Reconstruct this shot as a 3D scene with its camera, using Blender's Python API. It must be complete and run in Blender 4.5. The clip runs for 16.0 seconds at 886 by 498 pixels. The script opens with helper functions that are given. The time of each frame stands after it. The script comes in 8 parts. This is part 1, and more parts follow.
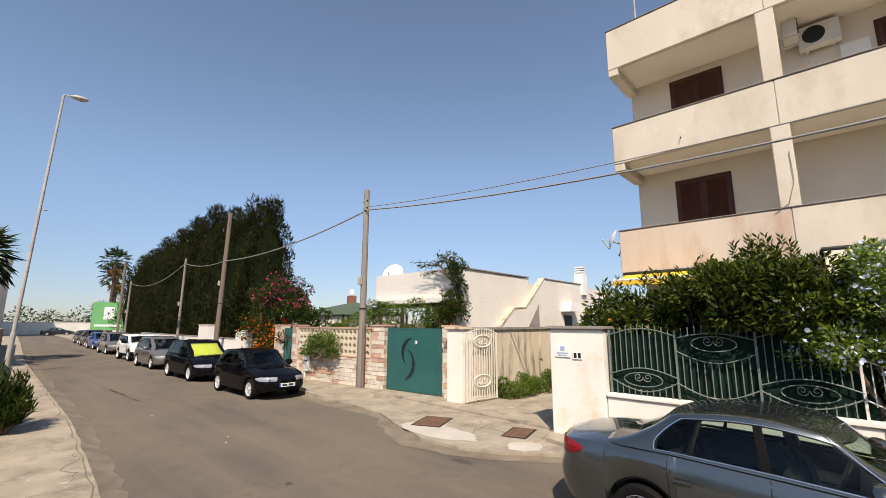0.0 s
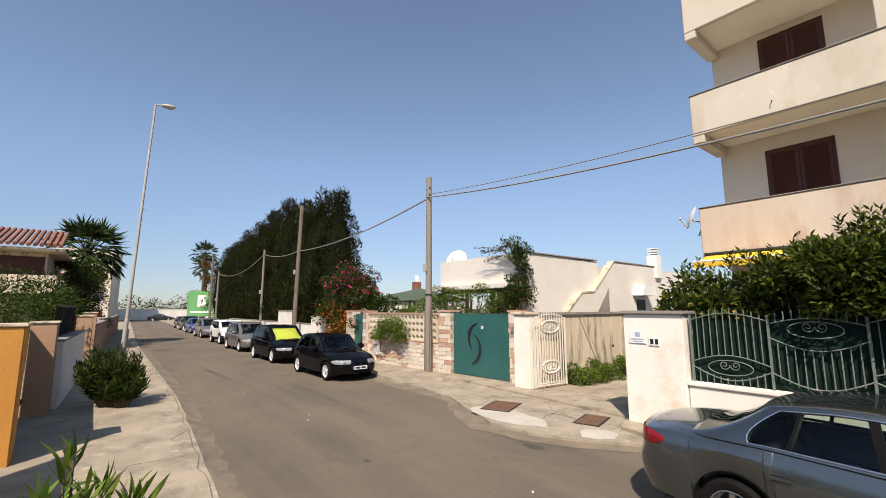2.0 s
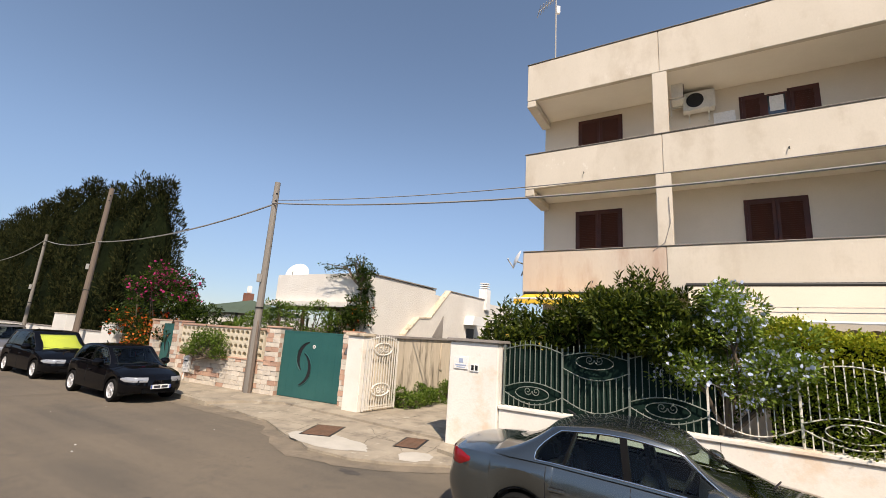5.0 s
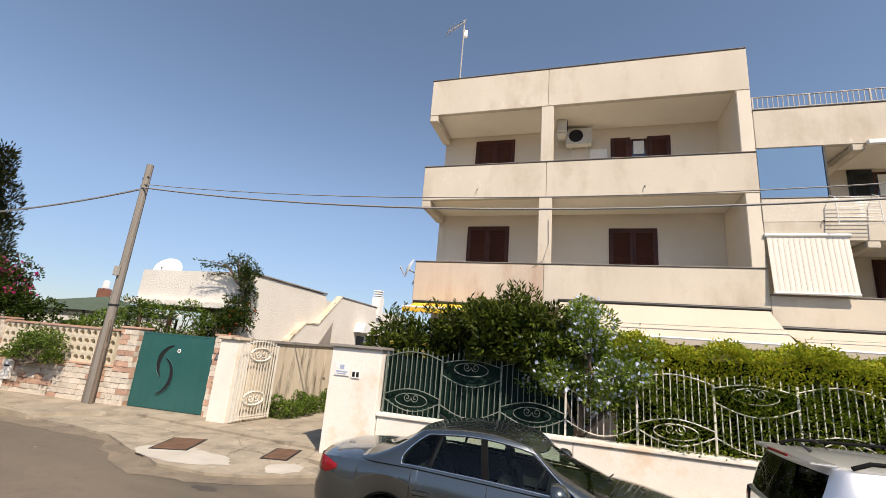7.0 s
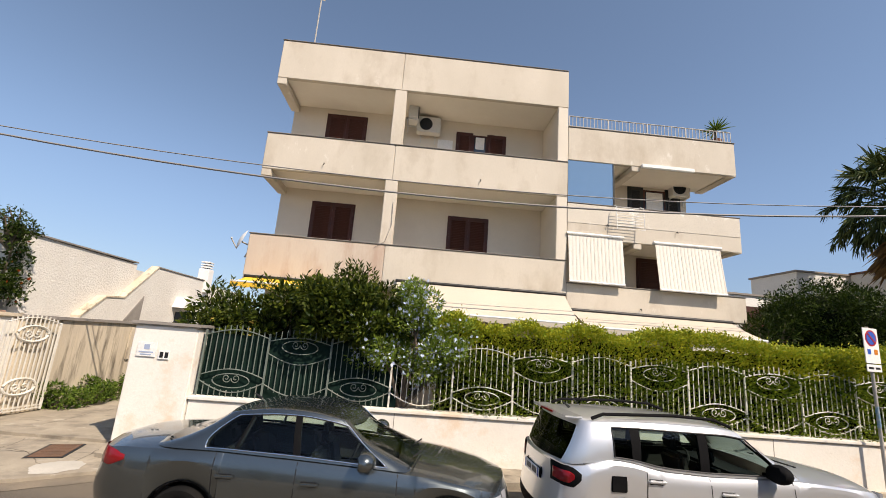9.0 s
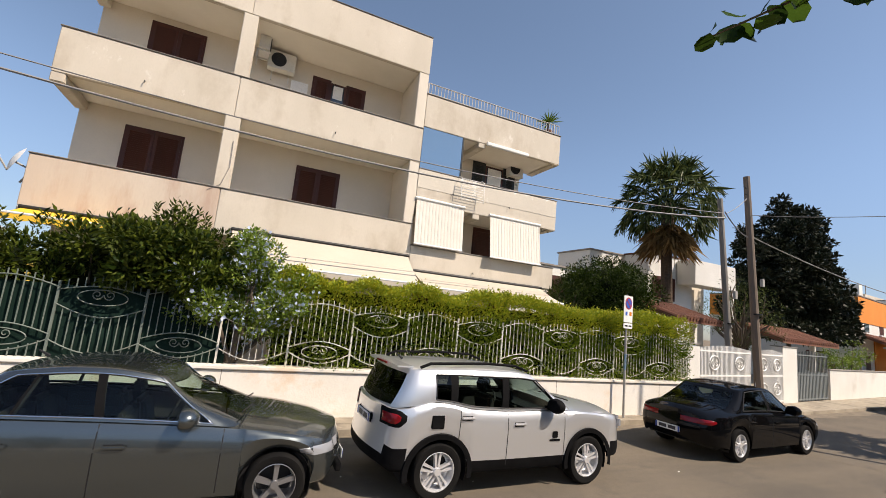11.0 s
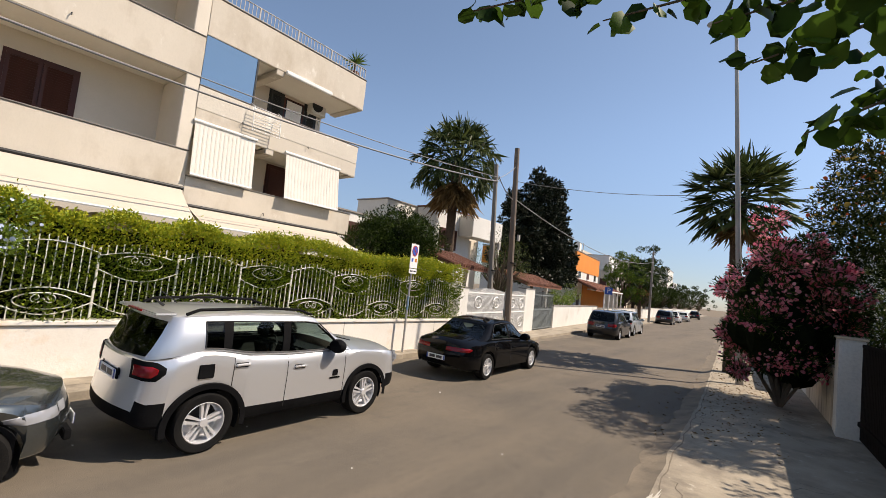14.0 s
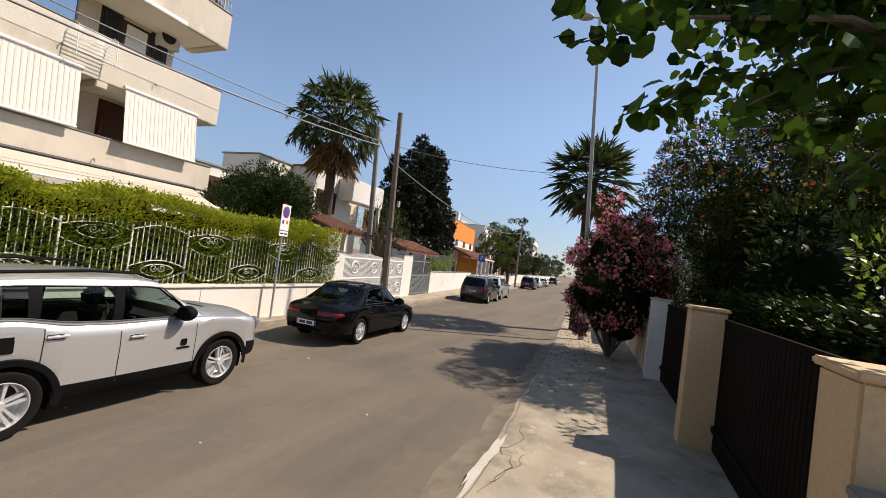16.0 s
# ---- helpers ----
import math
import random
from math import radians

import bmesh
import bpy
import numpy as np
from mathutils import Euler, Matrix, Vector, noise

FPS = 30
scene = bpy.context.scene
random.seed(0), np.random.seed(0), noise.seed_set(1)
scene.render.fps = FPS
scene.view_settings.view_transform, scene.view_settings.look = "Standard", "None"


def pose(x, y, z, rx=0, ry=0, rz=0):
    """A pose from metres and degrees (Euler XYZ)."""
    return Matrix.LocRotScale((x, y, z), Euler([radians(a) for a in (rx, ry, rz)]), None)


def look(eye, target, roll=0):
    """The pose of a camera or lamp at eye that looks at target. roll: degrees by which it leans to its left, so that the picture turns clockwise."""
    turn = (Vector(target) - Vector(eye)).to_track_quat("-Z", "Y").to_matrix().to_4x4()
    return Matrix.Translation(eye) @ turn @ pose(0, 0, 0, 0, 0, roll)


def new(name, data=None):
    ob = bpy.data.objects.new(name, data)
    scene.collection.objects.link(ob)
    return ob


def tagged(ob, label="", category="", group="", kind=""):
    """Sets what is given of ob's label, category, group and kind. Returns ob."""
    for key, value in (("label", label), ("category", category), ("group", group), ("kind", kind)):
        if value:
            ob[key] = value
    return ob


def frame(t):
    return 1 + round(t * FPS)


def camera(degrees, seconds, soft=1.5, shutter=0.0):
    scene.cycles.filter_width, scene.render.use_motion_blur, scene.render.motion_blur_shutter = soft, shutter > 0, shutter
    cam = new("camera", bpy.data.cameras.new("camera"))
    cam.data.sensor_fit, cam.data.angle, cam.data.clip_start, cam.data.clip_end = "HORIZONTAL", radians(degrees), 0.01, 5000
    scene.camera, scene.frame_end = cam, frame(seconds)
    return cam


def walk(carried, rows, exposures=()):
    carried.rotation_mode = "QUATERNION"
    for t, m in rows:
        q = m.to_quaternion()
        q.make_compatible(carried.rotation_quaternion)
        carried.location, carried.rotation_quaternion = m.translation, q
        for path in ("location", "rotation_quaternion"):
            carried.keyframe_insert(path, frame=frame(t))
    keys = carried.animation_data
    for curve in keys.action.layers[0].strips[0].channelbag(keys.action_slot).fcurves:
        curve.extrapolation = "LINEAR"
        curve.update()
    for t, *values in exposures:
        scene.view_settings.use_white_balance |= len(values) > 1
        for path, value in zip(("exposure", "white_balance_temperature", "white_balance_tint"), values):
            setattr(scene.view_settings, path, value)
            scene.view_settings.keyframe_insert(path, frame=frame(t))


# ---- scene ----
cam = camera(92.1, 16.0, soft=0.8)
PATH = [
    (0, (-0.039, 0.152, 2.332), (-1.378, 1.6, 2.676), 0.2),
    (0.5, (-0.049, 0.167, 2.336), (-1.432, 1.581, 2.643), 0.3),
    (1, (-0.066, 0.143, 2.339), (-1.521, 1.486, 2.637), 0.1),
    (1.5, (-0.092, 0.144, 2.337), (-1.609, 1.422, 2.607), 0.0),
    (2, (-0.102, 0.126, 2.337), (-1.645, 1.37, 2.614), -0.1),
    (2.5, (-0.119, 0.149, 2.338), (-1.657, 1.403, 2.605), 0.6),
    (3, (-0.125, 0.178, 2.331), (-1.584, 1.524, 2.582), 1.5),
    (3.5, (-0.087, 0.183, 2.329), (-1.378, 1.69, 2.588), 2.3),
    (4, (-0.065, 0.186, 2.324), (-1.278, 1.754, 2.589), 2.5),
    (4.5, (-0.055, 0.194, 2.325), (-1.154, 1.833, 2.657), 3.2),
    (5, (-0.042, 0.201, 2.319), (-1.048, 1.884, 2.716), 3.7),
    (7.5, (0.211, 0.266, 2.274), (-0.217, 2.158, 2.744), 5.0),
    (8, (0.267, 0.242, 2.288), (0.006, 2.171, 2.736), 5.0),
    (8.5, (0.358, 0.21, 2.298), (0.259, 2.156, 2.741), 5.0),
    (9, (0.428, 0.169, 2.304), (0.531, 2.119, 2.731), 4.4),
    (11.5, (0.367, 0.032, 2.29), (1.332, 1.762, 2.557), 6.0),
    (12, (0.391, 0.032, 2.291), (1.524, 1.66, 2.536), 6.1),
    (12.5, (0.394, -0.035, 2.306), (1.69, 1.469, 2.552), 6.5),
    (13, (0.435, -0.022, 2.302), (1.797, 1.421, 2.547), 6.0),
    (13.5, (0.454, -0.045, 2.298), (1.906, 1.316, 2.49), 6.0),
    (14, (0.493, -0.072, 2.3), (2.042, 1.185, 2.443), 6.3),
    (14.5, (0.532, -0.109, 2.302), (2.172, 1.031, 2.395), 6.1),
    (15, (0.562, -0.145, 2.301), (2.254, 0.92, 2.357), 6.2),
    (15.5, (0.61, -0.144, 2.293), (2.373, 0.799, 2.331), 6.5),
    (16, (0.621, -0.184, 2.294), (2.461, 0.596, 2.346), 7.4),
]
walk(cam, [(t, look(eye, target, roll)) for t, eye, target, roll in PATH], exposures=[(0.0, 0.36, 7250, 15), (16.0, 0.36, 7250, 15)])

# world, sun, exposure
SUN = Vector((1.14, -1.28, 1.95)).normalized()
world = bpy.data.worlds.new("world")
scene.world = world
world.use_nodes = True
wn = world.node_tree
sky = wn.nodes.new("ShaderNodeTexSky")
sky.sky_type, sky.sun_disc = "NISHITA", False
sky.sun_elevation = math.asin(SUN.z)
sky.sun_rotation = math.atan2(SUN.x, SUN.y)
sky.altitude = 1500.0
sky.air_density, sky.dust_density, sky.ozone_density = 0.8, 1.2, 6.0
wn.nodes["Background"].inputs["Strength"].default_value = 0.165
haze = wn.nodes.new("ShaderNodeHueSaturation")
haze.inputs["Hue"].default_value, haze.inputs["Saturation"].default_value = 0.490, 0.88
wn.links.new(sky.outputs[0], haze.inputs["Color"])
# grey summer haze that takes the glare off the low sky, fading out upwards
way = wn.nodes.new("ShaderNodeTexCoord")
up = wn.nodes.new("ShaderNodeSeparateXYZ")
rise = wn.nodes.new("ShaderNodeMapRange")
rise.interpolation_type = "SMOOTHERSTEP"
rise.inputs[1].default_value, rise.inputs[2].default_value, rise.inputs[3].default_value, rise.inputs[4].default_value = -0.12, 0.42, 1.0, 0.0
veil = wn.nodes.new("ShaderNodeMix")
veil.data_type, veil.blend_type = "RGBA", "MULTIPLY"
veil.inputs[7].default_value = (0.52, 0.46, 0.42, 1)
wn.links.new(way.outputs["Generated"], up.inputs[0])
wn.links.new(up.outputs[2], rise.inputs[0])
wn.links.new(rise.outputs[0], veil.inputs[0])
wn.links.new(haze.outputs[0], veil.inputs[6])
wn.links.new(veil.outputs[2], wn.nodes["Background"].inputs[0])
sun = new("sun", bpy.data.lights.new("sun", "SUN"))
sun.data.energy, sun.data.angle, sun.data.color = 5.0, radians(0.53), (1.0, 0.94, 0.85)
sun.matrix_world = look(SUN * 50, (0, 0, 0))

# ---- materials ----
def principled(name, color, rough=0.7, metal=0.0, spec=0.5):
    m = bpy.data.materials.new(name)
    m.use_nodes = True
    p = m.node_tree.nodes["Principled BSDF"]
    p.inputs["Base Color"].default_value = (*color, 1)
    p.inputs["Roughness"].default_value = rough
    p.inputs["Metallic"].default_value = metal
    p.inputs["Specular IOR Level"].default_value = spec
    return m


def surface(name, c1, c2, rough=0.8, coarse=0.7, fine=18.0, bump=0.25, metal=0.0, spec=0.4, island=0.0, stain=None, stain_at=(0.55, 0.75), stain_scale=0.5, stretch=(1, 1, 1), relief=0.02, c3=None, speck=0.6):
    """A surface of two tones that vary at two scales, with fine relief, and stains of a third tone."""
    m = principled(name, c1, rough, metal, spec)
    nt = m.node_tree
    p = nt.nodes["Principled BSDF"]
    co = nt.nodes.new("ShaderNodeTexCoord")
    mp = nt.nodes.new("ShaderNodeMapping")
    mp.inputs["Scale"].default_value = stretch
    nt.links.new(co.outputs["Object"], mp.inputs[0])

    def tex(scale, detail=4.0, r=0.6):
        n = nt.nodes.new("ShaderNodeTexNoise")
        n.inputs["Scale"].default_value, n.inputs["Detail"].default_value, n.inputs["Roughness"].default_value = scale, detail, r
        nt.links.new(mp.outputs[0], n.inputs["Vector"])
        return n.outputs["Fac"]

    def ramp(fac, a, b):
        r = nt.nodes.new("ShaderNodeMapRange")
        r.inputs[1].default_value, r.inputs[2].default_value = a, b
        nt.links.new(fac, r.inputs[0])
        return r.outputs[0]

    def mix(fac, a, b):
        n = nt.nodes.new("ShaderNodeMix")
        n.data_type = "RGBA"
        if isinstance(fac, float):
            n.inputs[0].default_value = fac
        else:
            nt.links.new(fac, n.inputs[0])
        for sock, v in ((n.inputs[6], a), (n.inputs[7], b)):
            if isinstance(v, tuple):
                sock.default_value = (*v, 1)
            else:
                nt.links.new(v, sock)
        return n.outputs[2]

    big, small = tex(coarse), tex(fine, 3.0)
    col = mix(ramp(big, 0.35, 0.65), c1, c2)
    dark = tuple(v * 0.72 for v in c1)
    m2 = nt.nodes.new("ShaderNodeMath")
    m2.operation = "MULTIPLY"
    nt.links.new(ramp(small, 0.45, 0.75), m2.inputs[0])
    m2.inputs[1].default_value = speck
    col = mix(m2.outputs[0], col, dark)
    if stain:
        col = mix(ramp(tex(stain_scale, 6.0, 0.65), *stain_at), col, stain)
    if c3:
        col = mix(ramp(tex(stain_scale * 2.3, 8.0, 0.7), 0.6, 0.68), col, c3)
    if island:
        g = nt.nodes.new("ShaderNodeNewGeometry")
        o = nt.nodes.new("ShaderNodeObjectInfo")
        add = nt.nodes.new("ShaderNodeMath")
        add.operation = "ADD"
        nt.links.new(g.outputs["Random Per Island"], add.inputs[0])
        nt.links.new(o.outputs["Random"], add.inputs[1])
        fr = nt.nodes.new("ShaderNodeMath")
        fr.operation = "FRACT"
        nt.links.new(add.outputs[0], fr.inputs[0])
        h = nt.nodes.new("ShaderNodeHueSaturation")
        nt.links.new(col, h.inputs["Color"])
        r = nt.nodes.new("ShaderNodeMapRange")
        r.inputs[3].default_value, r.inputs[4].default_value = 1 - island, 1 + island
        nt.links.new(fr.outputs[0], r.inputs[0])
        nt.links.new(r.outputs[0], h.inputs["Value"])
        col = h.outputs[0]
    nt.links.new(col, p.inputs["Base Color"])
    if bump:
        b = nt.nodes.new("ShaderNodeBump")
        b.inputs["Strength"].default_value, b.inputs["Distance"].default_value = bump, relief
        nt.links.new(small, b.inputs["Height"])
        nt.links.new(b.outputs[0], p.inputs["Normal"])
    return m


def leafy(name, c1, c2, rough=0.45, trans=0.25, spec=0.2):
    """Leaves: tone by leaf, some light passing through."""
    m = principled(name, c1, rough, 0.0, spec)
    nt = m.node_tree
    p = nt.nodes["Principled BSDF"]
    g = nt.nodes.new("ShaderNodeNewGeometry")
    mx = nt.nodes.new("ShaderNodeMix")
    mx.data_type = "RGBA"
    mx.inputs[6].default_value, mx.inputs[7].default_value = (*c1, 1), (*c2, 1)
    nt.links.new(g.outputs["Random Per Island"], mx.inputs[0])
    nt.links.new(mx.outputs[2], p.inputs["Base Color"])
    t = nt.nodes.new("ShaderNodeBsdfTranslucent")
    nt.links.new(mx.outputs[2], t.inputs[0])
    ms = nt.nodes.new("ShaderNodeMixShader")
    ms.inputs[0].default_value = trans
    nt.links.new(p.outputs[0], ms.inputs[1])
    nt.links.new(t.outputs[0], ms.inputs[2])
    nt.links.new(ms.outputs[0], nt.nodes["Material Output"].inputs[0])
    return m


def glass_mat(name, tint, gloss=0.04):
    """A thin pane: lets tinted light through, and reflects by Fresnel."""
    m = bpy.data.materials.new(name)
    m.use_nodes = True
    nt = m.node_tree
    nt.nodes.remove(nt.nodes["Principled BSDF"])
    tr, gl, fr, ms = (nt.nodes.new("ShaderNode" + k) for k in ("BsdfTransparent", "BsdfGlossy", "Fresnel", "MixShader"))
    tr.inputs[0].default_value = (*tint, 1)
    gl.inputs["Roughness"].default_value = gloss
    fr.inputs[0].default_value = 1.38
    nt.links.new(fr.outputs[0], ms.inputs[0])
    nt.links.new(tr.outputs[0], ms.inputs[1])
    nt.links.new(gl.outputs[0], ms.inputs[2])
    nt.links.new(ms.outputs[0], nt.nodes["Material Output"].inputs[0])
    return m


def car_paint(name, color, metal=0.6, rough=0.35, coat=1.0):
    m = principled(name, color, rough, metal)
    nt = m.node_tree
    p = nt.nodes["Principled BSDF"]
    p.inputs["Coat Weight"].default_value = coat
    p.inputs["Coat IOR"].default_value = 1.5
    p.inputs["Specular IOR Level"].default_value = 0.15 if metal else 0.0
    p.inputs["Coat Roughness"].default_value = 0.04
    co = nt.nodes.new("ShaderNodeTexCoord")
    n = nt.nodes.new("ShaderNodeTexNoise")
    n.inputs["Scale"].default_value, n.inputs["Detail"].default_value = 3.0, 6.0
    nt.links.new(co.outputs["Object"], n.inputs["Vector"])
    r = nt.nodes.new("ShaderNodeMapRange")
    r.inputs[1].default_value, r.inputs[2].default_value = 0.4, 0.8
    r.inputs[3].default_value, r.inputs[4].default_value = 0.015, 0.07
    nt.links.new(n.outputs["Fac"], r.inputs[0])
    nt.links.new(r.outputs[0], p.inputs["Coat Roughness"])
    return m


def asphalt_mat(name):
    """Old sun-bleached asphalt: long wheel tracks, dusty and greyer fields, oil spots and coarse grit."""
    m = principled(name, (0.12, 0.1, 0.08), 0.88, 0.0, 0.35)
    nt = m.node_tree
    p = nt.nodes["Principled BSDF"]
    co = nt.nodes.new("ShaderNodeTexCoord")

    def tex(scale, detail, r, stretch=(1, 1, 1)):
        mp = nt.nodes.new("ShaderNodeMapping")
        mp.inputs["Scale"].default_value = stretch
        n = nt.nodes.new("ShaderNodeTexNoise")
        n.inputs["Scale"].default_value, n.inputs["Detail"].default_value, n.inputs["Roughness"].default_value = scale, detail, r
        nt.links.new(co.outputs["Object"], mp.inputs[0])
        nt.links.new(mp.outputs[0], n.inputs["Vector"])
        return n.outputs["Fac"]

    def mix(fac, lo, hi, amount, a, b):
        r = nt.nodes.new("ShaderNodeMapRange")
        r.inputs[1].default_value, r.inputs[2].default_value, r.inputs[4].default_value = lo, hi, amount
        nt.links.new(fac, r.inputs[0])
        n = nt.nodes.new("ShaderNodeMix")
        n.data_type = "RGBA"
        nt.links.new(r.outputs[0], n.inputs[0])
        for sock, v in ((n.inputs[6], a), (n.inputs[7], b)):
            if isinstance(v, tuple):
                sock.default_value = (*v, 1)
            else:
                nt.links.new(v, sock)
        return n.outputs[2]

    col = mix(tex(0.9, 5, 0.6, (0.09, 1, 1)), 0.36, 0.64, 1.0, (0.088, 0.075, 0.059), (0.148, 0.12, 0.088))
    col = mix(tex(0.33, 6, 0.62), 0.42, 0.7, 0.85, col, (0.165, 0.132, 0.094))
    col = mix(tex(1.3, 8, 0.7), 0.56, 0.74, 0.75, col, (0.075, 0.066, 0.055))
    col = mix(tex(3.1, 5, 0.7), 0.66, 0.72, 0.8, col, (0.055, 0.047, 0.04))
    col = mix(tex(9.0, 6, 0.75), 0.5, 0.75, 0.45, col, (0.065, 0.055, 0.045))
    grit = tex(110, 2, 0.6)
    col = mix(grit, 0.5, 0.72, 0.55, col, (0.26, 0.22, 0.175))
    col = mix(tex(70, 2, 0.6), 0.55, 0.75, 0.6, col, (0.045, 0.04, 0.034))
    nt.links.new(col, p.inputs["Base Color"])
    b = nt.nodes.new("ShaderNodeBump")
    b.inputs["Strength"].default_value, b.inputs["Distance"].default_value = 0.6, 0.006
    nt.links.new(grit, b.inputs["Height"])
    nt.links.new(b.outputs[0], p.inputs["Normal"])
    return m


M = {}
M["asphalt"] = asphalt_mat("asphalt")
M["dust"] = surface("dust", (0.23, 0.185, 0.132), (0.155, 0.128, 0.096), 0.95, 1.6, 40, 0.5, relief=0.006, stain=(0.11, 0.092, 0.07), stain_scale=2.5, stain_at=(0.5, 0.75))
M["concrete"] = surface("concrete", (0.38, 0.325, 0.245), (0.27, 0.228, 0.172), 0.9, 1.3, 45, 0.6, stain=(0.17, 0.143, 0.11), stain_scale=1.6, stain_at=(0.5, 0.72), relief=0.006, c3=(0.42, 0.375, 0.3))
M["patch"] = surface("patch", (0.50, 0.465, 0.40), (0.40, 0.37, 0.315), 0.9, 1.2, 40, 0.4, relief=0.005)
M["soil"] = surface("soil", (0.2, 0.15, 0.1), (0.14, 0.11, 0.07), 0.95, 0.5, 20, 0.6)
M["stucco"] = surface("stucco", (0.62, 0.555, 0.46), (0.54, 0.48, 0.39), 0.9, 0.5, 25, 0.25, stain=(0.42, 0.35, 0.265), stain_scale=0.8, stain_at=(0.5, 0.74), relief=0.006, stretch=(1, 1, 0.55), c3=(0.68, 0.63, 0.55), speck=0.2)
# recess walls and ceilings, lightened for light bounced off the balcony floors
M["stucco_in"] = surface("stucco_in", (0.70, 0.63, 0.525), (0.64, 0.575, 0.475), 0.9, 0.6, 25, 0.2, relief=0.005, speck=0.15)
M["soffit"] = surface("soffit", (0.80, 0.745, 0.65), (0.74, 0.68, 0.585), 0.9, 0.8, 25, 0.15, relief=0.005, speck=0.12)
M["stucco_stained"] = surface("stucco_stained", (0.58, 0.50, 0.41), (0.52, 0.41, 0.32), 0.9, 0.5, 25, 0.25, stain=(0.40, 0.25, 0.18), stain_scale=1.1, stain_at=(0.46, 0.72), stretch=(1, 1, 0.3), relief=0.006, speck=0.2)
M["plaster"] = surface("plaster", (0.78, 0.745, 0.68), (0.72, 0.67, 0.59), 0.9, 0.8, 22, 0.3, stain=(0.69, 0.56, 0.43), stain_scale=1.0, stain_at=(0.54, 0.66), relief=0.01, c3=(0.62, 0.56, 0.48), speck=0.25)
M["roughcast"] = surface("roughcast", (0.72, 0.69, 0.63), (0.66, 0.62, 0.56), 0.95, 0.6, 15, 0.9, relief=0.028)
M["oldwall"] = surface("oldwall", (0.64, 0.55, 0.42), (0.50, 0.42, 0.315), 0.95, 0.9, 14, 0.6, stain=(0.13, 0.105, 0.075), stain_scale=3.2, stain_at=(0.5, 0.70), stretch=(1, 1, 0.16), relief=0.02)
M["white_wall"] = surface("white_wall", (0.72, 0.70, 0.65), (0.64, 0.62, 0.57), 0.9, 0.7, 20, 0.3, stain=(0.5, 0.46, 0.4), stain_at=(0.58, 0.8))
M["tile"] = surface("tile", (0.24, 0.10, 0.06), (0.17, 0.075, 0.05), 0.9, 2, 30, 0.5, island=0.2)
M["coping"] = surface("coping", (0.3, 0.27, 0.24), (0.2, 0.18, 0.16), 0.9, 1.0, 20, 0.4)
M["shutter"] = surface("shutter", (0.075, 0.019, 0.012), (0.05, 0.014, 0.009), 0.55, 2, 30, 0.15)
M["gate_green"] = surface("gate_green", (0.017, 0.09, 0.085), (0.024, 0.108, 0.10), 0.45, 1.2, 30, 0.08, stain=(0.06, 0.13, 0.11), stain_at=(0.6, 0.9))
M["white_iron"] = surface("white_iron", (0.72, 0.69, 0.62), (0.6, 0.56, 0.48), 0.5, 3, 40, 0.1, stain=(0.35, 0.2, 0.1), stain_scale=4, stain_at=(0.62, 0.75))
M["awning"] = surface("awning", (0.54, 0.475, 0.385), (0.50, 0.435, 0.35), 0.8, 0.6, 60, 0.1)
M["dark_iron"] = principled("dark_iron", (0.03, 0.03, 0.03), 0.5, 0.5)
M["black"] = principled("black", (0.008, 0.008, 0.009), 0.6)
M["tyre"] = surface("tyre", (0.008, 0.008, 0.008), (0.013, 0.012, 0.011), 0.85, 4, 60, 0.2, spec=0.1)
M["cable"] = principled("cable", (0.22, 0.21, 0.2), 0.6)
M["white_paint"] = surface("white_paint", (0.8, 0.79, 0.76), (0.74, 0.73, 0.7), 0.6, 0.7, 25, 0.1)
M["pole"] = surface("pole", (0.25, 0.225, 0.195), (0.17, 0.155, 0.135), 0.85, 1.5, 30, 0.3, stretch=(1, 1, 0.15))
M["pole_wood"] = surface("pole_wood", (0.20, 0.155, 0.12), (0.13, 0.10, 0.078), 0.9, 2, 40, 0.5, stretch=(1, 1, 0.06))
M["lamp_grey"] = surface("lamp_grey", (0.42, 0.40, 0.37), (0.33, 0.31, 0.28), 0.6, 1.5, 30, 0.1, stain=(0.25, 0.17, 0.1), stain_at=(0.6, 0.8))


# ---- building tools ----
def part(name, bm, material, parent=None, label="", smooth=None):
    """Links a bmesh as one mesh object, under a thing or part if one is given. smooth: angle in degrees."""
    me = bpy.data.meshes.new(name)
    bm.to_mesh(me)
    bm.free()
    return link(name, me, material, parent, label, smooth)


def link(name, me, material, parent=None, label="", smooth=None):
    me.materials.append(material)
    if smooth is not None:
        me.shade_smooth()
        if smooth < 180:
            me.set_sharp_from_angle(angle=radians(smooth))
    ob = new(name, me)
    if parent is not None:
        ob.parent = parent
    if label:
        ob["label"] = label
    return ob


def thing(name, m, label, category, group="", kind=""):
    ob = new(name)
    ob.matrix_world = m
    ob.empty_display_size = 0.2
    return tagged(ob, label, category, group, kind)


def box(bm, x0, x1, y0, y1, z0, z1, bevel=0.0):
    r = bmesh.ops.create_cube(bm, size=1.0, matrix=Matrix.LocRotScale(((x0 + x1) / 2, (y0 + y1) / 2, (z0 + z1) / 2), None, (x1 - x0, y1 - y0, z1 - z0)))
    if bevel:
        edges = list({e for v in r["verts"] for e in v.link_edges})
        bmesh.ops.bevel(bm, geom=edges, offset=bevel, segments=2, affect="EDGES")
    return bm


def bx(x0, x1, y0, y1, z0, z1, bevel=0.0):
    return box(bmesh.new(), x0, x1, y0, y1, z0, z1, bevel)


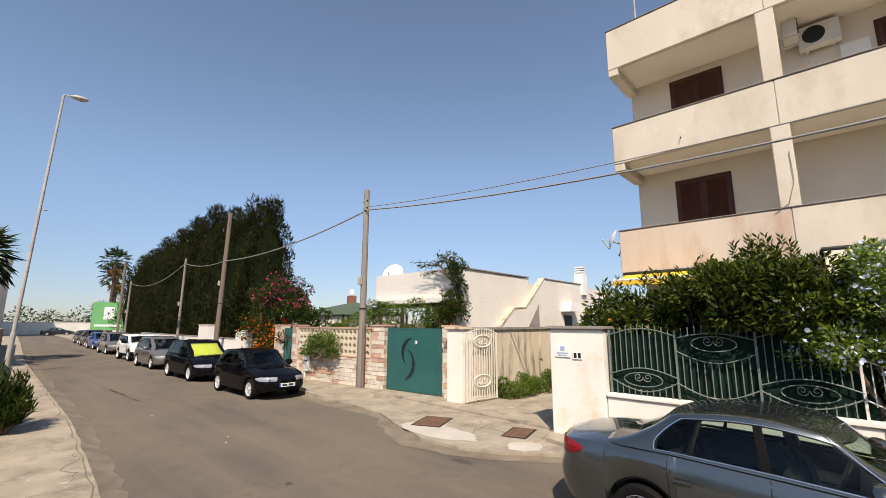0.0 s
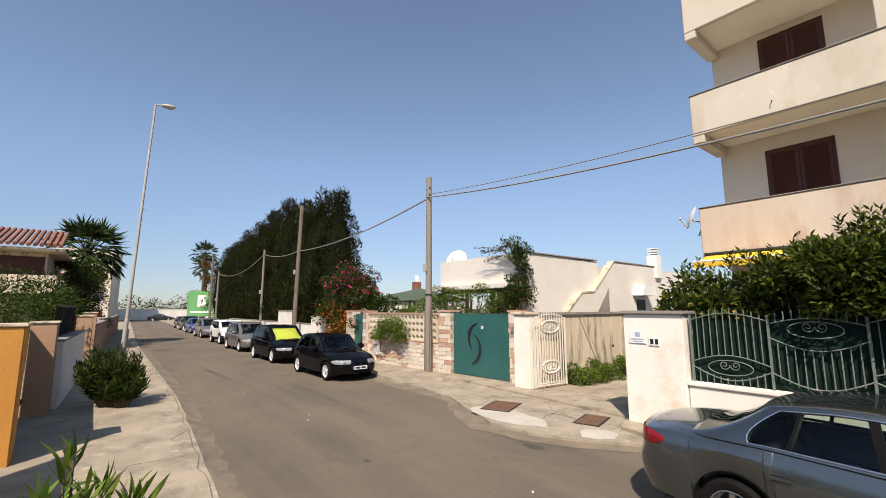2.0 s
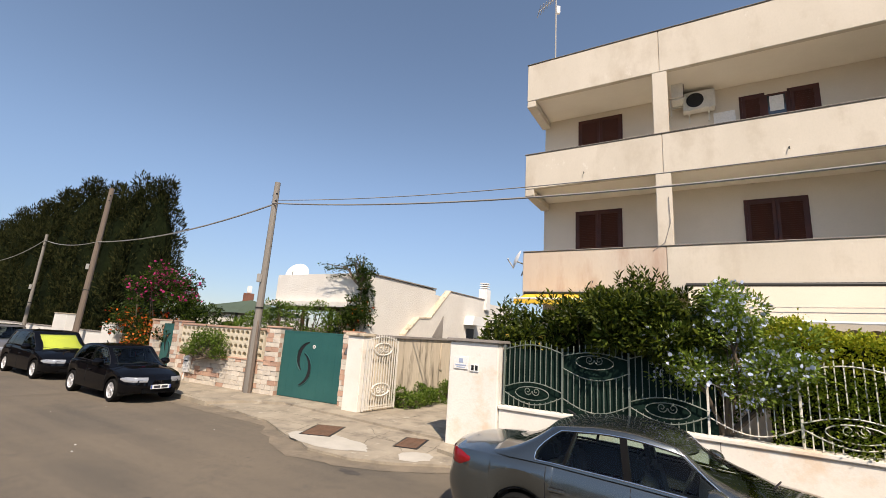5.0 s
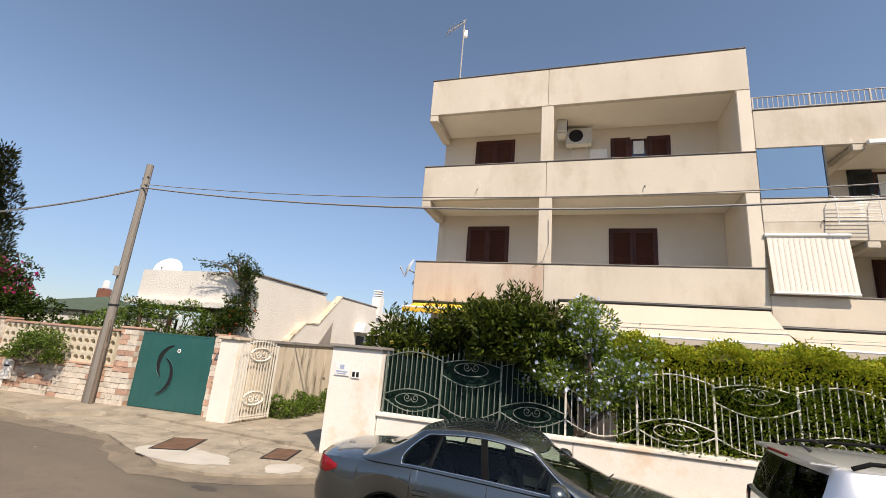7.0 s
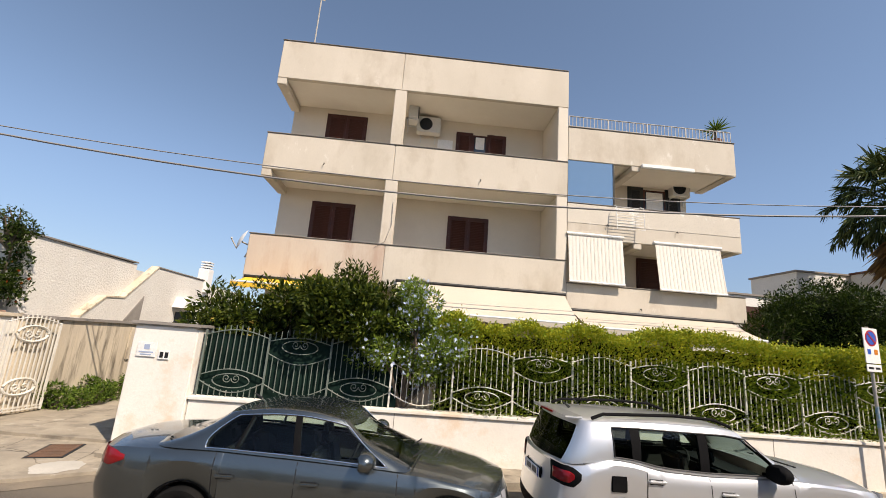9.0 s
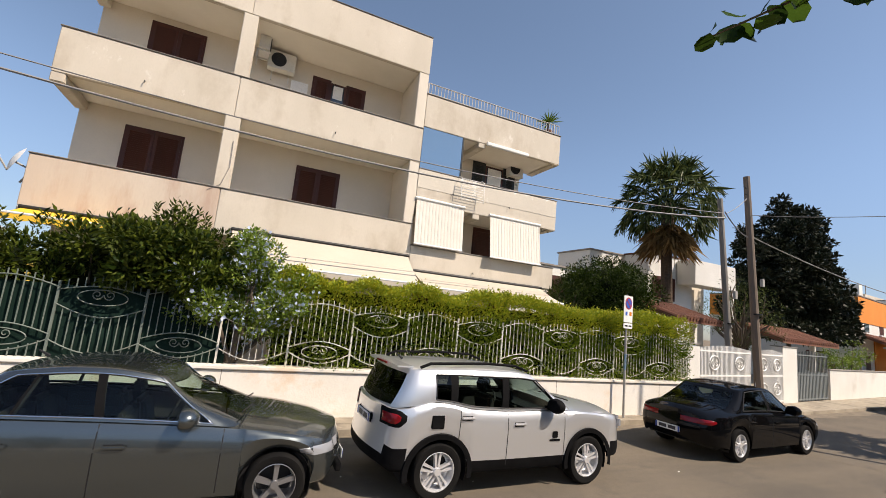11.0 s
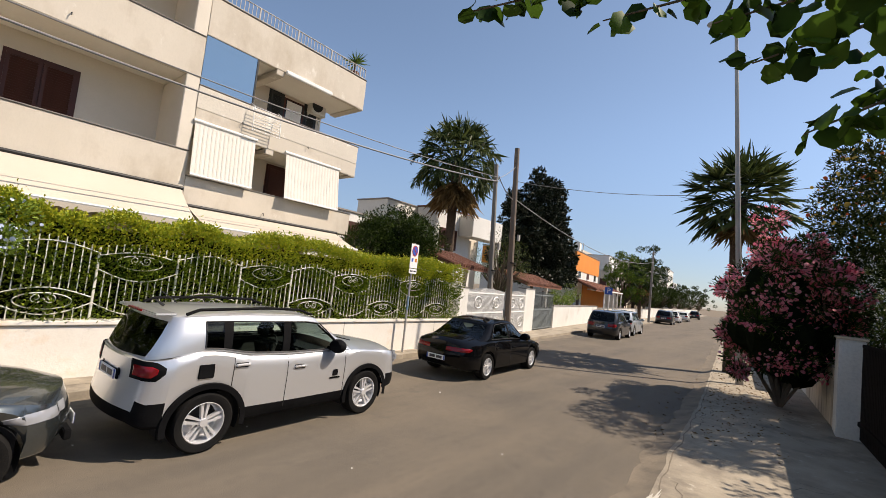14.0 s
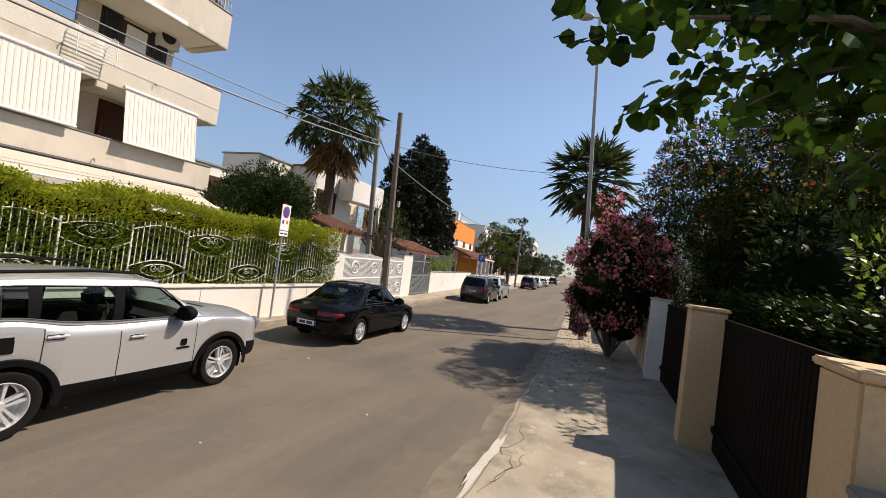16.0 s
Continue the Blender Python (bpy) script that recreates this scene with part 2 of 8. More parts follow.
def tube(bm, points, radius, sides=8, radii=None):
    """A round bar along the points."""
    pts = [Vector(p) for p in points]
    rings = []
    up = Vector((0, 0, 1))
    for i, p in enumerate(pts):
        d = (pts[min(i + 1, len(pts) - 1)] - pts[max(i - 1, 0)]).normalized()
        a = d.cross(up if abs(d.z) < 0.95 else Vector((1, 0, 0))).normalized()
        b = d.cross(a)
        r = radii[i] if radii else radius
        rings.append([bm.verts.new(p + (a * math.cos(k) + b * math.sin(k)) * r) for k in (2 * math.pi * s / sides for s in range(sides))])
    for a, b in zip(rings, rings[1:]):
        for s in range(sides):
            bm.faces.new((a[s], a[(s + 1) % sides], b[(s + 1) % sides], b[s]))
    if len(rings[0]) > 2:
        bm.faces.new(rings[0][::-1])
        bm.faces.new(rings[-1])
    return bm


def tb(points, radius, sides=8, radii=None):
    return tube(bmesh.new(), points, radius, sides, radii)


def prism(bm, outline, depth, axis="z", base=0.0):
    """An outline of (a, b) pushed out: axis z: (x, y); axis y: (x, z); axis x: (y, z)."""
    def at(a, b, c):
        return {"z": (a, b, c), "y": (a, c, b), "x": (c, a, b)}[axis]
    lo = [bm.verts.new(at(a, b, base)) for a, b in outline]
    hi = [bm.verts.new(at(a, b, base + depth)) for a, b in outline]
    n = len(outline)
    bm.faces.new(lo)
    bm.faces.new(hi[::-1])
    for i in range(n):
        bm.faces.new((lo[i], hi[i], hi[(i + 1) % n], lo[(i + 1) % n]))
    bmesh.ops.recalc_face_normals(bm, faces=bm.faces)
    return bm


def pr(outline, depth, axis="z", base=0.0):
    return prism(bmesh.new(), outline, depth, axis, base)


# ---- ground, road, pavements ----
def sheet(name, outline, z, material, label):
    bm = bmesh.new()
    bm.faces.new([bm.verts.new((x, y, z)) for x, y in outline])
    return tagged(part(name, bm, material), label, name.split("_")[0], kind="structure")


def wander(line, step=0.5, amount=0.03, seed=0.0):
    """A kerb line with more points, a little uneven."""
    out = []
    for (ax, ay), (bx_, by) in zip(line, line[1:]):
        n = max(1, int(min(abs(bx_ - ax) / step, 40)))
        for i in range(n):
            x, y = ax + (bx_ - ax) * i / n, ay + (by - ay) * i / n
            out.append((x, y + amount * noise.noise((x * 1.3, seed, 0)) + amount * 0.6 * noise.noise((x * 4.1, seed, 2))))
    return out + [line[-1]]


FAR_KERB = wander([(-120, 10.6), (-60, 8.9), (-34, 8.4), (-20, 8.2), (-13.4, 7.85), (-11.9, 7.72), (-11.5, 8.6), (-10.5, 9.3), (-4.9, 8.9), (-4.6, 8.1), (-3.5, 7.75), (0.5, 7.75), (12.6, 8.3), (24, 9.4), (60, 12.0), (160, 19)], 0.4, 0.04, 3)
NEAR_KERB = wander([(-120, 6.2), (-60, 3.6), (-34, 2.4), (-20.5, 2.1), (-13, 1.95), (-6.4, 1.5), (-2, 1.1), (2, 1.0), (5.6, 1.02), (8, 1.2), (12, 1.38), (17, 1.75), (40, 3.6), (60, 5.2), (160, 12)], 0.3, 0.035, 9)
sheet("ground", [(-2000, -2000), (2000, -2000), (2000, 2000), (-2000, 2000)], -0.03, M["soil"], "dry brown earth beyond the street")
road_edge_far = [(x, y + 2.6) for x, y in ((-120, 10.6), (-34, 8.4), (-12, 8.4), (24, 9.4), (160, 19))]
sheet("road", [(x, y - 0.6) for x, y in ((-120, 6.2), (-34, 2.4), (-13, 1.95), (2, 1.0), (17, 1.75), (160, 12))] + road_edge_far[::-1], 0.0, M["asphalt"], "worn grey-brown asphalt road with dusty edges")
bm = pr(FAR_KERB + [(160, 60), (-120, 60)], 0.16, "z", -0.04)
pave_far = tagged(part("pavement_far", bm, M["concrete"]), "cracked pale concrete pavement before the house fronts", "pavement", kind="structure")
bm = pr(NEAR_KERB + [(160, -40), (-120, -40)], 0.14, "z", -0.04)
pave_near = tagged(part("pavement_near", bm, M["concrete"]), "cracked concrete pavement with shaded gate fronts", "pavement", kind="structure")
edge = wander([(-12.0, 7.78), (-10.6, 7.75), (-9.1, 7.6), (-7.7, 7.0), (-6.6, 6.62), (-5.6, 6.6), (-4.8, 6.95), (-4.0, 7.5), (-3.4, 7.85)], 0.18, 0.05, 5)
bm = pr(edge + [(-3.4, 9.0), (-4.9, 9.35), (-10.5, 9.6), (-12.0, 9.2)], 0.09, "z", -0.04)
apron = tagged(part("driveway_apron", bm, M["concrete"]), "worn concrete driveway apron sloping to the road", "pavement", kind="structure")
bm = bmesh.new()
v = [bm.verts.new(p) for p in ((-10.6, 9.2, 0.052), (-4.85, 8.8, 0.052), (-4.85, 9.3, 0.124), (-10.6, 9.75, 0.124))]
bm.faces.new(v)
part("ramp", bm, M["concrete"], apron)


def ribbon(bm, pts, w, z):
    prev = None
    for i, p in enumerate(pts):
        q = pts[min(i + 1, len(pts) - 1)]
        o = pts[max(i - 1, 0)]
        d = Vector((q[0] - o[0], q[1] - o[1])).normalized()
        ww = w * (0.5 + abs(noise.noise((p[0] * 3, p[1] * 3, 1)))) * (0.2 if i in (0, len(pts) - 1) else 1)
        cur = (bm.verts.new((p[0] - d.y * ww, p[1] + d.x * ww, z)), bm.verts.new((p[0] + d.y * ww, p[1] - d.x * ww, z)))
        if prev:
            bm.faces.new((prev[0], prev[1], cur[1], cur[0]))
        prev = cur


def crack(parent, a, b, z, w=0.008, rough=0.12):
    n = max(6, int(math.dist(a, b) / 0.12))
    s = random.random() * 50
    pts = []
    for i in range(n + 1):
        u = i / n
        x, y = a[0] + (b[0] - a[0]) * u, a[1] + (b[1] - a[1]) * u
        pts.append((x + rough * noise.noise((u * 4, s, 0)) + rough * 0.4 * noise.noise((u * 17, s, 1)), y + rough * noise.noise((u * 4, s, 5)) + rough * 0.4 * noise.noise((u * 17, s, 6))))
    bm = bmesh.new()
    ribbon(bm, pts, w, z)
    part("crack", bm, M["crack"], parent)


M["crack"] = principled("crack", (0.12, 0.098, 0.072), 0.95)
M["tar"] = surface("tar", (0.06, 0.052, 0.044), (0.08, 0.07, 0.06), 0.85, 2, 40, 0.3)
rnd = random.Random(5)
for x in (-13.4, -8.1, -3.6, 3.2, 8.3, 13.4):
    crack(pave_near, (x, -0.9), (x + rnd.uniform(-0.2, 0.2), 1.2 if x > -3 else 1.6), 0.1035, 0.006, 0.05)
for _ in range(16):
    x, y = rnd.uniform(-16, 14), rnd.uniform(-0.4, 0.9)
    crack(pave_near, (x, y), (x + rnd.uniform(-1.6, 1.6), y + rnd.uniform(-0.6, 0.6)), 0.1035, 0.005, 0.2)
for x0 in range(-20, 14, 5):
    y0 = float(np.interp(x0, [p[0] for p in NEAR_KERB], [p[1] for p in NEAR_KERB])) - 0.22
    y1 = float(np.interp(x0 + 2, [p[0] for p in NEAR_KERB], [p[1] for p in NEAR_KERB])) - 0.22
    crack(pave_near, (x0, y0), (x0 + 2, y1), 0.1035, 0.007, 0.25)
for a, b in (((-10.9, 8.3), (-8.3, 8.6)), ((-8.3, 9.2), (-7.8, 7.1)), ((-6.4, 9.0), (-5.9, 6.9)), ((-4.9, 9.0), (-4.6, 7.4)), ((-9.4, 7.8), (-4.2, 8.3)), ((-7.0, 8.9), (-4.9, 7.5))):
    crack(apron, a, b, 0.0535, 0.008, 0.15)
for a, b in (((-16.5, 8.0), (-12.4, 7.95)), ((-14.6, 7.9), (-14.4, 9.5)), ((-3.4, 8.1), (2.6, 8.2)), ((3.0, 8.25), (12.0, 8.5)), ((-7.6, 10.0), (-5.2, 10.4)), ((-6.8, 9.8), (-6.6, 13.0)), ((-5.5, 11.5), (-8.0, 11.8))):
    crack(pave_far, a, b, 0.1235, 0.007, 0.1)
# dark strips and seams on the road, and its dusty margins
road = bpy.data.objects["road"]
for a, b, w in (((-34, 3.2), (-13.2, 3.9), 0.03), ((-20, 3.6), (-16.2, 3.75), 0.10), ((11.6, 6.1), (14.6, 1.8), 0.014), ((-16.0, 3.7), (-15.8, 6.3), 0.16), ((6.0, 2.2), (22, 3.6), 0.012)):
    crack(road, a, b, 0.003, w, 0.12)


def margin(name, line, inner, z, label, seed, top=None):
    """A band of dust along a kerb, with an uneven inner edge; with top it banks up against the kerb to that height."""
    bm = bmesh.new()
    prev = None
    for x, y in line:
        if -45 < x < 45:
            w = inner * (1 + 0.7 * noise.noise((x * 0.5, seed, 0)) + 0.4 * noise.noise((x * 2.1, seed, 0)))
            s = math.copysign(1, inner)
            lap = 0.05 + 0.1 * max(0.0, noise.noise((x * 1.7, seed, 4)) + 0.2)
            rows = [(y - 0.1 * s, z), (y + w, z)] if top is None else [(y - lap * s, top), (y + 0.02 * s, top - 0.012), (y + 0.35 * w, top * 0.45), (y + w, z)]
            cur = [bm.verts.new((x, a, b)) for a, b in rows]
            if prev:
                for k in range(len(cur) - 1):
                    bm.faces.new((prev[k], cur[k], cur[k + 1], prev[k + 1]))
            prev = cur
    tagged(part(name, bm, M["dust"], None, "", 60), label, "dust", kind="structure")


margin("dust_near", NEAR_KERB, 0.34, 0.002, "band of pale dust banked up along the near kerb", 1.0, 0.1025)
margin("dust_far", [p for p in FAR_KERB if not -12.2 < p[0] < -3.6], -0.5, 0.004, "band of pale dust along the far kerb", 4.0)
margin("dust_apron", edge, -0.4, 0.005, "band of pale dust along the apron", 7.0)


# ---- apartment building ----
FY = 12.18
flat = thing("apartment_building", pose(0, FY, 0), "three-storey cream stucco apartment building with deep balconies", "building")
BX0, BX1, BX2, BACK = -4.40, 4.70, 10.12, 1.65
DEEP = 11.0


def fp(name, *a, mat="stucco", label="", bevel=0.015):
    return part(name, bx(*a, bevel), M[mat], flat, label)


fp("wall", BX0 + 0.1, BX1, BACK, DEEP, 0, 11.0, mat="stucco_in")
fp("wall", BX1, BX2 - 0.6, BACK, DEEP, 0, 9.0, mat="stucco_in")
# parapets and slabs, storey by storey
for top, low in ((4.9, 3.72), (8.0, 6.88), (11.15, 9.86)):
    for x0, x1 in ((BX0, BX1),):
        fp("balcony_parapet", x0, -0.602, 0, 0.14, low, top, mat="stucco_stained" if low < 5 else "stucco")
        fp("balcony_parapet", -0.598, x1, 0, 0.14, low, top)
        fp("balcony_slab", x0 + 0.05, x1 - 0.003, 0.14, BACK, low + 0.02, low + 0.24, mat="soffit")
        fp("coping", x0 - 0.02, x1, -0.025, 0.165, top, top + 0.035, mat="coping")
    fp("balcony_side", BX0, BX0 + 0.14, 0.14, BACK, low, top)
for low, high in ((4.9, 6.88), (8.0, 9.86)):
    fp("column", -0.79, -0.42, 0.003, 0.4, low, high)
    fp("side_wall", BX1 - 0.33, BX1 - 0.002, 0.003, BACK, low, high, mat="stucco_in")
for top, low in ((4.25, 3.5), (6.7, 5.62), (9.2, 8.1)):
    fp("balcony_parapet", BX1, BX2, 0.003, 0.14, low, top)
    fp("balcony_slab", BX1, BX2 - 0.05, 0.14, BACK, low + 0.02, low + 0.24, mat="soffit")
    fp("coping", BX1, BX2 + 0.02, -0.02, 0.165, top, top + 0.035, mat="coping")
    fp("balcony_side", BX2 - 0.14, BX2, 0.14, BACK, low, top)


def shutter(name, x0, x1, z0, z1, y, leaves=2, mat="shutter", parent=None, label="dark brown closed louvred shutters"):
    """Louvred leaves side by side in a frame, towards -y."""
    w = part(name, bx(x0 - 0.05, x1 + 0.05, y - 0.03, y + 0.02, z0 - 0.05, z1 + 0.05, 0.006), M[mat], parent, label)
    step = (x1 - x0) / leaves
    for k in range(leaves):
        a, b = x0 + k * step + 0.01, x0 + (k + 1) * step - 0.01
        bm = bmesh.new()
        for xa, xb, za, zb in ((a, a + 0.07, z0, z1), (b - 0.07, b, z0, z1), (a + 0.07, b - 0.07, z0, z0 + 0.09), (a + 0.07, b - 0.07, z1 - 0.09, z1)):
            box(bm, xa, xb, y - 0.06, y - 0.031, za, zb)
        leaf = part("shutter_leaf", bm, M[mat], w)
        n = int((z1 - z0 - 0.18) / 0.055)
        for i in range(n):
            z = z0 + 0.09 + (i + 0.5) * (z1 - z0 - 0.18) / n
            o = part("slat", bx(a + 0.07, b - 0.07, -0.004, 0.004, -0.026, 0.026), M[mat], leaf)
            o.matrix_local = pose(0, y - 0.045, z, 35)
    return w


def window_open(x0, x1, z0, z1, y, parent):
    """A window with its two shutter leaves swung back and a pale blind behind the glass."""
    w = part("window", bx(x0, x1, y - 0.02, y + 0.02, z0, z1), M["shutter"], parent, "window with opened dark brown shutters")
    part("pane", bx(x0 + 0.06, x1 - 0.06, y - 0.028, y - 0.022, z0 + 0.06, z1 - 0.06), M["pane"], w)
    part("roller_blind", bx(x0 + 0.1, x1 - 0.1, y - 0.034, y - 0.03, (z0 + z1) / 2, z1 - 0.08), M["white_paint"], w)
    return w


M["pane"] = principled("pane", (0.03, 0.04, 0.05), 0.05, 0.0, 0.8)
M["sky_glass"] = principled("sky_glass", (0.30, 0.40, 0.46), 0.06, 0.85)
M["ac"] = surface("ac", (0.7, 0.68, 0.62), (0.62, 0.6, 0.55), 0.5, 2, 30, 0.05)
M["yellow_cloth"] = surface("yellow_cloth", (0.8, 0.5, 0.05), (0.72, 0.43, 0.04), 0.8, 1, 40, 0.1)
M["flaked"] = surface("flaked", (0.66, 0.60, 0.50), (0.6, 0.54, 0.45), 0.9, 0.6, 25, 0.3, stain=(0.78, 0.76, 0.7), stain_scale=1.1, stain_at=(0.56, 0.6), relief=0.006)
shutter("shutters", -3.108, -1.83, 8.384, 9.642, BACK, 2, parent=flat)
shutter("shutters", -3.2, -1.891, 4.243, 6.472, BACK, 2, parent=flat)
shutter("shutters", 1.279, 2.547, 4.243, 6.39, BACK, 2, parent=flat)
shutter("shutters", 1.36, 1.851, 8.384, 9.458, BACK, 1, parent=flat)
shutter("shutters", 2.444, 3.017, 8.384, 9.458, BACK, 1, parent=flat)
window_open(1.892, 2.403, 8.384, 9.437, BACK, flat)
M["shutter_dark"] = surface("shutter_dark", (0.02, 0.022, 0.02), (0.03, 0.03, 0.028), 0.5, 2, 30, 0.1)
shutter("shutters", 7.455, 7.915, 6.492, 8.057, BACK, 1, "shutter_dark", flat, "black louvred shutter swung open")
shutter("shutters", 8.804, 9.244, 6.492, 8.057, BACK, 1, "shutter_dark", flat, "black louvred shutter swung open")
window_open(7.966, 8.753, 6.492, 8.026, BACK, flat)
shutter("shutters", 7.71, 8.477, 3.936, 5.521, BACK, 1, parent=flat)
for x0, x1 in ((1.6, 2.6), (5.6, 6.5), (8.6, 9.3), (-3.4, -2.0)):
    shutter("shutters", x0, x1, 0.3, 2.9, BACK, 2, parent=flat)


def ac_unit(x, y, z, turn, w=0.8):
    u = thing("air_conditioner", Matrix.Translation((0, FY, 0)) @ pose(x, y, z, 0, 0, turn), "cream outdoor air conditioner unit on wall brackets", "air conditioner", "air conditioners on the facade")
    part("case", bx(-w / 2, w / 2, -0.15, 0.15, -0.28, 0.28, 0.015), M["ac"], u)
    bm = bmesh.new()
    bmesh.ops.create_cone(bm, cap_ends=True, segments=28, radius1=0.22, radius2=0.22, depth=0.012, matrix=pose(-w * 0.12, -0.155, 0, 90))
    part("fan_opening", bm, M["black"], u)
    for q in (0.06, 0.12, 0.18, 0.215):
        ring = [(-w * 0.12 + q * math.cos(a), -0.168, q * math.sin(a)) for a in np.linspace(0, 2 * math.pi, 22)]
        part("fan_guard", tb(ring, 0.005, 4), M["dark_iron"], u)
    for s in (-0.25, 0.25):
        bm = bmesh.new()
        box(bm, s - 0.02, s + 0.02, -0.2, 0.2, -0.33, -0.29)
        box(bm, s - 0.02, s + 0.02, 0.16, 0.2, -0.55, -0.29)
        part("bracket", bm, M["ac"], u)
    return u


ac_unit(0.33, BACK - 0.2, 9.5, 0)
ac_unit(-0.2, BACK - 0.45, 9.75, 90, 0.7)
ac_unit(9.15, BACK - 0.2, 8.08, 0, 0.6)
o = part("board", bx(0.68, 1.2, FY + BACK - 0.08, FY + BACK - 0.04, 7.0, 9.12, 0.005), M["white_paint"])
tagged(o, "white board leaning against the balcony wall", "board")
# corner beams, side beams, stubs under the slabs
for low in (3.72, 6.88, 9.86):
    fp("corner_beam", BX0 + 0.003, BX0 + 0.28, 0.004, BACK, low - 0.22, low - 0.001)
for low in (8.1, 5.62):
    fp("corner_beam", BX2 - 0.3, BX2 - 0.003, 0.004, BACK, low - 0.02, low + 0.0)
    fp("beam", 6.72, 6.98, 0.004, BACK, low - 0.17, low - 0.001)
# upper glazing of the side balcony
g = part("glazing", bx(BX1 + 0.02, 6.15, 0.03, 0.05, 6.74, 8.3), M["sky_glass"], flat, "mirror-like balcony windbreak pane")
part("glazing_frame", bx(6.13, 6.17, 0.01, 0.07, 6.74, 8.1), M["dark_iron"], flat)
part("glazing_frame", bx(BX1 + 0.02, 6.15, 0.01, 0.07, 8.28, 8.33), M["dark_iron"], flat)
part("awning_cassette", bx(7.0, 8.7, -0.1, 0.0, 8.04, 8.17, 0.02), M["white_paint"], flat)
fp("flaked_band", BX1 + 0.01, BX2 - 0.02, -0.006, 0.0, 6.1, 6.69, mat="flaked", bevel=0.0)


def railing(x0, x1, z0, z1):
    rail = thing("roof_railing", pose(0, FY + 0.07, 0), "grey metal railing along the roof edge", "railing")
    for z in (z0 + 0.04, z1):
        part("rail", tb([(x0, 0, z), (x1, 0, z)], 0.018, 6), M["lamp_grey"], rail)
    n = int((x1 - x0) / 0.115)
    bar = bx(-0.008, 0.008, -0.008, 0.008, z0 + 0.04, z1)
    me = bpy.data.meshes.new("bar")
    bar.to_mesh(me)
    bar.free()
    me.materials.append(M["lamp_grey"])
    for i in range(n + 1):
        o = new("bar" if i % 11 else "post", me)
        o.parent = rail
        o.matrix_local = pose(x0 + (x1 - x0) * i / n, 0, 0)
        if i % 11 == 0:
            o.scale = (2.2, 2.2, 1.0)


railing(BX1 + 0.05, BX2 - 0.05, 9.235, 9.62)


def awning(name, x0, x1, ztop, drop, out, mat, label, stripes=0, ytop=-0.02, arms=True):
    """A cloth let down from a wall at y = FY, with a front bar and a valance."""
    a = thing(name, pose(0, FY, 0), label, "awning")
    bm = bmesh.new()
    n = max(2, int((x1 - x0) / 0.12))
    sag = 0.03
    lines = []
    for i in range(n + 1):
        x = x0 + (x1 - x0) * i / n
        lines.append([bm.verts.new((x, ytop - out * f, ztop - drop * f - sag * math.sin(f * math.pi) + (0.012 * math.sin(i * 1.9) if stripes else 0.0) * f)) for f in np.linspace(0, 1, 7)])
    for p, q in zip(lines, lines[1:]):
        for k in range(6):
            bm.faces.new((p[k], q[k], q[k + 1], p[k + 1]))
    part("cloth", bm, mat, a, "", 60)
    part("roller", tb([(x0 - 0.04, ytop, ztop + 0.03), (x1 + 0.04, ytop, ztop + 0.03)], 0.045, 10), M["white_paint"] if stripes else M["dark_iron"], a)
    part("front_bar", tb([(x0, ytop - out, ztop - drop), (x1, ytop - out, ztop - drop)], 0.03, 8), M["white_paint"], a)
    if stripes:
        k = 0
        while x0 + k * stripes < x1:
            xa = x0 + k * stripes
            bm = bmesh.new()
            vs = []
            for f in np.linspace(0, 1, 7):
                yy, zz = ytop - out * f - 0.006, ztop - drop * f - sag * math.sin(f * math.pi)
                vs.append((bm.verts.new((xa, yy, zz)), bm.verts.new((min(xa + stripes * 0.35, x1), yy, zz))))
            for p, q in zip(vs, vs[1:]):
                bm.faces.new((p[0], p[1], q[1], q[0]))
            part("stripe", bm, M["stripe"], a)
            k += 1
    elif arms:
        n = max(2, int((x1 - x0) / 0.3))
        bm = bmesh.new()
        prev = None
        for i in range(n * 4 + 1):
            x = x0 + (x1 - x0) * i / (n * 4)
            cur = (bm.verts.new((x, ytop - out - 0.02, ztop - drop)), bm.verts.new((x, ytop - out - 0.02, ztop - drop - 0.14 - 0.02 * math.sin(i * math.pi / 2))))
            if prev:
                bm.faces.new((prev[0], cur[0], cur[1], prev[1]))
            prev = cur
        part("valance", bm, mat, a)
        for x in (x0 + 0.3, x1 - 0.3):
            part("arm", tb([(x, 0.0, ztop - 0.3), (x, ytop - out, ztop - drop)], 0.02, 6), M["white_paint"], a)
    return a


M["stripe"] = surface("stripe", (0.70, 0.655, 0.57), (0.67, 0.62, 0.54), 0.85, 1, 40, 0.1)
M["blind"] = surface("blind", (0.78, 0.74, 0.66), (0.74, 0.70, 0.62), 0.85, 1, 40, 0.1)
awning("awning", -0.16, 4.64, 3.88, 0.86, 1.25, M["awning"], "let-down cream awning under the first balcony")
awning("awning", 4.86, 9.6, 3.47, 0.5, 1.25, M["awning"], "let-down cream awning over the ground floor")
awning("awning", -4.3, -2.1, 3.66, 0.22, 0.9, M["yellow_cloth"], "yellow awning with a white edge under the balcony")
awning("balcony_blind", 4.73, 6.38, 5.72, 1.42, 0.14, M["blind"], "cream striped balcony blind drawn down", 0.11)
awning("balcony_blind", 7.38, 9.4, 5.66, 1.40, 0.2, M["blind"], "cream striped balcony blind drawn down", 0.11)


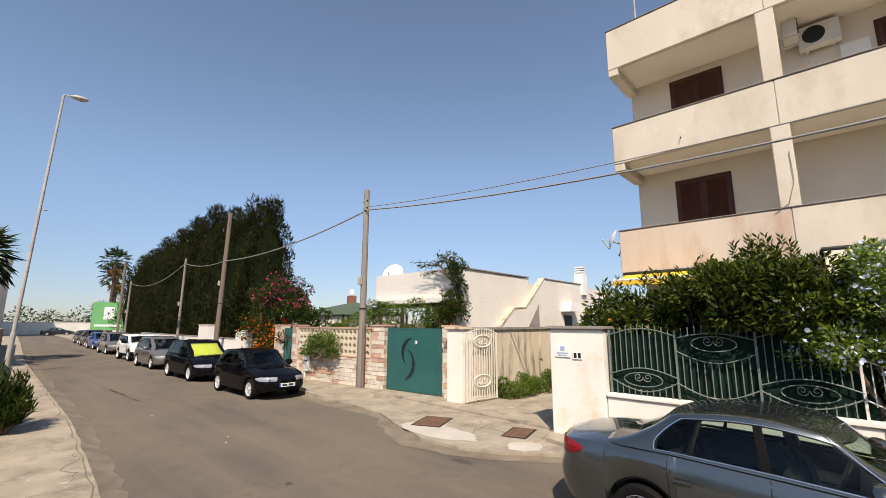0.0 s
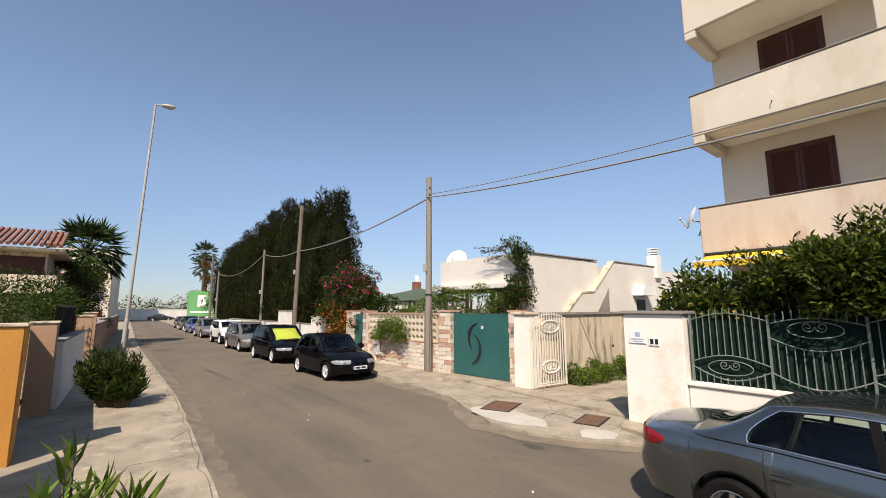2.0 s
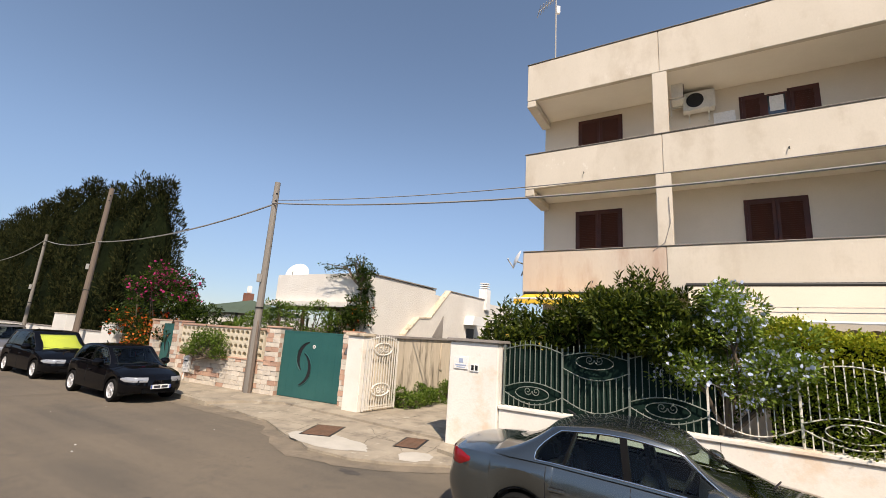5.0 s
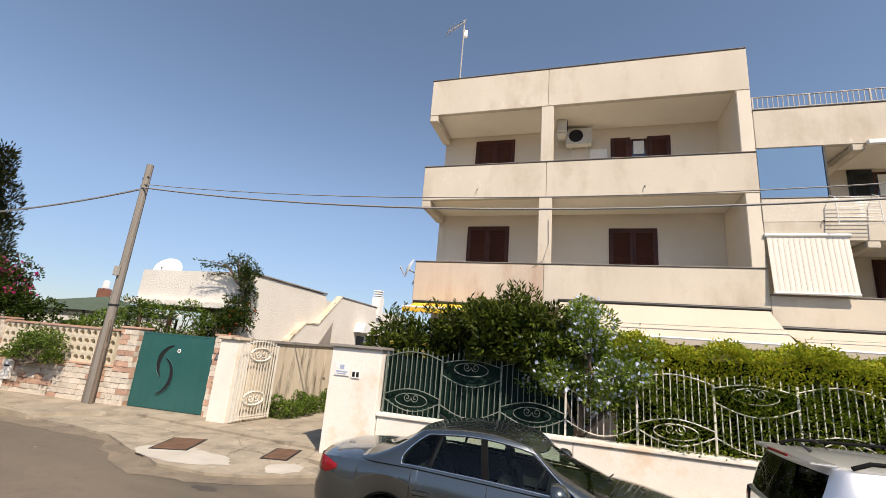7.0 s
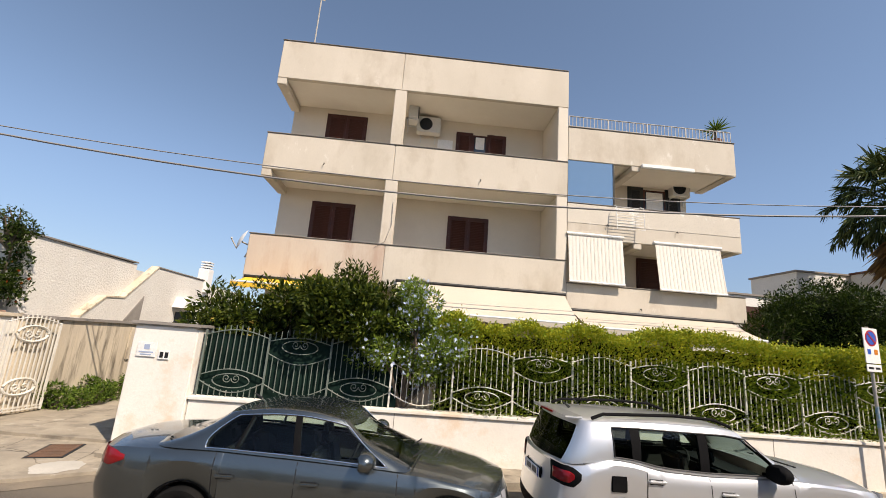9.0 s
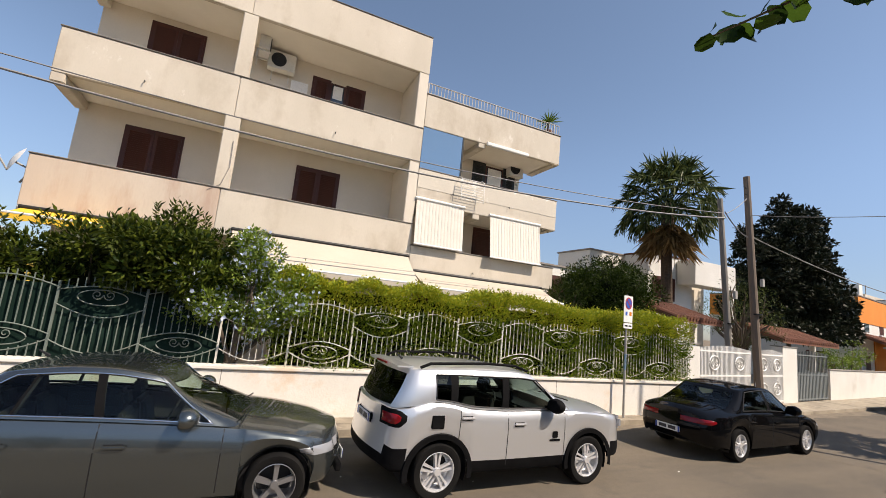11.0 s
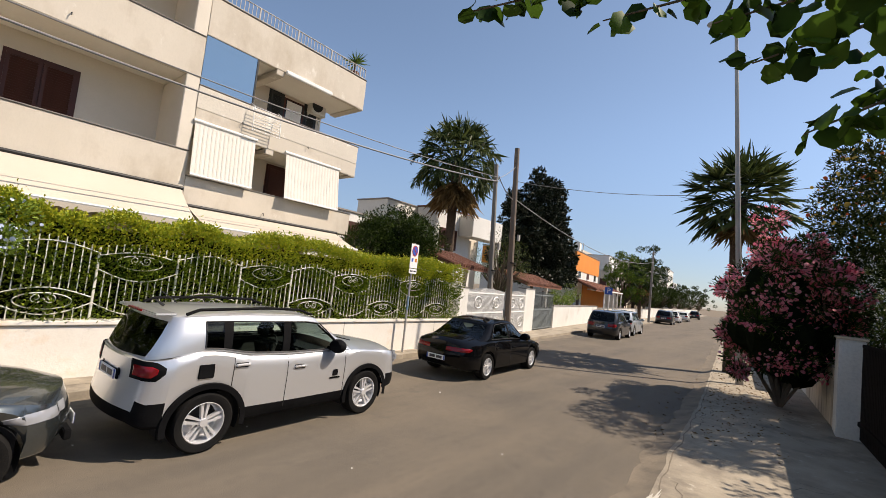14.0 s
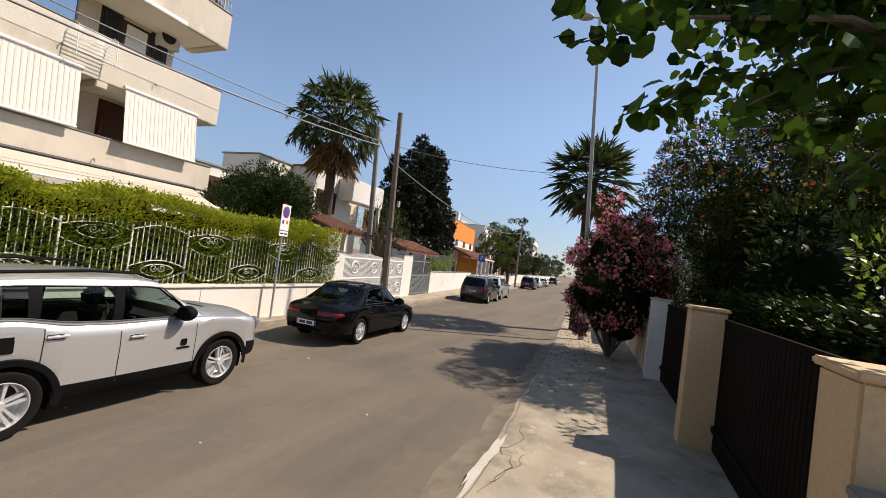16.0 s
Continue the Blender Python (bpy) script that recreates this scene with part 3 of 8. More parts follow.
def aerial(x, y, z, h, elements=7):
    a = thing("tv_aerial", pose(x, y, z, 0, 0, 30), "tall thin television aerial on its mast", "aerial")
    part("mast", tb([(0, 0, -0.3), (0, 0, h)], 0.025, 6), M["lamp_grey"], a)
    part("boom", tb([(-0.62, 0, h - 0.72), (0.05, 0, h - 0.04)], 0.016, 5), M["lamp_grey"], a)
    for i in range(elements):
        f = i / (elements - 1)
        w = 0.14 + 0.16 * (1 - f)
        part("element", tb([(-0.6 + 0.62 * f, -w, h - 0.7 + 0.62 * f), (-0.6 + 0.62 * f, w, h - 0.7 + 0.62 * f)], 0.012, 4), M["lamp_grey"], a)
    part("amplifier", bx(0.02, 0.14, -0.05, 0.05, h - 0.75, h - 0.45, 0.01), M["white_paint"], a)
    return a


aerial(-3.85, FY + 1.2, 11.0, 3.6)


def dish(m, r, label):
    d = thing("satellite_dish", m, label, "dish")
    bm = bmesh.new()
    rings = []
    for q in (0.02, 0.3, 0.6, 0.85, 1.0):
        rings.append([bm.verts.new((q * r * math.cos(a), -0.25 * r * (1 - q * q), q * r * 1.05 * math.sin(a))) for a in np.linspace(0, 2 * math.pi, 28, endpoint=False)])
    for p, q in zip(rings, rings[1:]):
        for i in range(28):
            bm.faces.new((p[i], p[(i + 1) % 28], q[(i + 1) % 28], q[i]))
    bm.faces.new(rings[0])
    part("reflector", bm, M["white_paint"], d, "", 60)
    part("arm", tb([(0, 0, -r), (0, -r * 0.9, -r * 0.35)], 0.02, 6), M["lamp_grey"], d)
    part("receiver", bx(-0.05, 0.05, -r * 0.95, -r * 0.8, -r * 0.42, -r * 0.25, 0.015), M["ac"], d)
    part("bracket", tb([(0, 0.0, -r * 0.2), (0, 0.3, -r * 0.2), (0, 0.3, -r * 1.4)], 0.025, 6), M["lamp_grey"], d)
    return d


dish(pose(-4.68, FY + 0.25, 4.75, -20, 0, -60), 0.3, "small white satellite dish beside the balcony corner")
for x, z in ((-2.63, 7.12), (2.03, 7.07), (5.93, 6.04), (8.08, 6.01), (-2.4, 3.95), (6.9, 3.6)):
    part("drain_spout", tb([(x, 0.05, z + 0.08), (x, -0.05, z + 0.07), (x, -0.065, z + 0.01)], 0.013, 6), M["dark_iron"], flat)
rack = thing("drying_rack", pose(6.55, FY - 0.08, 6.35), "white wire clothes rack hung on the balcony parapet", "drying rack")
for i in range(9):
    part("wire", tb([(-0.42, -0.1 - 0.05 * i / 8, 0.3 - 0.085 * i), (0.42, -0.1 - 0.05 * i / 8, 0.3 - 0.085 * i)], 0.008, 5), M["white_paint"], rack)
for sx in (-0.42, 0.42):
    part("side_wire", tb([(sx, 0.1, 0.42), (sx, -0.1, 0.32), (sx, -0.15, -0.4)], 0.011, 5), M["white_paint"], rack)
# loose cable on the facade
part("wall_cable", tb([(-0.5, -0.02, 6.2), (-0.48, -0.02, 5.5), (-0.62, -0.02, 5.0), (-0.9, -0.02, 4.8)], 0.008, 4), M["cable"], flat)


# ---- garden wall and fence before the apartment building ----
def wall_box(name, x0, x1, y0, y1, z0, z1, mat, label, bevel=0.02):
    return tagged(part(name, bx(x0, x1, y0, y1, z0, z1, bevel), M[mat]), label, "wall", kind="structure")


WY = 8.78
wall_box("garden_wall", -3.56, 12.75, WY - 0.13, WY + 0.13, 0.05, 0.95, "plaster", "low cream garden wall with peeling ochre plaster")
part("wall_coping", bx(-3.56, 12.77, WY - 0.17, WY + 0.17, 0.952, 1.02, 0.012), M["plaster"], bpy.data.objects["garden_wall"])
for x in (0.2, 3.9, 7.6, 11.2):
    part("wall_joint", bx(x, x + 0.012, WY - 0.134, WY - 0.13, 0.1, 0.95), M["coping"], bpy.data.objects["garden_wall"])
pil = wall_box("gate_pillar", -4.72, -3.57, WY - 0.18, WY + 0.5, 0.05, 2.22, "plaster", "white plastered gate pillar with flaking paint")
part("pillar_cap", bx(-4.78, -3.52, WY - 0.24, WY + 0.56, 2.222, 2.29, 0.015), M["coping"], pil)
sg = thing("door_plaque", pose(-4.42, WY - 0.19, 1.78), "small white plaque with a blue emblem on the pillar", "plaque")
part("board", bx(-0.17, 0.17, -0.012, 0, -0.13, 0.13, 0.004), M["white_paint"], sg)
M["blue"] = principled("blue", (0.33, 0.39, 0.52), 0.5)
part("emblem", bx(-0.05, 0.05, -0.016, -0.012, 0.0, 0.09, 0.0), M["blue"], sg)
part("text_bar", bx(-0.13, 0.13, -0.016, -0.012, -0.06, -0.035), M["blue"], sg)
part("text_bar", bx(-0.1, 0.1, -0.016, -0.012, -0.1, -0.08), M["blue"], sg)
sg = thing("number_plaque", pose(-4.1, WY - 0.19, 1.7), "small white house number plaque with dark marks", "plaque")
part("board", bx(-0.1, 0.1, -0.012, 0, -0.08, 0.08, 0.004), M["white_paint"], sg)
part("text_bar", bx(-0.07, -0.01, -0.016, -0.012, -0.05, 0.05), M["black"], sg)
part("text_bar", bx(0.02, 0.08, -0.016, -0.012, -0.05, 0.05), M["black"], sg)

M["green_iron"] = surface("green_iron", (0.17, 0.20, 0.17), (0.11, 0.135, 0.115), 0.5, 3, 40, 0.1, stain=(0.28, 0.28, 0.24), stain_scale=3, stain_at=(0.55, 0.75))


def fence_panel(x, w, kind, mat, label):
    """Upright bars between two posts, with sweeping rails and a scrolled oval, high or low."""
    f = thing("fence_panel", pose(x, WY, 1.02), label, "fence", "fence panels on the garden wall")
    H = 1.18
    part("post", bx(-0.018, 0.018, -0.018, 0.018, 0, H + 0.02, 0.004), mat, f)
    n = 11
    if kind == "low":
        hi = lambda u: H - 0.08 + 0.13 * math.sin(u * math.pi)
        lo = lambda u: 0.36 + 0.14 * math.sin(u * math.pi)
        bot = lambda u: 0.28 - 0.20 * math.sin(u * math.pi)
        cz = 0.29
    else:
        hi = lambda u: H + 0.03 + 0.05 * math.sin(u * math.pi)
        lo = lambda u: H - 0.34 - 0.18 * math.sin(u * math.pi)
        bot = lambda u: 0.28 - 0.20 * math.sin(u * math.pi)
        cz = H - 0.2

    def rail(name, fn):
        part(name, tb([(w * u, -0.012, fn(u)) for u in np.linspace(0, 1, 15)], 0.011, 6), mat, f)

    rail("sweep_rail", lo)
    rail("sweep_rail", bot)
    if kind == "low":
        rail("sweep_rail", hi)
        spans = lambda u: ((lo(u), hi(u) + 0.09), (0.0, bot(u) + 0.03))
    else:
        rail("sweep_rail", lambda u: H - 0.12 + 0.1 * math.sin(u * math.pi))
        spans = lambda u: ((bot(u) - 0.04, lo(u)), (H - 0.13 + 0.1 * math.sin(u * math.pi), H + 0.03 + 0.1 * math.sin(u * math.pi)))
    for i in range(1, n):
        u = i / n
        for a, b in spans(u):
            if b - a > 0.03:
                part("bar", bx(w * u - 0.0075, w * u + 0.0075, -0.0075, 0.0075, a, b), mat, f)
    rx, rz, cx = 0.34, 0.125, w / 2
    part("oval", tb([(cx + rx * math.cos(a), -0.014, cz + rz * math.sin(a)) for a in np.linspace(0, 2 * math.pi, 31)], 0.010, 6), mat, f)
    for s in (-1, 1):
        pts = []
        for k in range(22):
            a = k * 0.42
            q = 0.085 * (1 - k / 26)
            pts.append((cx + s * (0.085 - q * math.cos(a) * 0.95), -0.014, cz + 0.045 - q * math.sin(a)))
        part("scroll", tb(pts, 0.009, 5), mat, f)
    return f


px, k = -3.5, 0
while px < 12.6:
    w = min(1.19, 12.7 - px)
    green = px < 0.0
    fence_panel(px, w, "low" if k % 2 == 0 else "high", M["green_iron"] if green else M["white_iron"],
                "grey-green wrought iron fence panel with scrolled oval" if green else "rust-spotted white wrought iron fence panel with scrolled oval")
    px += 1.19
    k += 1
M["screen"] = surface("screen", (0.007, 0.018, 0.014), (0.012, 0.028, 0.022), 0.9, 1.5, 60, 0.3, spec=0.05)
bm = bmesh.new()
rows = []
for i in range(61):
    x = -3.5 + 3.7 * i / 60
    rows.append([bm.verts.new((x, WY + 0.06 + 0.03 * noise.noise((x * 2.2, zz * 1.5, 3.0)) + 0.02 * noise.noise((x * 7, zz * 5, 1.0)), 1.0 + zz)) for zz in np.linspace(0, 1.16, 16)])
for a, b in zip(rows, rows[1:]):
    for j in range(15):
        bm.faces.new((a[j], b[j], b[j + 1], a[j + 1]))
tagged(part("screen_cloth", bm, M["screen"], None, "", 60), "dark green screening cloth tied behind the fence", "cloth")


# ---- no-parking sign ----
def parking_sign(x, y):
    s = thing("parking_sign", pose(x, y, 0.12, 0, 0, 12), "no parking sign with a small panel on a grey post", "sign")
    part("post", tb([(0, 0, -0.05), (0.0, 0, 3.15)], 0.03, 10), M["lamp_grey"], s)
    part("sticker", tb([(0, 0, 1.2), (0, 0, 1.6)], 0.0315, 10), M["blue_sticker"], s)
    b = part("board", bx(-0.21, 0.21, -0.05, -0.035, 2.42, 3.12, 0.004), M["white_paint"], s)
    for r, m, dy in ((0.16, "sign_red", 0.0), (0.13, "sign_blue", 0.003)):
        bm = bmesh.new()
        bmesh.ops.create_cone(bm, cap_ends=True, segments=28, radius1=r, radius2=r, depth=0.004, matrix=pose(0, -0.053 - dy, 2.92, 90))
        part("disc", bm, M[m], b)
    bm = bx(-0.13, 0.13, -0.0625, -0.0585, -0.016, 0.016)
    bmesh.ops.transform(bm, matrix=pose(0, 0, 2.92, 0, 45, 0), verts=bm.verts)
    part("diagonal_bar", bm, M["sign_red"], b)
    part("symbol", bx(-0.14, -0.05, -0.054, -0.05, 2.6, 2.7), M["sign_blue"], b)
    part("symbol", bx(0.05, 0.15, -0.054, -0.05, 2.6, 2.7), M["lens_amber"], b)
    part("panel", bx(-0.21, 0.21, -0.05, -0.037, 2.26, 2.4, 0.003), M["white_paint"], s)
    part("text_bar", bx(-0.16, -0.02, -0.054, -0.05, 2.31, 2.35), M["black"], s)
    part("text_bar", bx(0.03, 0.16, -0.054, -0.05, 2.31, 2.35), M["black"], s)


M["sign_blue"] = principled("sign_blue", (0.02, 0.09, 0.42), 0.4)
M["blue_sticker"] = surface("blue_sticker", (0.1, 0.25, 0.4), (0.4, 0.42, 0.4), 0.5, 8, 40, 0.05)
M["sign_red"] = principled("sign_red", (0.42, 0.015, 0.015), 0.3)
M["lens_amber"] = principled("lens_amber", (0.6, 0.2, 0.03), 0.2)
parking_sign(9.62, 8.42)


# ---- brick frontage with green gates ----
def blocks(parent, length, z0, z1, depth, to_world, pick, course=0.15, unit=0.36):
    """Courses of split-faced blocks along local x, each a piece with its own edges."""
    row, z = 0, z0
    while z < z1 - 0.02:
        h = min(course, z1 - z)
        x = -random.random() * unit * 0.9
        while x < length - 0.01:
            w = unit * random.uniform(0.75, 1.2)
            a, b = max(0.0, x), min(length, x + w)
            if length - b < 0.07:
                b = length
            if b - a > 0.05:
                out = random.uniform(0.0, 0.022)
                bm = bx(a + 0.005, b - 0.005, -out, depth, z + 0.005, z + h - 0.005)
                for v in bm.verts:
                    if v.co.y < depth / 2:
                        v.co += Vector((random.uniform(-0.004, 0.004), random.uniform(-0.008, 0.008), random.uniform(-0.004, 0.004)))
                o = part("brick", bm, pick(), parent)
                o.matrix_local = to_world
            x = b if b > x + 0.01 else x + w
        z += h
        row += 1


M["block_white"] = surface("block_white", (0.62, 0.56, 0.47), (0.54, 0.47, 0.39), 0.95, 3, 25, 0.8, island=0.14, relief=0.02)
M["block_pink"] = surface("block_pink", (0.50, 0.32, 0.23), (0.43, 0.27, 0.2), 0.95, 3, 25, 0.8, island=0.16, relief=0.02)
M["mortar"] = surface("mortar", (0.4, 0.35, 0.29), (0.32, 0.28, 0.23), 0.95, 2, 30, 0.5)
M["claustra"] = surface("claustra", (0.62, 0.55, 0.42), (0.55, 0.48, 0.37), 0.9, 2, 30, 0.4)


def pick_block():
    return M["block_pink"] if random.random() < 0.33 else M["block_white"]


def run(a, b):
    """A local frame along the line a to b, x along it, -y towards the street; and its length."""
    d = Vector((b[0] - a[0], b[1] - a[1], 0))
    return pose(a[0], a[1], 0.1, 0, 0, math.degrees(math.atan2(d.y, d.x))), d.length


def brick_pillar(x, y, w, h, turn, label):
    p = thing("brick_pillar", pose(x, y, 0.1, 0, 0, turn), label, "pillar", "brick gate pillars")
    part("core", bx(0.02, w - 0.02, 0.02, 0.42, 0, h), M["mortar"], p)
    for m, ln in ((pose(0, 0, 0), w), (pose(w, 0, 0, 0, 0, 90), 0.44), (pose(0, 0.44, 0, 0, 0, -90), 0.44)):
        blocks(p, ln, 0.0, h, 0.03, m, pick_block, 0.15, 0.34)
    part("cap", bx(-0.04, w + 0.04, -0.04, 0.48, h, h + 0.06, 0.01), M["block_pink"], p)
    return p


def pierced(bm, x, z, s, d):
    """A square block with a half-moon hole through it."""
    inner, outer = [], []
    r = s * 0.40
    for i in range(16):
        a = 2 * math.pi * i / 16
        cx, cz = math.cos(a), math.sin(a)
        inner.append((x + s / 2 + r * cx, z + s * 0.42 + (r * 1.15 * cz if cz > 0 else -r * 0.25 * (abs(cz) > 0.1))))
        k = 1 / max(abs(cx), abs(cz))
        outer.append((x + s / 2 + s / 2 * 0.985 * cx * k, z + s / 2 + s / 2 * 0.985 * cz * k))
    f = [[bm.verts.new((p[0], y, p[1])) for p in ring] for ring, y in ((inner, 0), (outer, 0), (inner, d), (outer, d))]
    for i in range(16):
        j = (i + 1) % 16
        bm.faces.new((f[1][i], f[1][j], f[0][j], f[0][i]))
        bm.faces.new((f[0][i], f[0][j], f[2][j], f[2][i]))
        bm.faces.new((f[1][j], f[1][i], f[3][i], f[3][j]))
        bm.faces.new((f[3][i], f[3][j], f[2][j], f[2][i]))


def sheet_gate(name, a, b, h, label, arcs):
    """A green sheet-metal gate with two crescent slots."""
    m, ln = run(a, b)
    g = thing(name, m, label, "gate", "green gates")
    part("leaf", bx(0, ln, 0, 0.05, 0.03, h, 0.008), M["gate_green"], g)
    part("frame", bx(-0.02, 0.02, -0.012, 0.06, 0.03, h + 0.01), M["gate_green"], g)
    part("frame", bx(ln - 0.02, ln + 0.02, -0.012, 0.06, 0.03, h + 0.01), M["gate_green"], g)
    part("frame", bx(0.02, ln - 0.02, -0.008, 0.056, h - 0.03, h + 0.012), M["gate_green"], g)
    for i in range(1, 8):
        part("seam", bx(ln * i / 8 - 0.004, ln * i / 8 + 0.004, -0.003, 0.0, 0.05, h - 0.04), M["gate_green"], g)
    for cx, cz, r, t0, t1 in arcs:
        for grow, mat, dy, nm in ((1.0, "black", -0.004, "slot"), (1.28, "gate_green", -0.0032, "slot_rim")):
            bm = bmesh.new()
            prev = None
            for k in range(19):
                u = k / 18
                t = t0 + (t1 - t0) * u
                wd = (0.02 + 0.05 * math.sin(u * math.pi)) * grow
                cur = (bm.verts.new((cx + (r - wd) * math.cos(t), dy, cz + (r - wd) * math.sin(t))), bm.verts.new((cx + (r + wd) * math.cos(t), dy, cz + (r + wd) * math.sin(t))))
                if prev:
                    bm.faces.new((prev[0], prev[1], cur[1], cur[0]))
                prev = cur
            part(nm, bm, M[mat], g)
        part("slot_lip", tb([(cx + (r + 0.05 * math.sin(u * math.pi) + 0.02) * math.cos(t0 + (t1 - t0) * u), -0.012, cz + (r + 0.05 * math.sin(u * math.pi) + 0.02) * math.sin(t0 + (t1 - t0) * u)) for u in np.linspace(0, 1, 15)], 0.014, 5), M["gate_green"], g)
    return g, ln


gate, gl = sheet_gate("driveway_gate", (-11.70, 9.98), (-9.24, 10.17), 2.06, "dark green sheet-metal driveway gate with two crescent slots",
                      ((1.22, 1.24, 0.52, 1.80, 3.90), (0.68, 0.93, 0.53, -1.29, 1.08)))
bm = bmesh.new()
bmesh.ops.create_cone(bm, cap_ends=True, segments=20, radius1=0.055, radius2=0.055, depth=0.012, matrix=pose(1.3, -0.008, 1.62, 90))
num = part("number_plaque", bm, M["white_paint"], gate, "small white number plaque")
part("text_bar", bx(1.28, 1.32, -0.017, -0.0145, 1.59, 1.65), M["black"], num)
sheet_gate("garden_gate", (-18.35, 9.62), (-17.35, 9.58), 2.0, "narrow green sheet-metal garden gate with crescent slots", ((0.66, 1.24, 0.42, 1.80, 3.90), (0.24, 0.98, 0.42, -1.29, 1.08)))
brick_pillar(-12.36, 9.80, 0.6, 2.12, 4.6, "pillar of white and pink split blocks beside the driveway gate")
brick_pillar(-9.2, 10.06, 0.42, 2.12, 4.6, "pillar of white and pink split blocks between gate and plaster post")
brick_pillar(-17.3, 9.42, 0.45, 2.1, 0, "pillar of white and pink split blocks beside the garden gate")
brick_pillar(-18.9, 9.42, 0.5, 2.1, 0, "pillar of white and pink split blocks under the bougainvillea")
bw_m, bw_l = run((-16.85, 9.46), (-12.36, 9.80))
bw = thing("brick_wall", bw_m, "low wall of split blocks with pierced cream screen above", "wall", kind="structure")
part("core", bx(0, bw_l, 0.03, 0.2, 0, 0.98), M["mortar"], bw)
blocks(bw, bw_l, 0.0, 1.0, 0.05, Matrix.Identity(4), pick_block)
part("ledge", bx(0, bw_l, -0.03, 0.24, 1.0, 1.05, 0.008), M["block_pink"], bw)
part("top_band", bx(0, bw_l, 0.0, 0.22, 2.01, 2.08, 0.01), M["block_pink"], bw)
s = 0.24
for i in range(int(bw_l / s)):
    for j in range(4):
        bm = bmesh.new()
        pierced(bm, 0, 0, s, 0.14)
        bmesh.ops.recalc_face_normals(bm, faces=bm.faces)
        o = part("screen_block", bm, M["claustra"], bw)
        o.matrix_local = pose(i * s + 0.03, 0.03, 1.05 + j * s)
meter = thing("meter_box", bw_m @ pose(0.62, -0.02, 0.1), "white letter box fixed to the brick wall", "letter box")
part("box", bx(0, 0.3, -0.1, -0.005, 0.25, 0.82, 0.01), M["white_paint"], meter)
part("slot", bx(0.05, 0.25, -0.104, -0.1, 0.62, 0.66), M["black"], meter)
part("leg", bx(0.02, 0.06, -0.06, -0.02, 0.0, 0.25), M["white_paint"], meter)

# plaster post, open white iron gate, stained side wall
wall_box("plaster_post", -8.72, -8.15, 9.72, 10.25, 0.05, 2.15, "plaster", "cream plaster gate post with a rough stone cap")
part("cap", bx(-8.8, -8.1, 9.66, 10.3, 2.152, 2.24, 0.02), M["oldwall"], bpy.data.objects["plaster_post"])


def iron_gate():
    m, ln = run((-7.98, 9.74), (-7.86, 11.0))
    g = thing("iron_gate", m, "open white wrought iron gate with oval scrollwork", "gate")
    top = lambda u: 1.95 + 0.12 * math.sin(u * math.pi)
    for u in (0.0, 1.0):
        part("stile", bx(ln * u - 0.02, ln * u + 0.02, -0.02, 0.02, 0.06, 1.98), M["white_iron"], g)
    for i in range(1, 12):
        u = i / 12
        part("bar", bx(ln * u - 0.012, ln * u + 0.012, -0.01, 0.01, 0.1, top(u) + 0.06), M["white_iron"], g)
    for z in (0.1, 0.16):
        part("rail", bx(0, ln, -0.013, 0.013, z - 0.012, z + 0.012), M["white_iron"], g)
    part("rail", tb([(ln * u, -0.0, top(u)) for u in np.linspace(0, 1, 13)], 0.014, 6), M["white_iron"], g)
    for cz in (0.6, 1.72):
        part("oval", tb([(ln / 2 + 0.36 * math.cos(a), -0.02, cz + 0.17 * math.sin(a)) for a in np.linspace(0, 2 * math.pi, 29)], 0.026, 6), M["white_iron"], g)
        for sd in (-1, 1):
            part("scroll", tb([(ln / 2 + sd * (0.1 - 0.1 * (1 - k / 24) * math.cos(k * 0.4)), -0.022, cz - 0.1 * (1 - k / 24) * math.sin(k * 0.4)) for k in range(20)], 0.016, 5), M["white_iron"], g)


iron_gate()
ow = tagged(part("side_wall", pr([(-8.25, 10.25), (-8.02, 10.25), (-8.2, 24), (-8.45, 24)], 2.1, "z", 0.05), M["oldwall"]), "old stained plaster wall along the passage", "wall", kind="structure")
bm = pr([(-8.3, 10.2), (-7.96, 10.2), (-8.15, 24), (-8.5, 24)], 0.07, "z", 2.152)
part("coping", bm, M["coping"], ow)
part("wall_pipe", bx(-8.09, -8.02, 13.9, 14.05, 1.1, 2.05, 0.02), M["oldwall"], ow)

# ---- white house behind the gates ----
house = thing("white_house", pose(-11.55, 13.7, 0), "low white roughcast house with a veranda and stepped side wall", "house")


def hp(name, bm, mat="roughcast", label=""):
    return part(name, bm, M[mat], house, label)


hp("wall", bx(-5.6, -0.304, 0.006, 0.25, 3.434, 4.66))
hp("wall", bx(-5.6, -5.35, 0.254, 3.5, 3.434, 4.66))
hp("roof_slab", bx(-5.9, -0.05, -0.3, 6, 3.2, 3.43, 0.02))
hp("wall", bx(-5.0, -0.05, 3.5, 3.75, 0, 3.2), "roughcast")
hp("wall", pr([(0.0, 0.0), (0.0, 4.62), (5.3, 4.58), (5.3, 0.0)], 0.3, "x", -0.3))
hp("stair_wall", pr([(2.4, 0.0), (2.4, 2.2), (3.5, 3.02), (4.5, 3.08), (6.35, 4.62), (10.9, 4.6), (10.9, 0.0)], 0.3, "x", 0.0))
hp("wall", bx(-6, -0.3, 5.3, 16, 0, 4.4))
hp("stair_coping", pr([(2.4, 2.21), (3.5, 3.03), (4.5, 3.09), (6.34, 4.63), (6.34, 4.70), (4.46, 3.15), (3.46, 3.09), (2.4, 2.29)], 0.36, "x", -0.03), "oldwall")
hp("wall_coping", bx(-0.34, 0.06, -0.02, 5.3, 4.62, 4.68, 0.01), "coping")
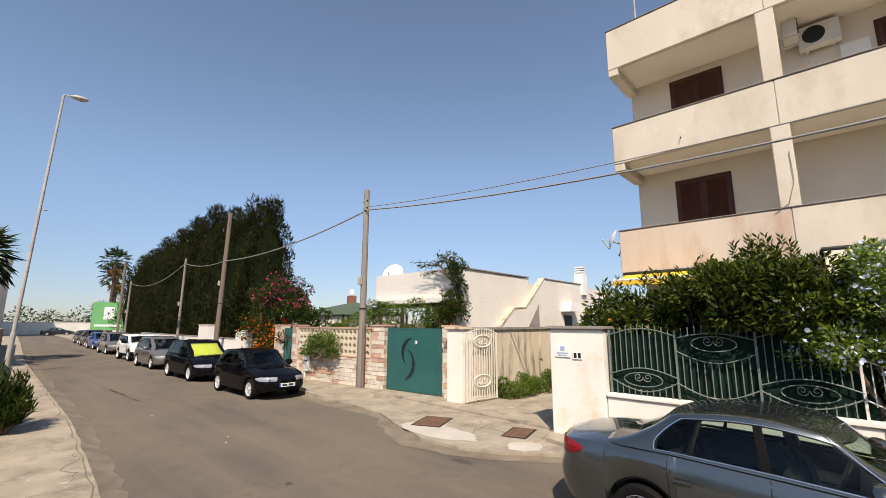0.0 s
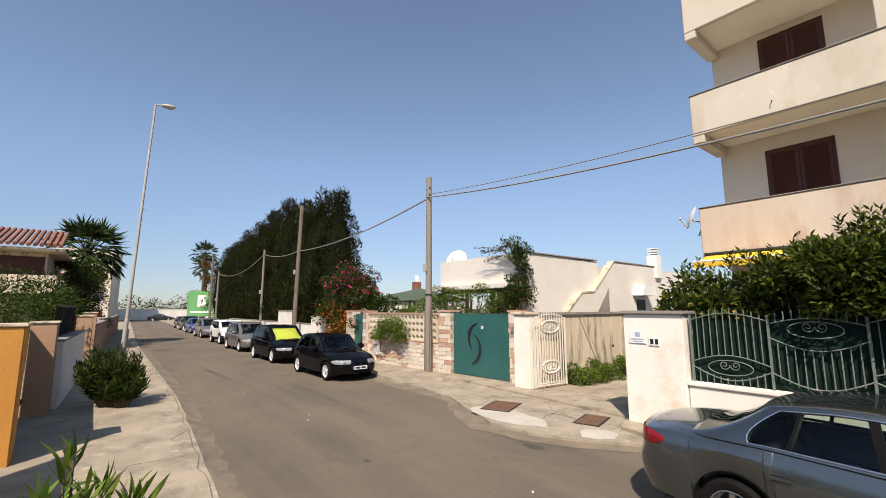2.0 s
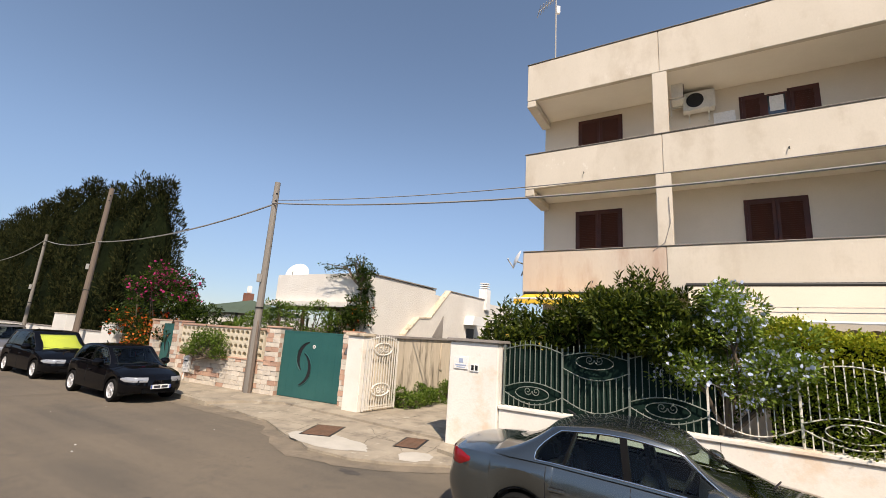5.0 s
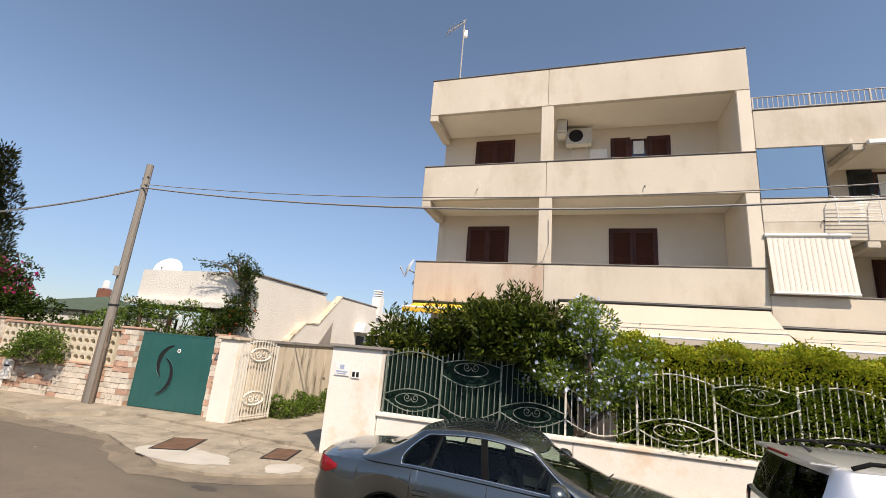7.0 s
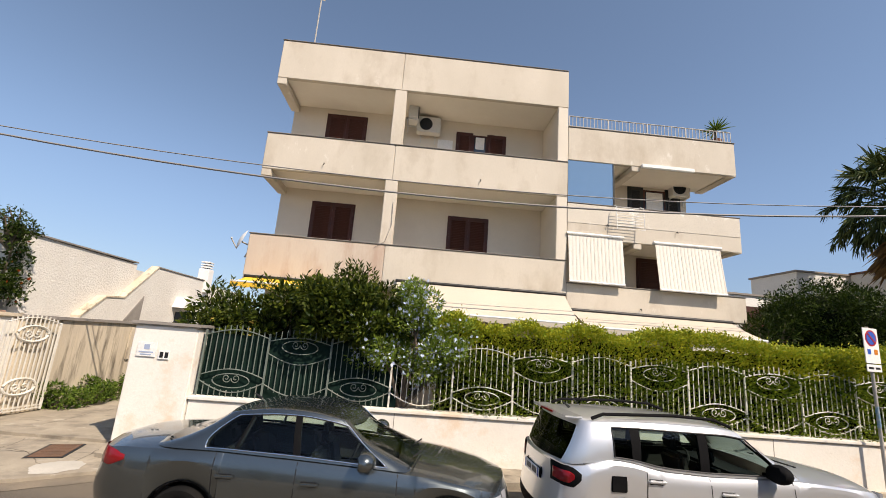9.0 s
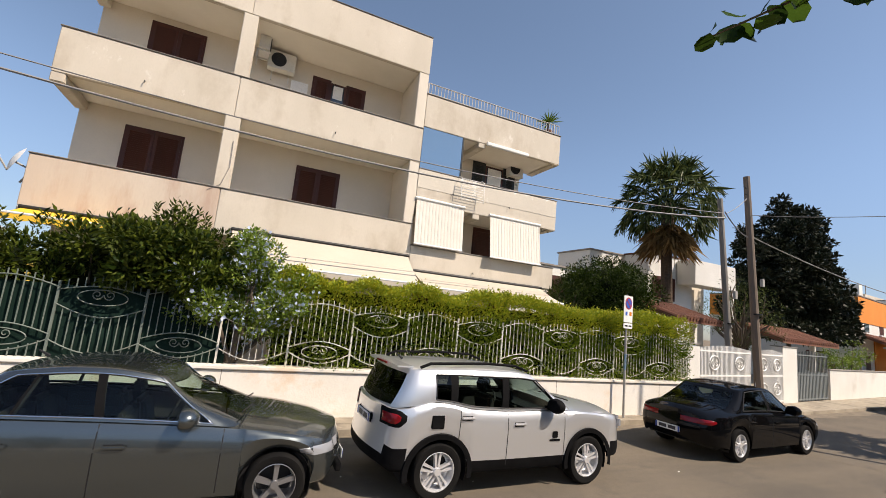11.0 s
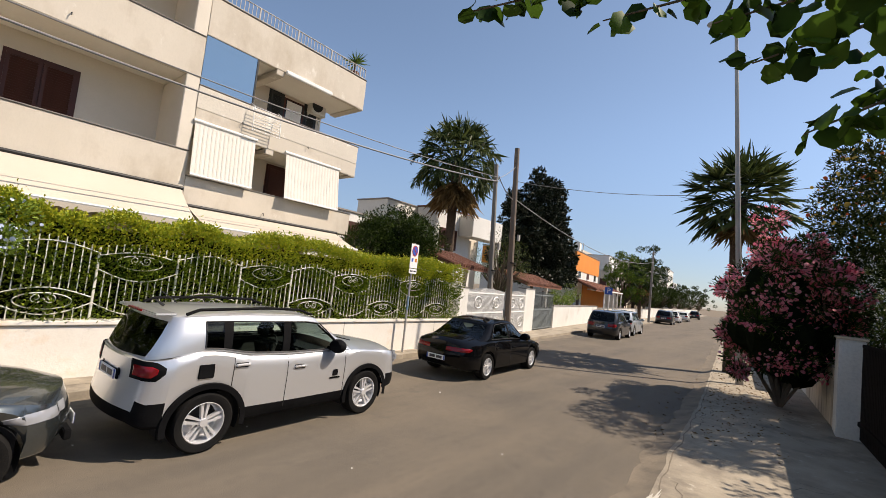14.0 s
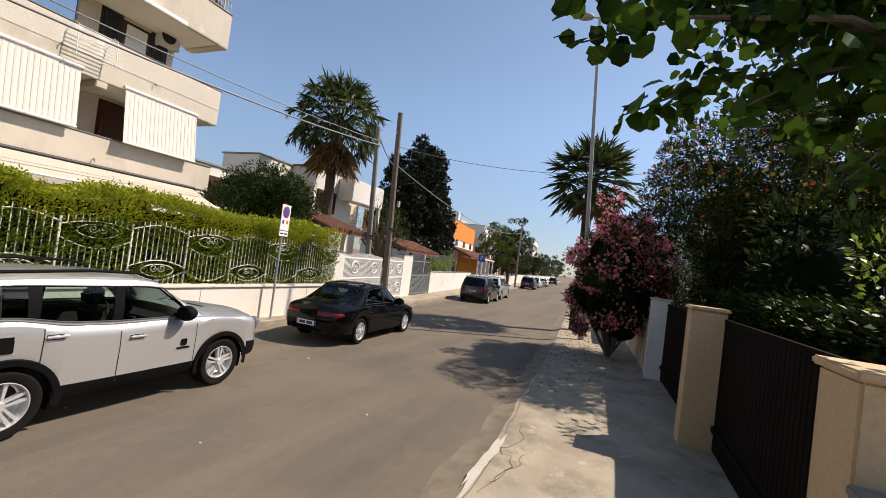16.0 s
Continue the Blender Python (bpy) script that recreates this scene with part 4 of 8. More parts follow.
hp("wall_coping", bx(-0.04, 0.34, 6.35, 10.9, 4.62, 4.68, 0.01), "coping")
hp("wall", bx(-3.0, 0.3, 10.9, 15.5, 0, 4.45))
hp("hood", pr([(8.0, 3.0), (9.6, 3.0), (9.35, 3.5), (8.25, 3.5)], 0.55, "x", 0.3), "white_paint")
hp("hood_window", bx(0.301, 0.32, 8.4, 9.3, 2.1, 2.8), "black")
hp("niche", pr([(4.7, 2.2), (5.7, 2.2), (5.7, 3.3)], 0.03, "x", 0.3), "coping")
ch = hp("chimney", bx(-0.1, 0.45, 10.6, 11.2, 4.0, 5.3, 0.02), "white_paint")
for z in (5.36, 5.5, 5.64):
    part("chimney_cap", bx(-0.06, 0.41, 10.64, 11.16, z, z + 0.07, 0.01), M["white_paint"], ch)
for x in (-5.2, -3.6, -1.9, -0.6):
    hp("veranda_post", bx(x - 0.06, x + 0.06, -0.05, 0.07, 0, 3.2), "shutter")
hp("veranda_beam", bx(-5.4, -0.2, -0.08, 0.1, 3.05, 3.2), "shutter")
low = thing("flat_house", pose(-36, 19.5, 0), "low white flat-roofed house behind the garden", "house")
part("wall", bx(0, 9, 0, 5, 0, 3.2, 0.02), M["white_wall"], low)
part("roof_slab", bx(-0.3, 9.3, -0.4, 5.3, 3.2, 3.4, 0.02), M["white_paint"], low)
cs = part("chimney", bx(4.2, 4.8, 2.6, 3.2, 3.4, 4.7, 0.02), M["tile"], low)
part("chimney_cap", bx(4.35, 4.65, 2.75, 3.05, 4.7, 5.3, 0.05), M["white_paint"], cs)
for x in (1.2, 6.6):
    shutter("shutters", x, x + 1.2, 1.0, 2.3, -0.01, 2, parent=low)
tent = thing("canopy_roof", pose(-21.5, 14.5, 0), "flat dark green awning roof beside the house", "canopy")
bm = bmesh.new()
v = [bm.verts.new(p) for p in ((-2.2, -2.2, 2.75), (3.6, -2.2, 2.75), (3.6, 2.2, 2.75), (-2.2, 2.2, 2.75), (1.5, 0, 3.5))]
for i in range(4):
    bm.faces.new((v[i], v[(i + 1) % 4], v[4]))
bm.faces.new(v[3::-1])
M["green_cloth"] = surface("green_cloth", (0.075, 0.105, 0.07), (0.06, 0.085, 0.055), 0.8, 1, 40, 0.1)
part("cloth", bm, M["green_cloth"], tent)
for x, y in ((-2.1, -2.1), (3.5, -2.1), (3.5, 2.1), (-2.1, 2.1)):
    part("leg", bx(x - 0.04, x + 0.04, y - 0.04, y + 0.04, 0, 2.76), M["dark_iron"], tent)
dish(pose(-17.65, 15.2, 4.95, -25, 0, 25), 0.6, "large white satellite dish on the house roof")


# ---- poles, lamps and cables ----
def hang(a, b, sag, n=24):
    a, b = Vector(a), Vector(b)
    return [a.lerp(b, i / n) - Vector((0, 0, 4 * sag * (i / n) * (1 - i / n))) for i in range(n + 1)]


def utility_pole(x, y, h, r, mat, label, lean=(0, 0), conduits=False):
    p = thing("utility_pole", pose(x, y, 0.05), label, "pole", "utility poles")
    top = (lean[0], lean[1], h - 0.05)
    part("shaft", tb([(0, 0, 0), tuple(v * 0.5 for v in top), top], r, 10, [r, r * 0.88, r * 0.75]), mat, p)
    for dz in (0.5, 0.75):
        bm = tb([(lean[0] - 0.11, lean[1] - 0.04, h - dz - 0.03), (lean[0] + 0.11, lean[1] - 0.04, h - dz + 0.02)], 0.03, 6)
        part("clamp", bm, M["dark_iron"], p)
    part("junction", bx(lean[0] * 0.5 - 0.07, lean[0] * 0.5 + 0.07, -r - 0.1, -r, h * 0.5, h * 0.5 + 0.28, 0.01), M["lamp_grey"], p)
    part("band", tb([(lean[0] * 0.35, 0, h * 0.38), (lean[0] * 0.35, 0, h * 0.38 + 0.05)], r * 1.05, 10), M["dark_iron"], p)
    if conduits:
        for dx, z in ((-0.15, 2.0), (0.14, 2.2), (0.19, 1.6)):
            part("conduit", tb([(dx, -0.05, 0), (dx * 0.9, -0.05, z), (dx * 0.5, -0.03, z + 0.2)], 0.035, 7), M["pole_wood"], p)
    return p


utility_pole(-12.72, 9.62, 7.3, 0.13, M["pole"], "grey concrete utility pole with pipes at its foot", (0.0, 0.0), True)
utility_pole(-27.2, 9.9, 8.9, 0.15, M["pole_wood"], "leaning brown wooden utility pole", (0.55, 0.0))
utility_pole(-34.6, 10.0, 6.9, 0.1, M["pole"], "thin grey utility pole before the cypresses", (0.1, 0))
utility_pole(-50.3, 10.0, 6.3, 0.1, M["pole"], "thin grey utility pole before the cypresses")
utility_pole(-55.6, 10.4, 8.8, 0.14, M["pole_wood"], "brown wooden utility pole before the cypresses", (-0.3, 0))
utility_pole(17.75, 9.7, 8.75, 0.15, M["pole_wood"], "tall dark wooden utility pole with peeling stickers", (-0.25, 0.25))
utility_pole(16.0, 9.6, 7.5, 0.12, M["pole"], "grey utility pole with pasted notices", (-0.2, 0.3))
utility_pole(52, 11.6, 8.0, 0.13, M["pole"], "grey utility pole far along the street")
cab = thing("overhead_cables", pose(0, 0, 0), "grey overhead cables slung from pole to pole", "cable")
LINES = (
    ((-12.72, 9.52, 6.5), (15.85, 9.75, 6.75), 1.02, 0.025), ((-12.72, 9.55, 6.62), (15.85, 9.8, 6.95), 0.86, 0.014),
    ((-12.8, 9.55, 6.45), (-26.9, 9.85, 5.98), 0.35, 0.03), ((-26.9, 9.85, 5.98), (-34.6, 10.0, 6.55), 0.25, 0.024), ((-34.6, 10.0, 6.55), (-50.3, 10.0, 6.05), 0.8, 0.024),
    ((15.85, 9.75, 7.0), (17.55, 9.9, 6.3), 0.15, 0.02), ((17.55, 9.9, 6.4), (52, 11.5, 6.8), 1.1, 0.022), ((15.85, 9.8, 6.9), (17.6, 9.9, 8.0), 0.1, 0.012),
    ((17.5, 9.9, 7.2), (20, -1.2, 7.0), 0.5, 0.012))
for a, b, sag, r in LINES:
    part("cable", tb(hang(a, b, sag), r, 5), M["cable"], cab)


def street_lamp(base, top, head, label):
    l = thing("street_lamp", pose(*base), label, "street lamp", "street lamps")
    t = Vector(top) - Vector(base)
    part("shaft", tb([(0, 0, 0), t * 0.12, t * 0.13, t], 0.09, 10, [0.11, 0.105, 0.085, 0.05]), M["lamp_grey"], l)
    hv = Vector(head) - Vector(base)
    d = hv - t
    part("arm", tb([t, t + d * 0.3], 0.035, 7), M["lamp_grey"], l)
    bm = bmesh.new()
    bmesh.ops.create_uvsphere(bm, u_segments=16, v_segments=8, radius=1)
    ln = d.length * 0.62
    rot = d.to_track_quat("X", "Z").to_matrix().to_4x4()
    bmesh.ops.transform(bm, matrix=Matrix.Translation(t + d * 0.62) @ rot @ Matrix.Diagonal((ln * 0.62, 0.2, 0.12, 1)), verts=bm.verts)
    part("head", bm, M["lamp_grey"], l, "", 60)
    bm = bmesh.new()
    bmesh.ops.create_uvsphere(bm, u_segments=14, v_segments=7, radius=1)
    bmesh.ops.transform(bm, matrix=Matrix.Translation(t + d * 0.68 + Vector((0, 0, -0.05))) @ rot @ Matrix.Diagonal((ln * 0.42, 0.15, 0.1, 1)), verts=bm.verts)
    part("lens", bm, M["lens_glass"], l, "", 60)
    part("bracket", tb([t * 0.56, t * 0.56 + Vector((0.0, 0.3, 0))], 0.025, 6), M["lamp_grey"], l)


M["lens_glass"] = principled("lens_glass", (0.35, 0.33, 0.28), 0.3)
street_lamp((-28.5, 1.42, 0.1), (-27.9, 1.78, 13.75), (-27.7, 2.75, 13.75), "tall leaning grey street lamp at the kerb")
street_lamp((16.85, 0.93, 0.1), (16.8, 1.6, 11.95), (16.75, 2.45, 12.1), "tall grey street lamp beside the oleander")

# ---- covers and patches on the far pavement ----
M["rust_iron"] = surface("rust_iron", (0.16, 0.085, 0.05), (0.11, 0.065, 0.04), 0.8, 3, 40, 0.5, relief=0.006)


def manhole(x, y, w, d, turn, label):
    m = thing("manhole_cover", pose(x, y, 0.055, 0, 0, turn), label, "manhole cover", "manhole covers")
    part("frame", bx(-w / 2 - 0.04, w / 2 + 0.04, -d / 2 - 0.04, d / 2 + 0.04, 0.0, 0.006), M["dark_iron"], m)
    part("lid", bx(-w / 2, w / 2, -d / 2, d / 2, 0.0, 0.012, 0.002), M["rust_iron"], m)
    for i in range(-3, 4):
        part("rib", bx(-w / 2 + 0.05, w / 2 - 0.05, i * d / 8 - 0.008, i * d / 8 + 0.008, 0.012, 0.016), M["rust_iron"], m)


manhole(-7.42, 7.8, 0.62, 0.95, 24, "rusty iron manhole cover in the concrete")
manhole(-5.35, 8.3, 0.45, 0.8, 16, "small rusty iron manhole cover in the concrete")


def blotch(name, x, y, rx, ry, z, mat, label, wob=0.25, seed=1.0):
    bm = bmesh.new()
    ring = []
    for i in range(44):
        a = 2 * math.pi * i / 44
        q = 1 + wob * noise.noise((math.cos(a) * 1.7 + seed * 9, math.sin(a) * 1.7, seed)) + wob * 0.5 * noise.noise((math.cos(a) * 5 + seed * 9, math.sin(a) * 5, seed))
        ring.append(bm.verts.new((x + rx * q * math.cos(a), y + ry * q * math.sin(a), z)))
    bm.faces.new(ring)
    return tagged(part(name, bm, mat), label, "patch", kind="structure")


blotch("cement_patch", -6.7, 7.2, 1.08, 0.42, 0.0545, M["patch"], "pale cement patch round the manhole", 0.16, 2)
blotch("kerb_patch", 5.5, 1.0, 0.75, 0.06, 0.1055, M["patch"], "whitish worn cement strip along the kerb", 0.75, 6)
blotch("cement_patch", -4.72, 7.5, 0.32, 0.33, 0.0545, M["patch"], "pale cement patch at the pavement edge", 0.2, 4)


blotch("oil_stain", -5.1, 6.15, 0.22, 0.1, 0.003, M["tar"], "dark oil stain on the asphalt", 0.5, 8)
blotch("oil_stain", -6.3, 3.6, 0.07, 0.05, 0.003, M["tar"], "dark oil stain on the asphalt", 0.5, 9)
# scraps of paper and grit on the road
bm = bmesh.new()
scraps = random.Random(11)
for _ in range(26):
    x, y, r = scraps.uniform(-16, 16), scraps.uniform(1.9, 6.8), scraps.uniform(0.008, 0.026)
    a0 = scraps.uniform(0, 6)
    bm.faces.new([bm.verts.new((x + r * math.cos(a0 + k * 1.3) * scraps.uniform(0.6, 1.2), y + r * math.sin(a0 + k * 1.3), 0.005 + scraps.uniform(0, 0.012))) for k in range(4)])
tagged(part("road_litter", bm, M["white_paint"]), "small pale scraps of paper on the road", "litter", kind="stuff")

# ---- plants ----
rng = np.random.default_rng(7)
M["leaf_dark"] = leafy("leaf_dark", (0.008, 0.020, 0.004), (0.05, 0.075, 0.010), 0.45, 0.15, 0.09)
M["leaf_laurel"] = leafy("leaf_laurel", (0.008, 0.022, 0.004), (0.085, 0.105, 0.012), 0.42, 0.18, 0.1)
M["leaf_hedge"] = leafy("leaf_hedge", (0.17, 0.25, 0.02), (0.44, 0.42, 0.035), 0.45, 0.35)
# less yellow copy of the leaf, darkened for the hedge's shaded lower face
M["leaf_hedge_shaded"] = leafy("leaf_hedge_shaded", (0.05, 0.10, 0.010), (0.24, 0.30, 0.03), 0.45, 0.25, 0.1)
M["leaf_mid"] = leafy("leaf_mid", (0.035, 0.075, 0.012), (0.14, 0.20, 0.03), 0.45, 0.25, 0.1)
M["leaf_light"] = leafy("leaf_light", (0.09, 0.16, 0.02), (0.24, 0.31, 0.05), 0.5, 0.35)
M["leaf_grey"] = leafy("leaf_grey", (0.05, 0.08, 0.02), (0.13, 0.16, 0.045), 0.5, 0.25)
M["cypress"] = leafy("cypress", (0.006, 0.010, 0.003), (0.034, 0.034, 0.012), 0.75, 0.06, 0.03)
M["palm"] = leafy("palm", (0.009, 0.022, 0.007), (0.05, 0.075, 0.02), 0.45, 0.15, 0.12)
M["palm_light"] = leafy("palm_light", (0.014, 0.028, 0.008), (0.10, 0.125, 0.038), 0.45, 0.2, 0.12)
M["palm_dry"] = leafy("palm_dry", (0.12, 0.07, 0.03), (0.26, 0.165, 0.07), 0.8, 0.15, 0.05)
M["magnolia"] = leafy("magnolia", (0.008, 0.016, 0.008), (0.03, 0.032, 0.018), 0.4, 0.05, 0.12)
M["bloom_blue"] = leafy("bloom_blue", (0.5, 0.58, 0.8), (0.66, 0.72, 0.88), 0.6, 0.3)
M["bloom_pink"] = leafy("bloom_pink", (0.85, 0.17, 0.26), (0.95, 0.45, 0.50), 0.6, 0.5)
M["bloom_red"] = leafy("bloom_red", (0.5, 0.05, 0.02), (0.65, 0.16, 0.02), 0.6, 0.3)
M["bloom_magenta"] = leafy("bloom_magenta", (0.5, 0.03, 0.16), (0.62, 0.06, 0.22), 0.6, 0.3)
M["bloom_orange"] = leafy("bloom_orange", (0.55, 0.16, 0.02), (0.62, 0.24, 0.05), 0.6, 0.3)
M["bloom_yellow"] = leafy("bloom_yellow", (0.5, 0.33, 0.05), (0.6, 0.42, 0.1), 0.6, 0.3)
M["bark"] = surface("bark", (0.14, 0.105, 0.075), (0.09, 0.07, 0.05), 0.95, 4, 25, 0.8, stretch=(1, 1, 0.3))
M["bark_palm"] = surface("bark_palm", (0.11, 0.072, 0.045), (0.06, 0.04, 0.026), 0.95, 5, 30, 1.0, stretch=(1, 1, 2.5), relief=0.04)


def unit(v):
    return v / np.maximum(np.linalg.norm(v, axis=-1, keepdims=True), 1e-9)


def leaf_cloud(name, at, ways, size, ratio, material, parent, shape="leaf", spread=0.25):
    """Leaves at the points, along the ways: folded blades, each an island of its own."""
    n = len(at)
    at, d = np.asarray(at, float), unit(np.asarray(ways, float))
    side = unit(np.cross(d, unit(rng.normal(size=(n, 3)) + (0, 0, 0.6))))
    nor = np.cross(side, d)
    ln = size * (1 + spread * rng.normal(size=(n, 1))).clip(0.45, 1.7)
    w = ln * ratio / 2
    if shape == "round":
        prof = ((0.0, 0.0, 0), (0.2, 0.85, 1), (0.62, 1.0, 1), (1.0, 0.42, 0.6), (0.86, 0.0, 0))
    elif shape == "blade":
        prof = ((0.0, 0.0, 0), (0.35, 0.9, 1), (0.7, 0.65, 1), (1.0, 0.0, 0))
    else:
        prof = ((0.0, 0.0, 0), (0.45, 1.0, 1), (1.0, 0.0, 0))
    left, right = [], []
    for u, s, lift in prof:
        mid = at + d * ln * u - nor * ln * 0.10 * u * u
        left.append(mid + side * w * s + nor * w * 0.28 * lift)
        right.append(mid - side * w * s + nor * w * 0.28 * lift)
    ring = left + right[-2:0:-1]
    k = len(ring)
    co = np.stack(ring, 1).reshape(-1, 3)
    me = bpy.data.meshes.new(name)
    me.vertices.add(n * k)
    me.vertices.foreach_set("co", co.ravel())
    # two halves along the midrib: a fan of quads between left and right rows
    m = len(prof)
    quads = []
    L = list(range(m))
    Rr = [0] + [k - i for i in range(1, m - 1)] + [m - 1]
    for i in range(m - 1):
        q = [L[i], L[i + 1], Rr[i + 1], Rr[i]]
        q = [v for j, v in enumerate(q) if v not in q[:j]]
        quads.append(q)
    loops, starts, totals = [], [], []
    per = np.concatenate(quads)
    sizes = [len(q) for q in quads]
    idx = (np.arange(n)[:, None] * k + per[None]).ravel()
    tot = np.tile(sizes, n)
    me.loops.add(len(idx))
    me.loops.foreach_set("vertex_index", idx.astype(np.int32))
    me.polygons.add(len(tot))
    me.polygons.foreach_set("loop_start", np.r_[0, np.cumsum(tot)[:-1]].astype(np.int32))
    me.polygons.foreach_set("loop_total", tot.astype(np.int32))
    me.update(calc_edges=True)
    me.validate()
    return link(name, me, material, parent)


def clumps(centres, radii, per, squash=0.8):
    """Points in shells round clump centres, and the ways outward."""
    c = np.repeat(np.asarray(centres, float), per, 0)
    r = np.repeat(np.asarray(radii, float), per)[:, None]
    d = unit(rng.normal(size=(len(c), 3)))
    q = rng.uniform(0.35, 1.0, size=(len(c), 1)) ** 0.6
    p = c + d * r * q * (1, 1, squash)
    return p, unit(d + 0.5 * rng.normal(size=d.shape) + (0, 0, 0.25))


def limbs(parent, base, tips, r0, material, bend=0.15, name="branch"):
    for t in tips:
        b, t = Vector(base), Vector(t)
        mid = b.lerp(t, 0.5) + Vector(rng.normal(size=3)) * bend * (t - b).length * 0.5
        part(name, tb([b, b.lerp(mid, 0.5), mid, mid.lerp(t, 0.6), t], r0, 6, [r0, r0 * 0.8, r0 * 0.6, r0 * 0.4, r0 * 0.18]), material, parent)


def bush(name, place, label, centres, radii, per, size, ratio, mat, category="bush", shape="leaf", blooms=(), trunk=True, squash=0.85, group=""):
    """A shrub or crown: branches from the base to its clumps, leaves round them, blossoms on the outside."""
    b = thing(name, pose(*place), label, category, group)
    if trunk:
        limbs(b, (0, 0, -0.02), [c for c in centres[:: max(1, len(centres) // 14)]], 0.05, M["bark"])
    p, d = clumps(centres, radii, per, squash)
    keep = p[:, 2] > 0.02
    tagged(leaf_cloud("foliage", p[keep], d[keep], size, ratio, mat, b, shape), kind="stuff")
    for bm_mat, share, bsize, cond in blooms:
        k = int(len(p) * share)
        q, e = clumps(centres, np.asarray(radii) * 1.08, max(1, k // len(centres)), squash)
        ok = cond(q) & (q[:, 2] > 0.1)
        tagged(leaf_cloud("blossom", q[ok], e[ok], bsize, 0.95, bm_mat, b, "round"), kind="stuff")
    return b


def blob_centres(n, box6, keep=lambda p: True):
    x0, x1, y0, y1, z0, z1 = box6
    out = []
    while len(out) < n:
        p = np.array((rng.uniform(x0, x1), rng.uniform(y0, y1), rng.uniform(z0, z1)))
        if keep(p):
            out.append(p)
    return np.array(out)


# dark laurel behind the green fence
c = blob_centres(95, (-2.6, 2.1, -0.55, 0.75, 0.9, 3.45), lambda p: p[2] < 2.75 + 0.95 * math.exp(-((p[0] - 0.75) / 0.9) ** 2) - 0.12 * abs(p[0] + 1.2) and not (p[0] > 1.5 and p[2] > 3.0))
bush("laurel_shrub", (-1.85, 9.75, 0.12), "tall dark glossy laurel shrub rising over the fence", c, rng.uniform(0.28, 0.42, len(c)), 330, 0.125, 0.36, M["leaf_laurel"],
     blooms=((M["bloom_yellow"], 0.012, 0.09, lambda q: (q[:, 0] < -0.3) & (q[:, 2] < 2.4)),))
c = blob_centres(46, (0.2, 1.9, -1.3, -0.5, 2.2, 3.05))
p, d = clumps(c, rng.uniform(0.22, 0.36, 46), 240, 0.85)
tagged(leaf_cloud("foliage", p, d, 0.12, 0.36, M["leaf_laurel"], bpy.data.objects["laurel_shrub"]), kind="stuff")
# near-black filling that stands in for the shade inside dense foliage
M["inner_shade"] = surface("inner_shade", (0.006, 0.009, 0.004), (0.011, 0.015, 0.006), 1.0, 4, 30, 0.8, spec=0.02)
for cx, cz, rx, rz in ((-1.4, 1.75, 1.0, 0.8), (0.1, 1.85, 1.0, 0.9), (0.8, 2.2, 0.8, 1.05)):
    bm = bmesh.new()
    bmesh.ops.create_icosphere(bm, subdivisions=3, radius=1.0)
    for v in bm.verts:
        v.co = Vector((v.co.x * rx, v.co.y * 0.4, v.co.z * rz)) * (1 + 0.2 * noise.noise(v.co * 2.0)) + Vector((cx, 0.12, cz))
    part("inner_growth", bm, M["inner_shade"], bpy.data.objects["laurel_shrub"])
# upright shoots of the laurel
sh, dh = [], []
for _ in range(60):
    x = rng.uniform(-2.3, 1.9)
    z = 2.95 + 0.95 * math.exp(-((x - 0.75) / 0.9) ** 2) - 0.12 * abs(x + 1.2) + rng.uniform(-0.25, 0.12)
    y = rng.uniform(-0.4, 0.5)
    for k in range(14):
        a = k * 2.4
        sh.append((x, y, z + 0.02 * k))
        dh.append((math.cos(a), math.sin(a), 0.55 + 0.06 * k))
tagged(leaf_cloud("shoot_foliage", np.array(sh), np.array(dh), 0.12, 0.3, M["leaf_laurel"], bpy.data.objects["laurel_shrub"]), kind="stuff")
# pale blue plumbago
c = blob_centres(60, (-0.85, 1.2, -0.55, 0.5, 0.2, 2.35), lambda p: p[2] < 2.35 - 0.75 * abs(p[0] - 0.05) and p[2] > 0.5 - p[1] * 0.9 and p[2] > 0.25 + 0.5 * abs(p[0] + 0.2))
bush("plumbago_shrub", (0.3, 8.95, 1.0), "light green plumbago full of pale blue flowers hanging over the fence", c, rng.uniform(0.22, 0.36, len(c)), 460, 0.07, 0.42, M["leaf_light"],
     blooms=((M["bloom_blue"], 0.10, 0.055, lambda q: q[:, 1] < 0.25),))


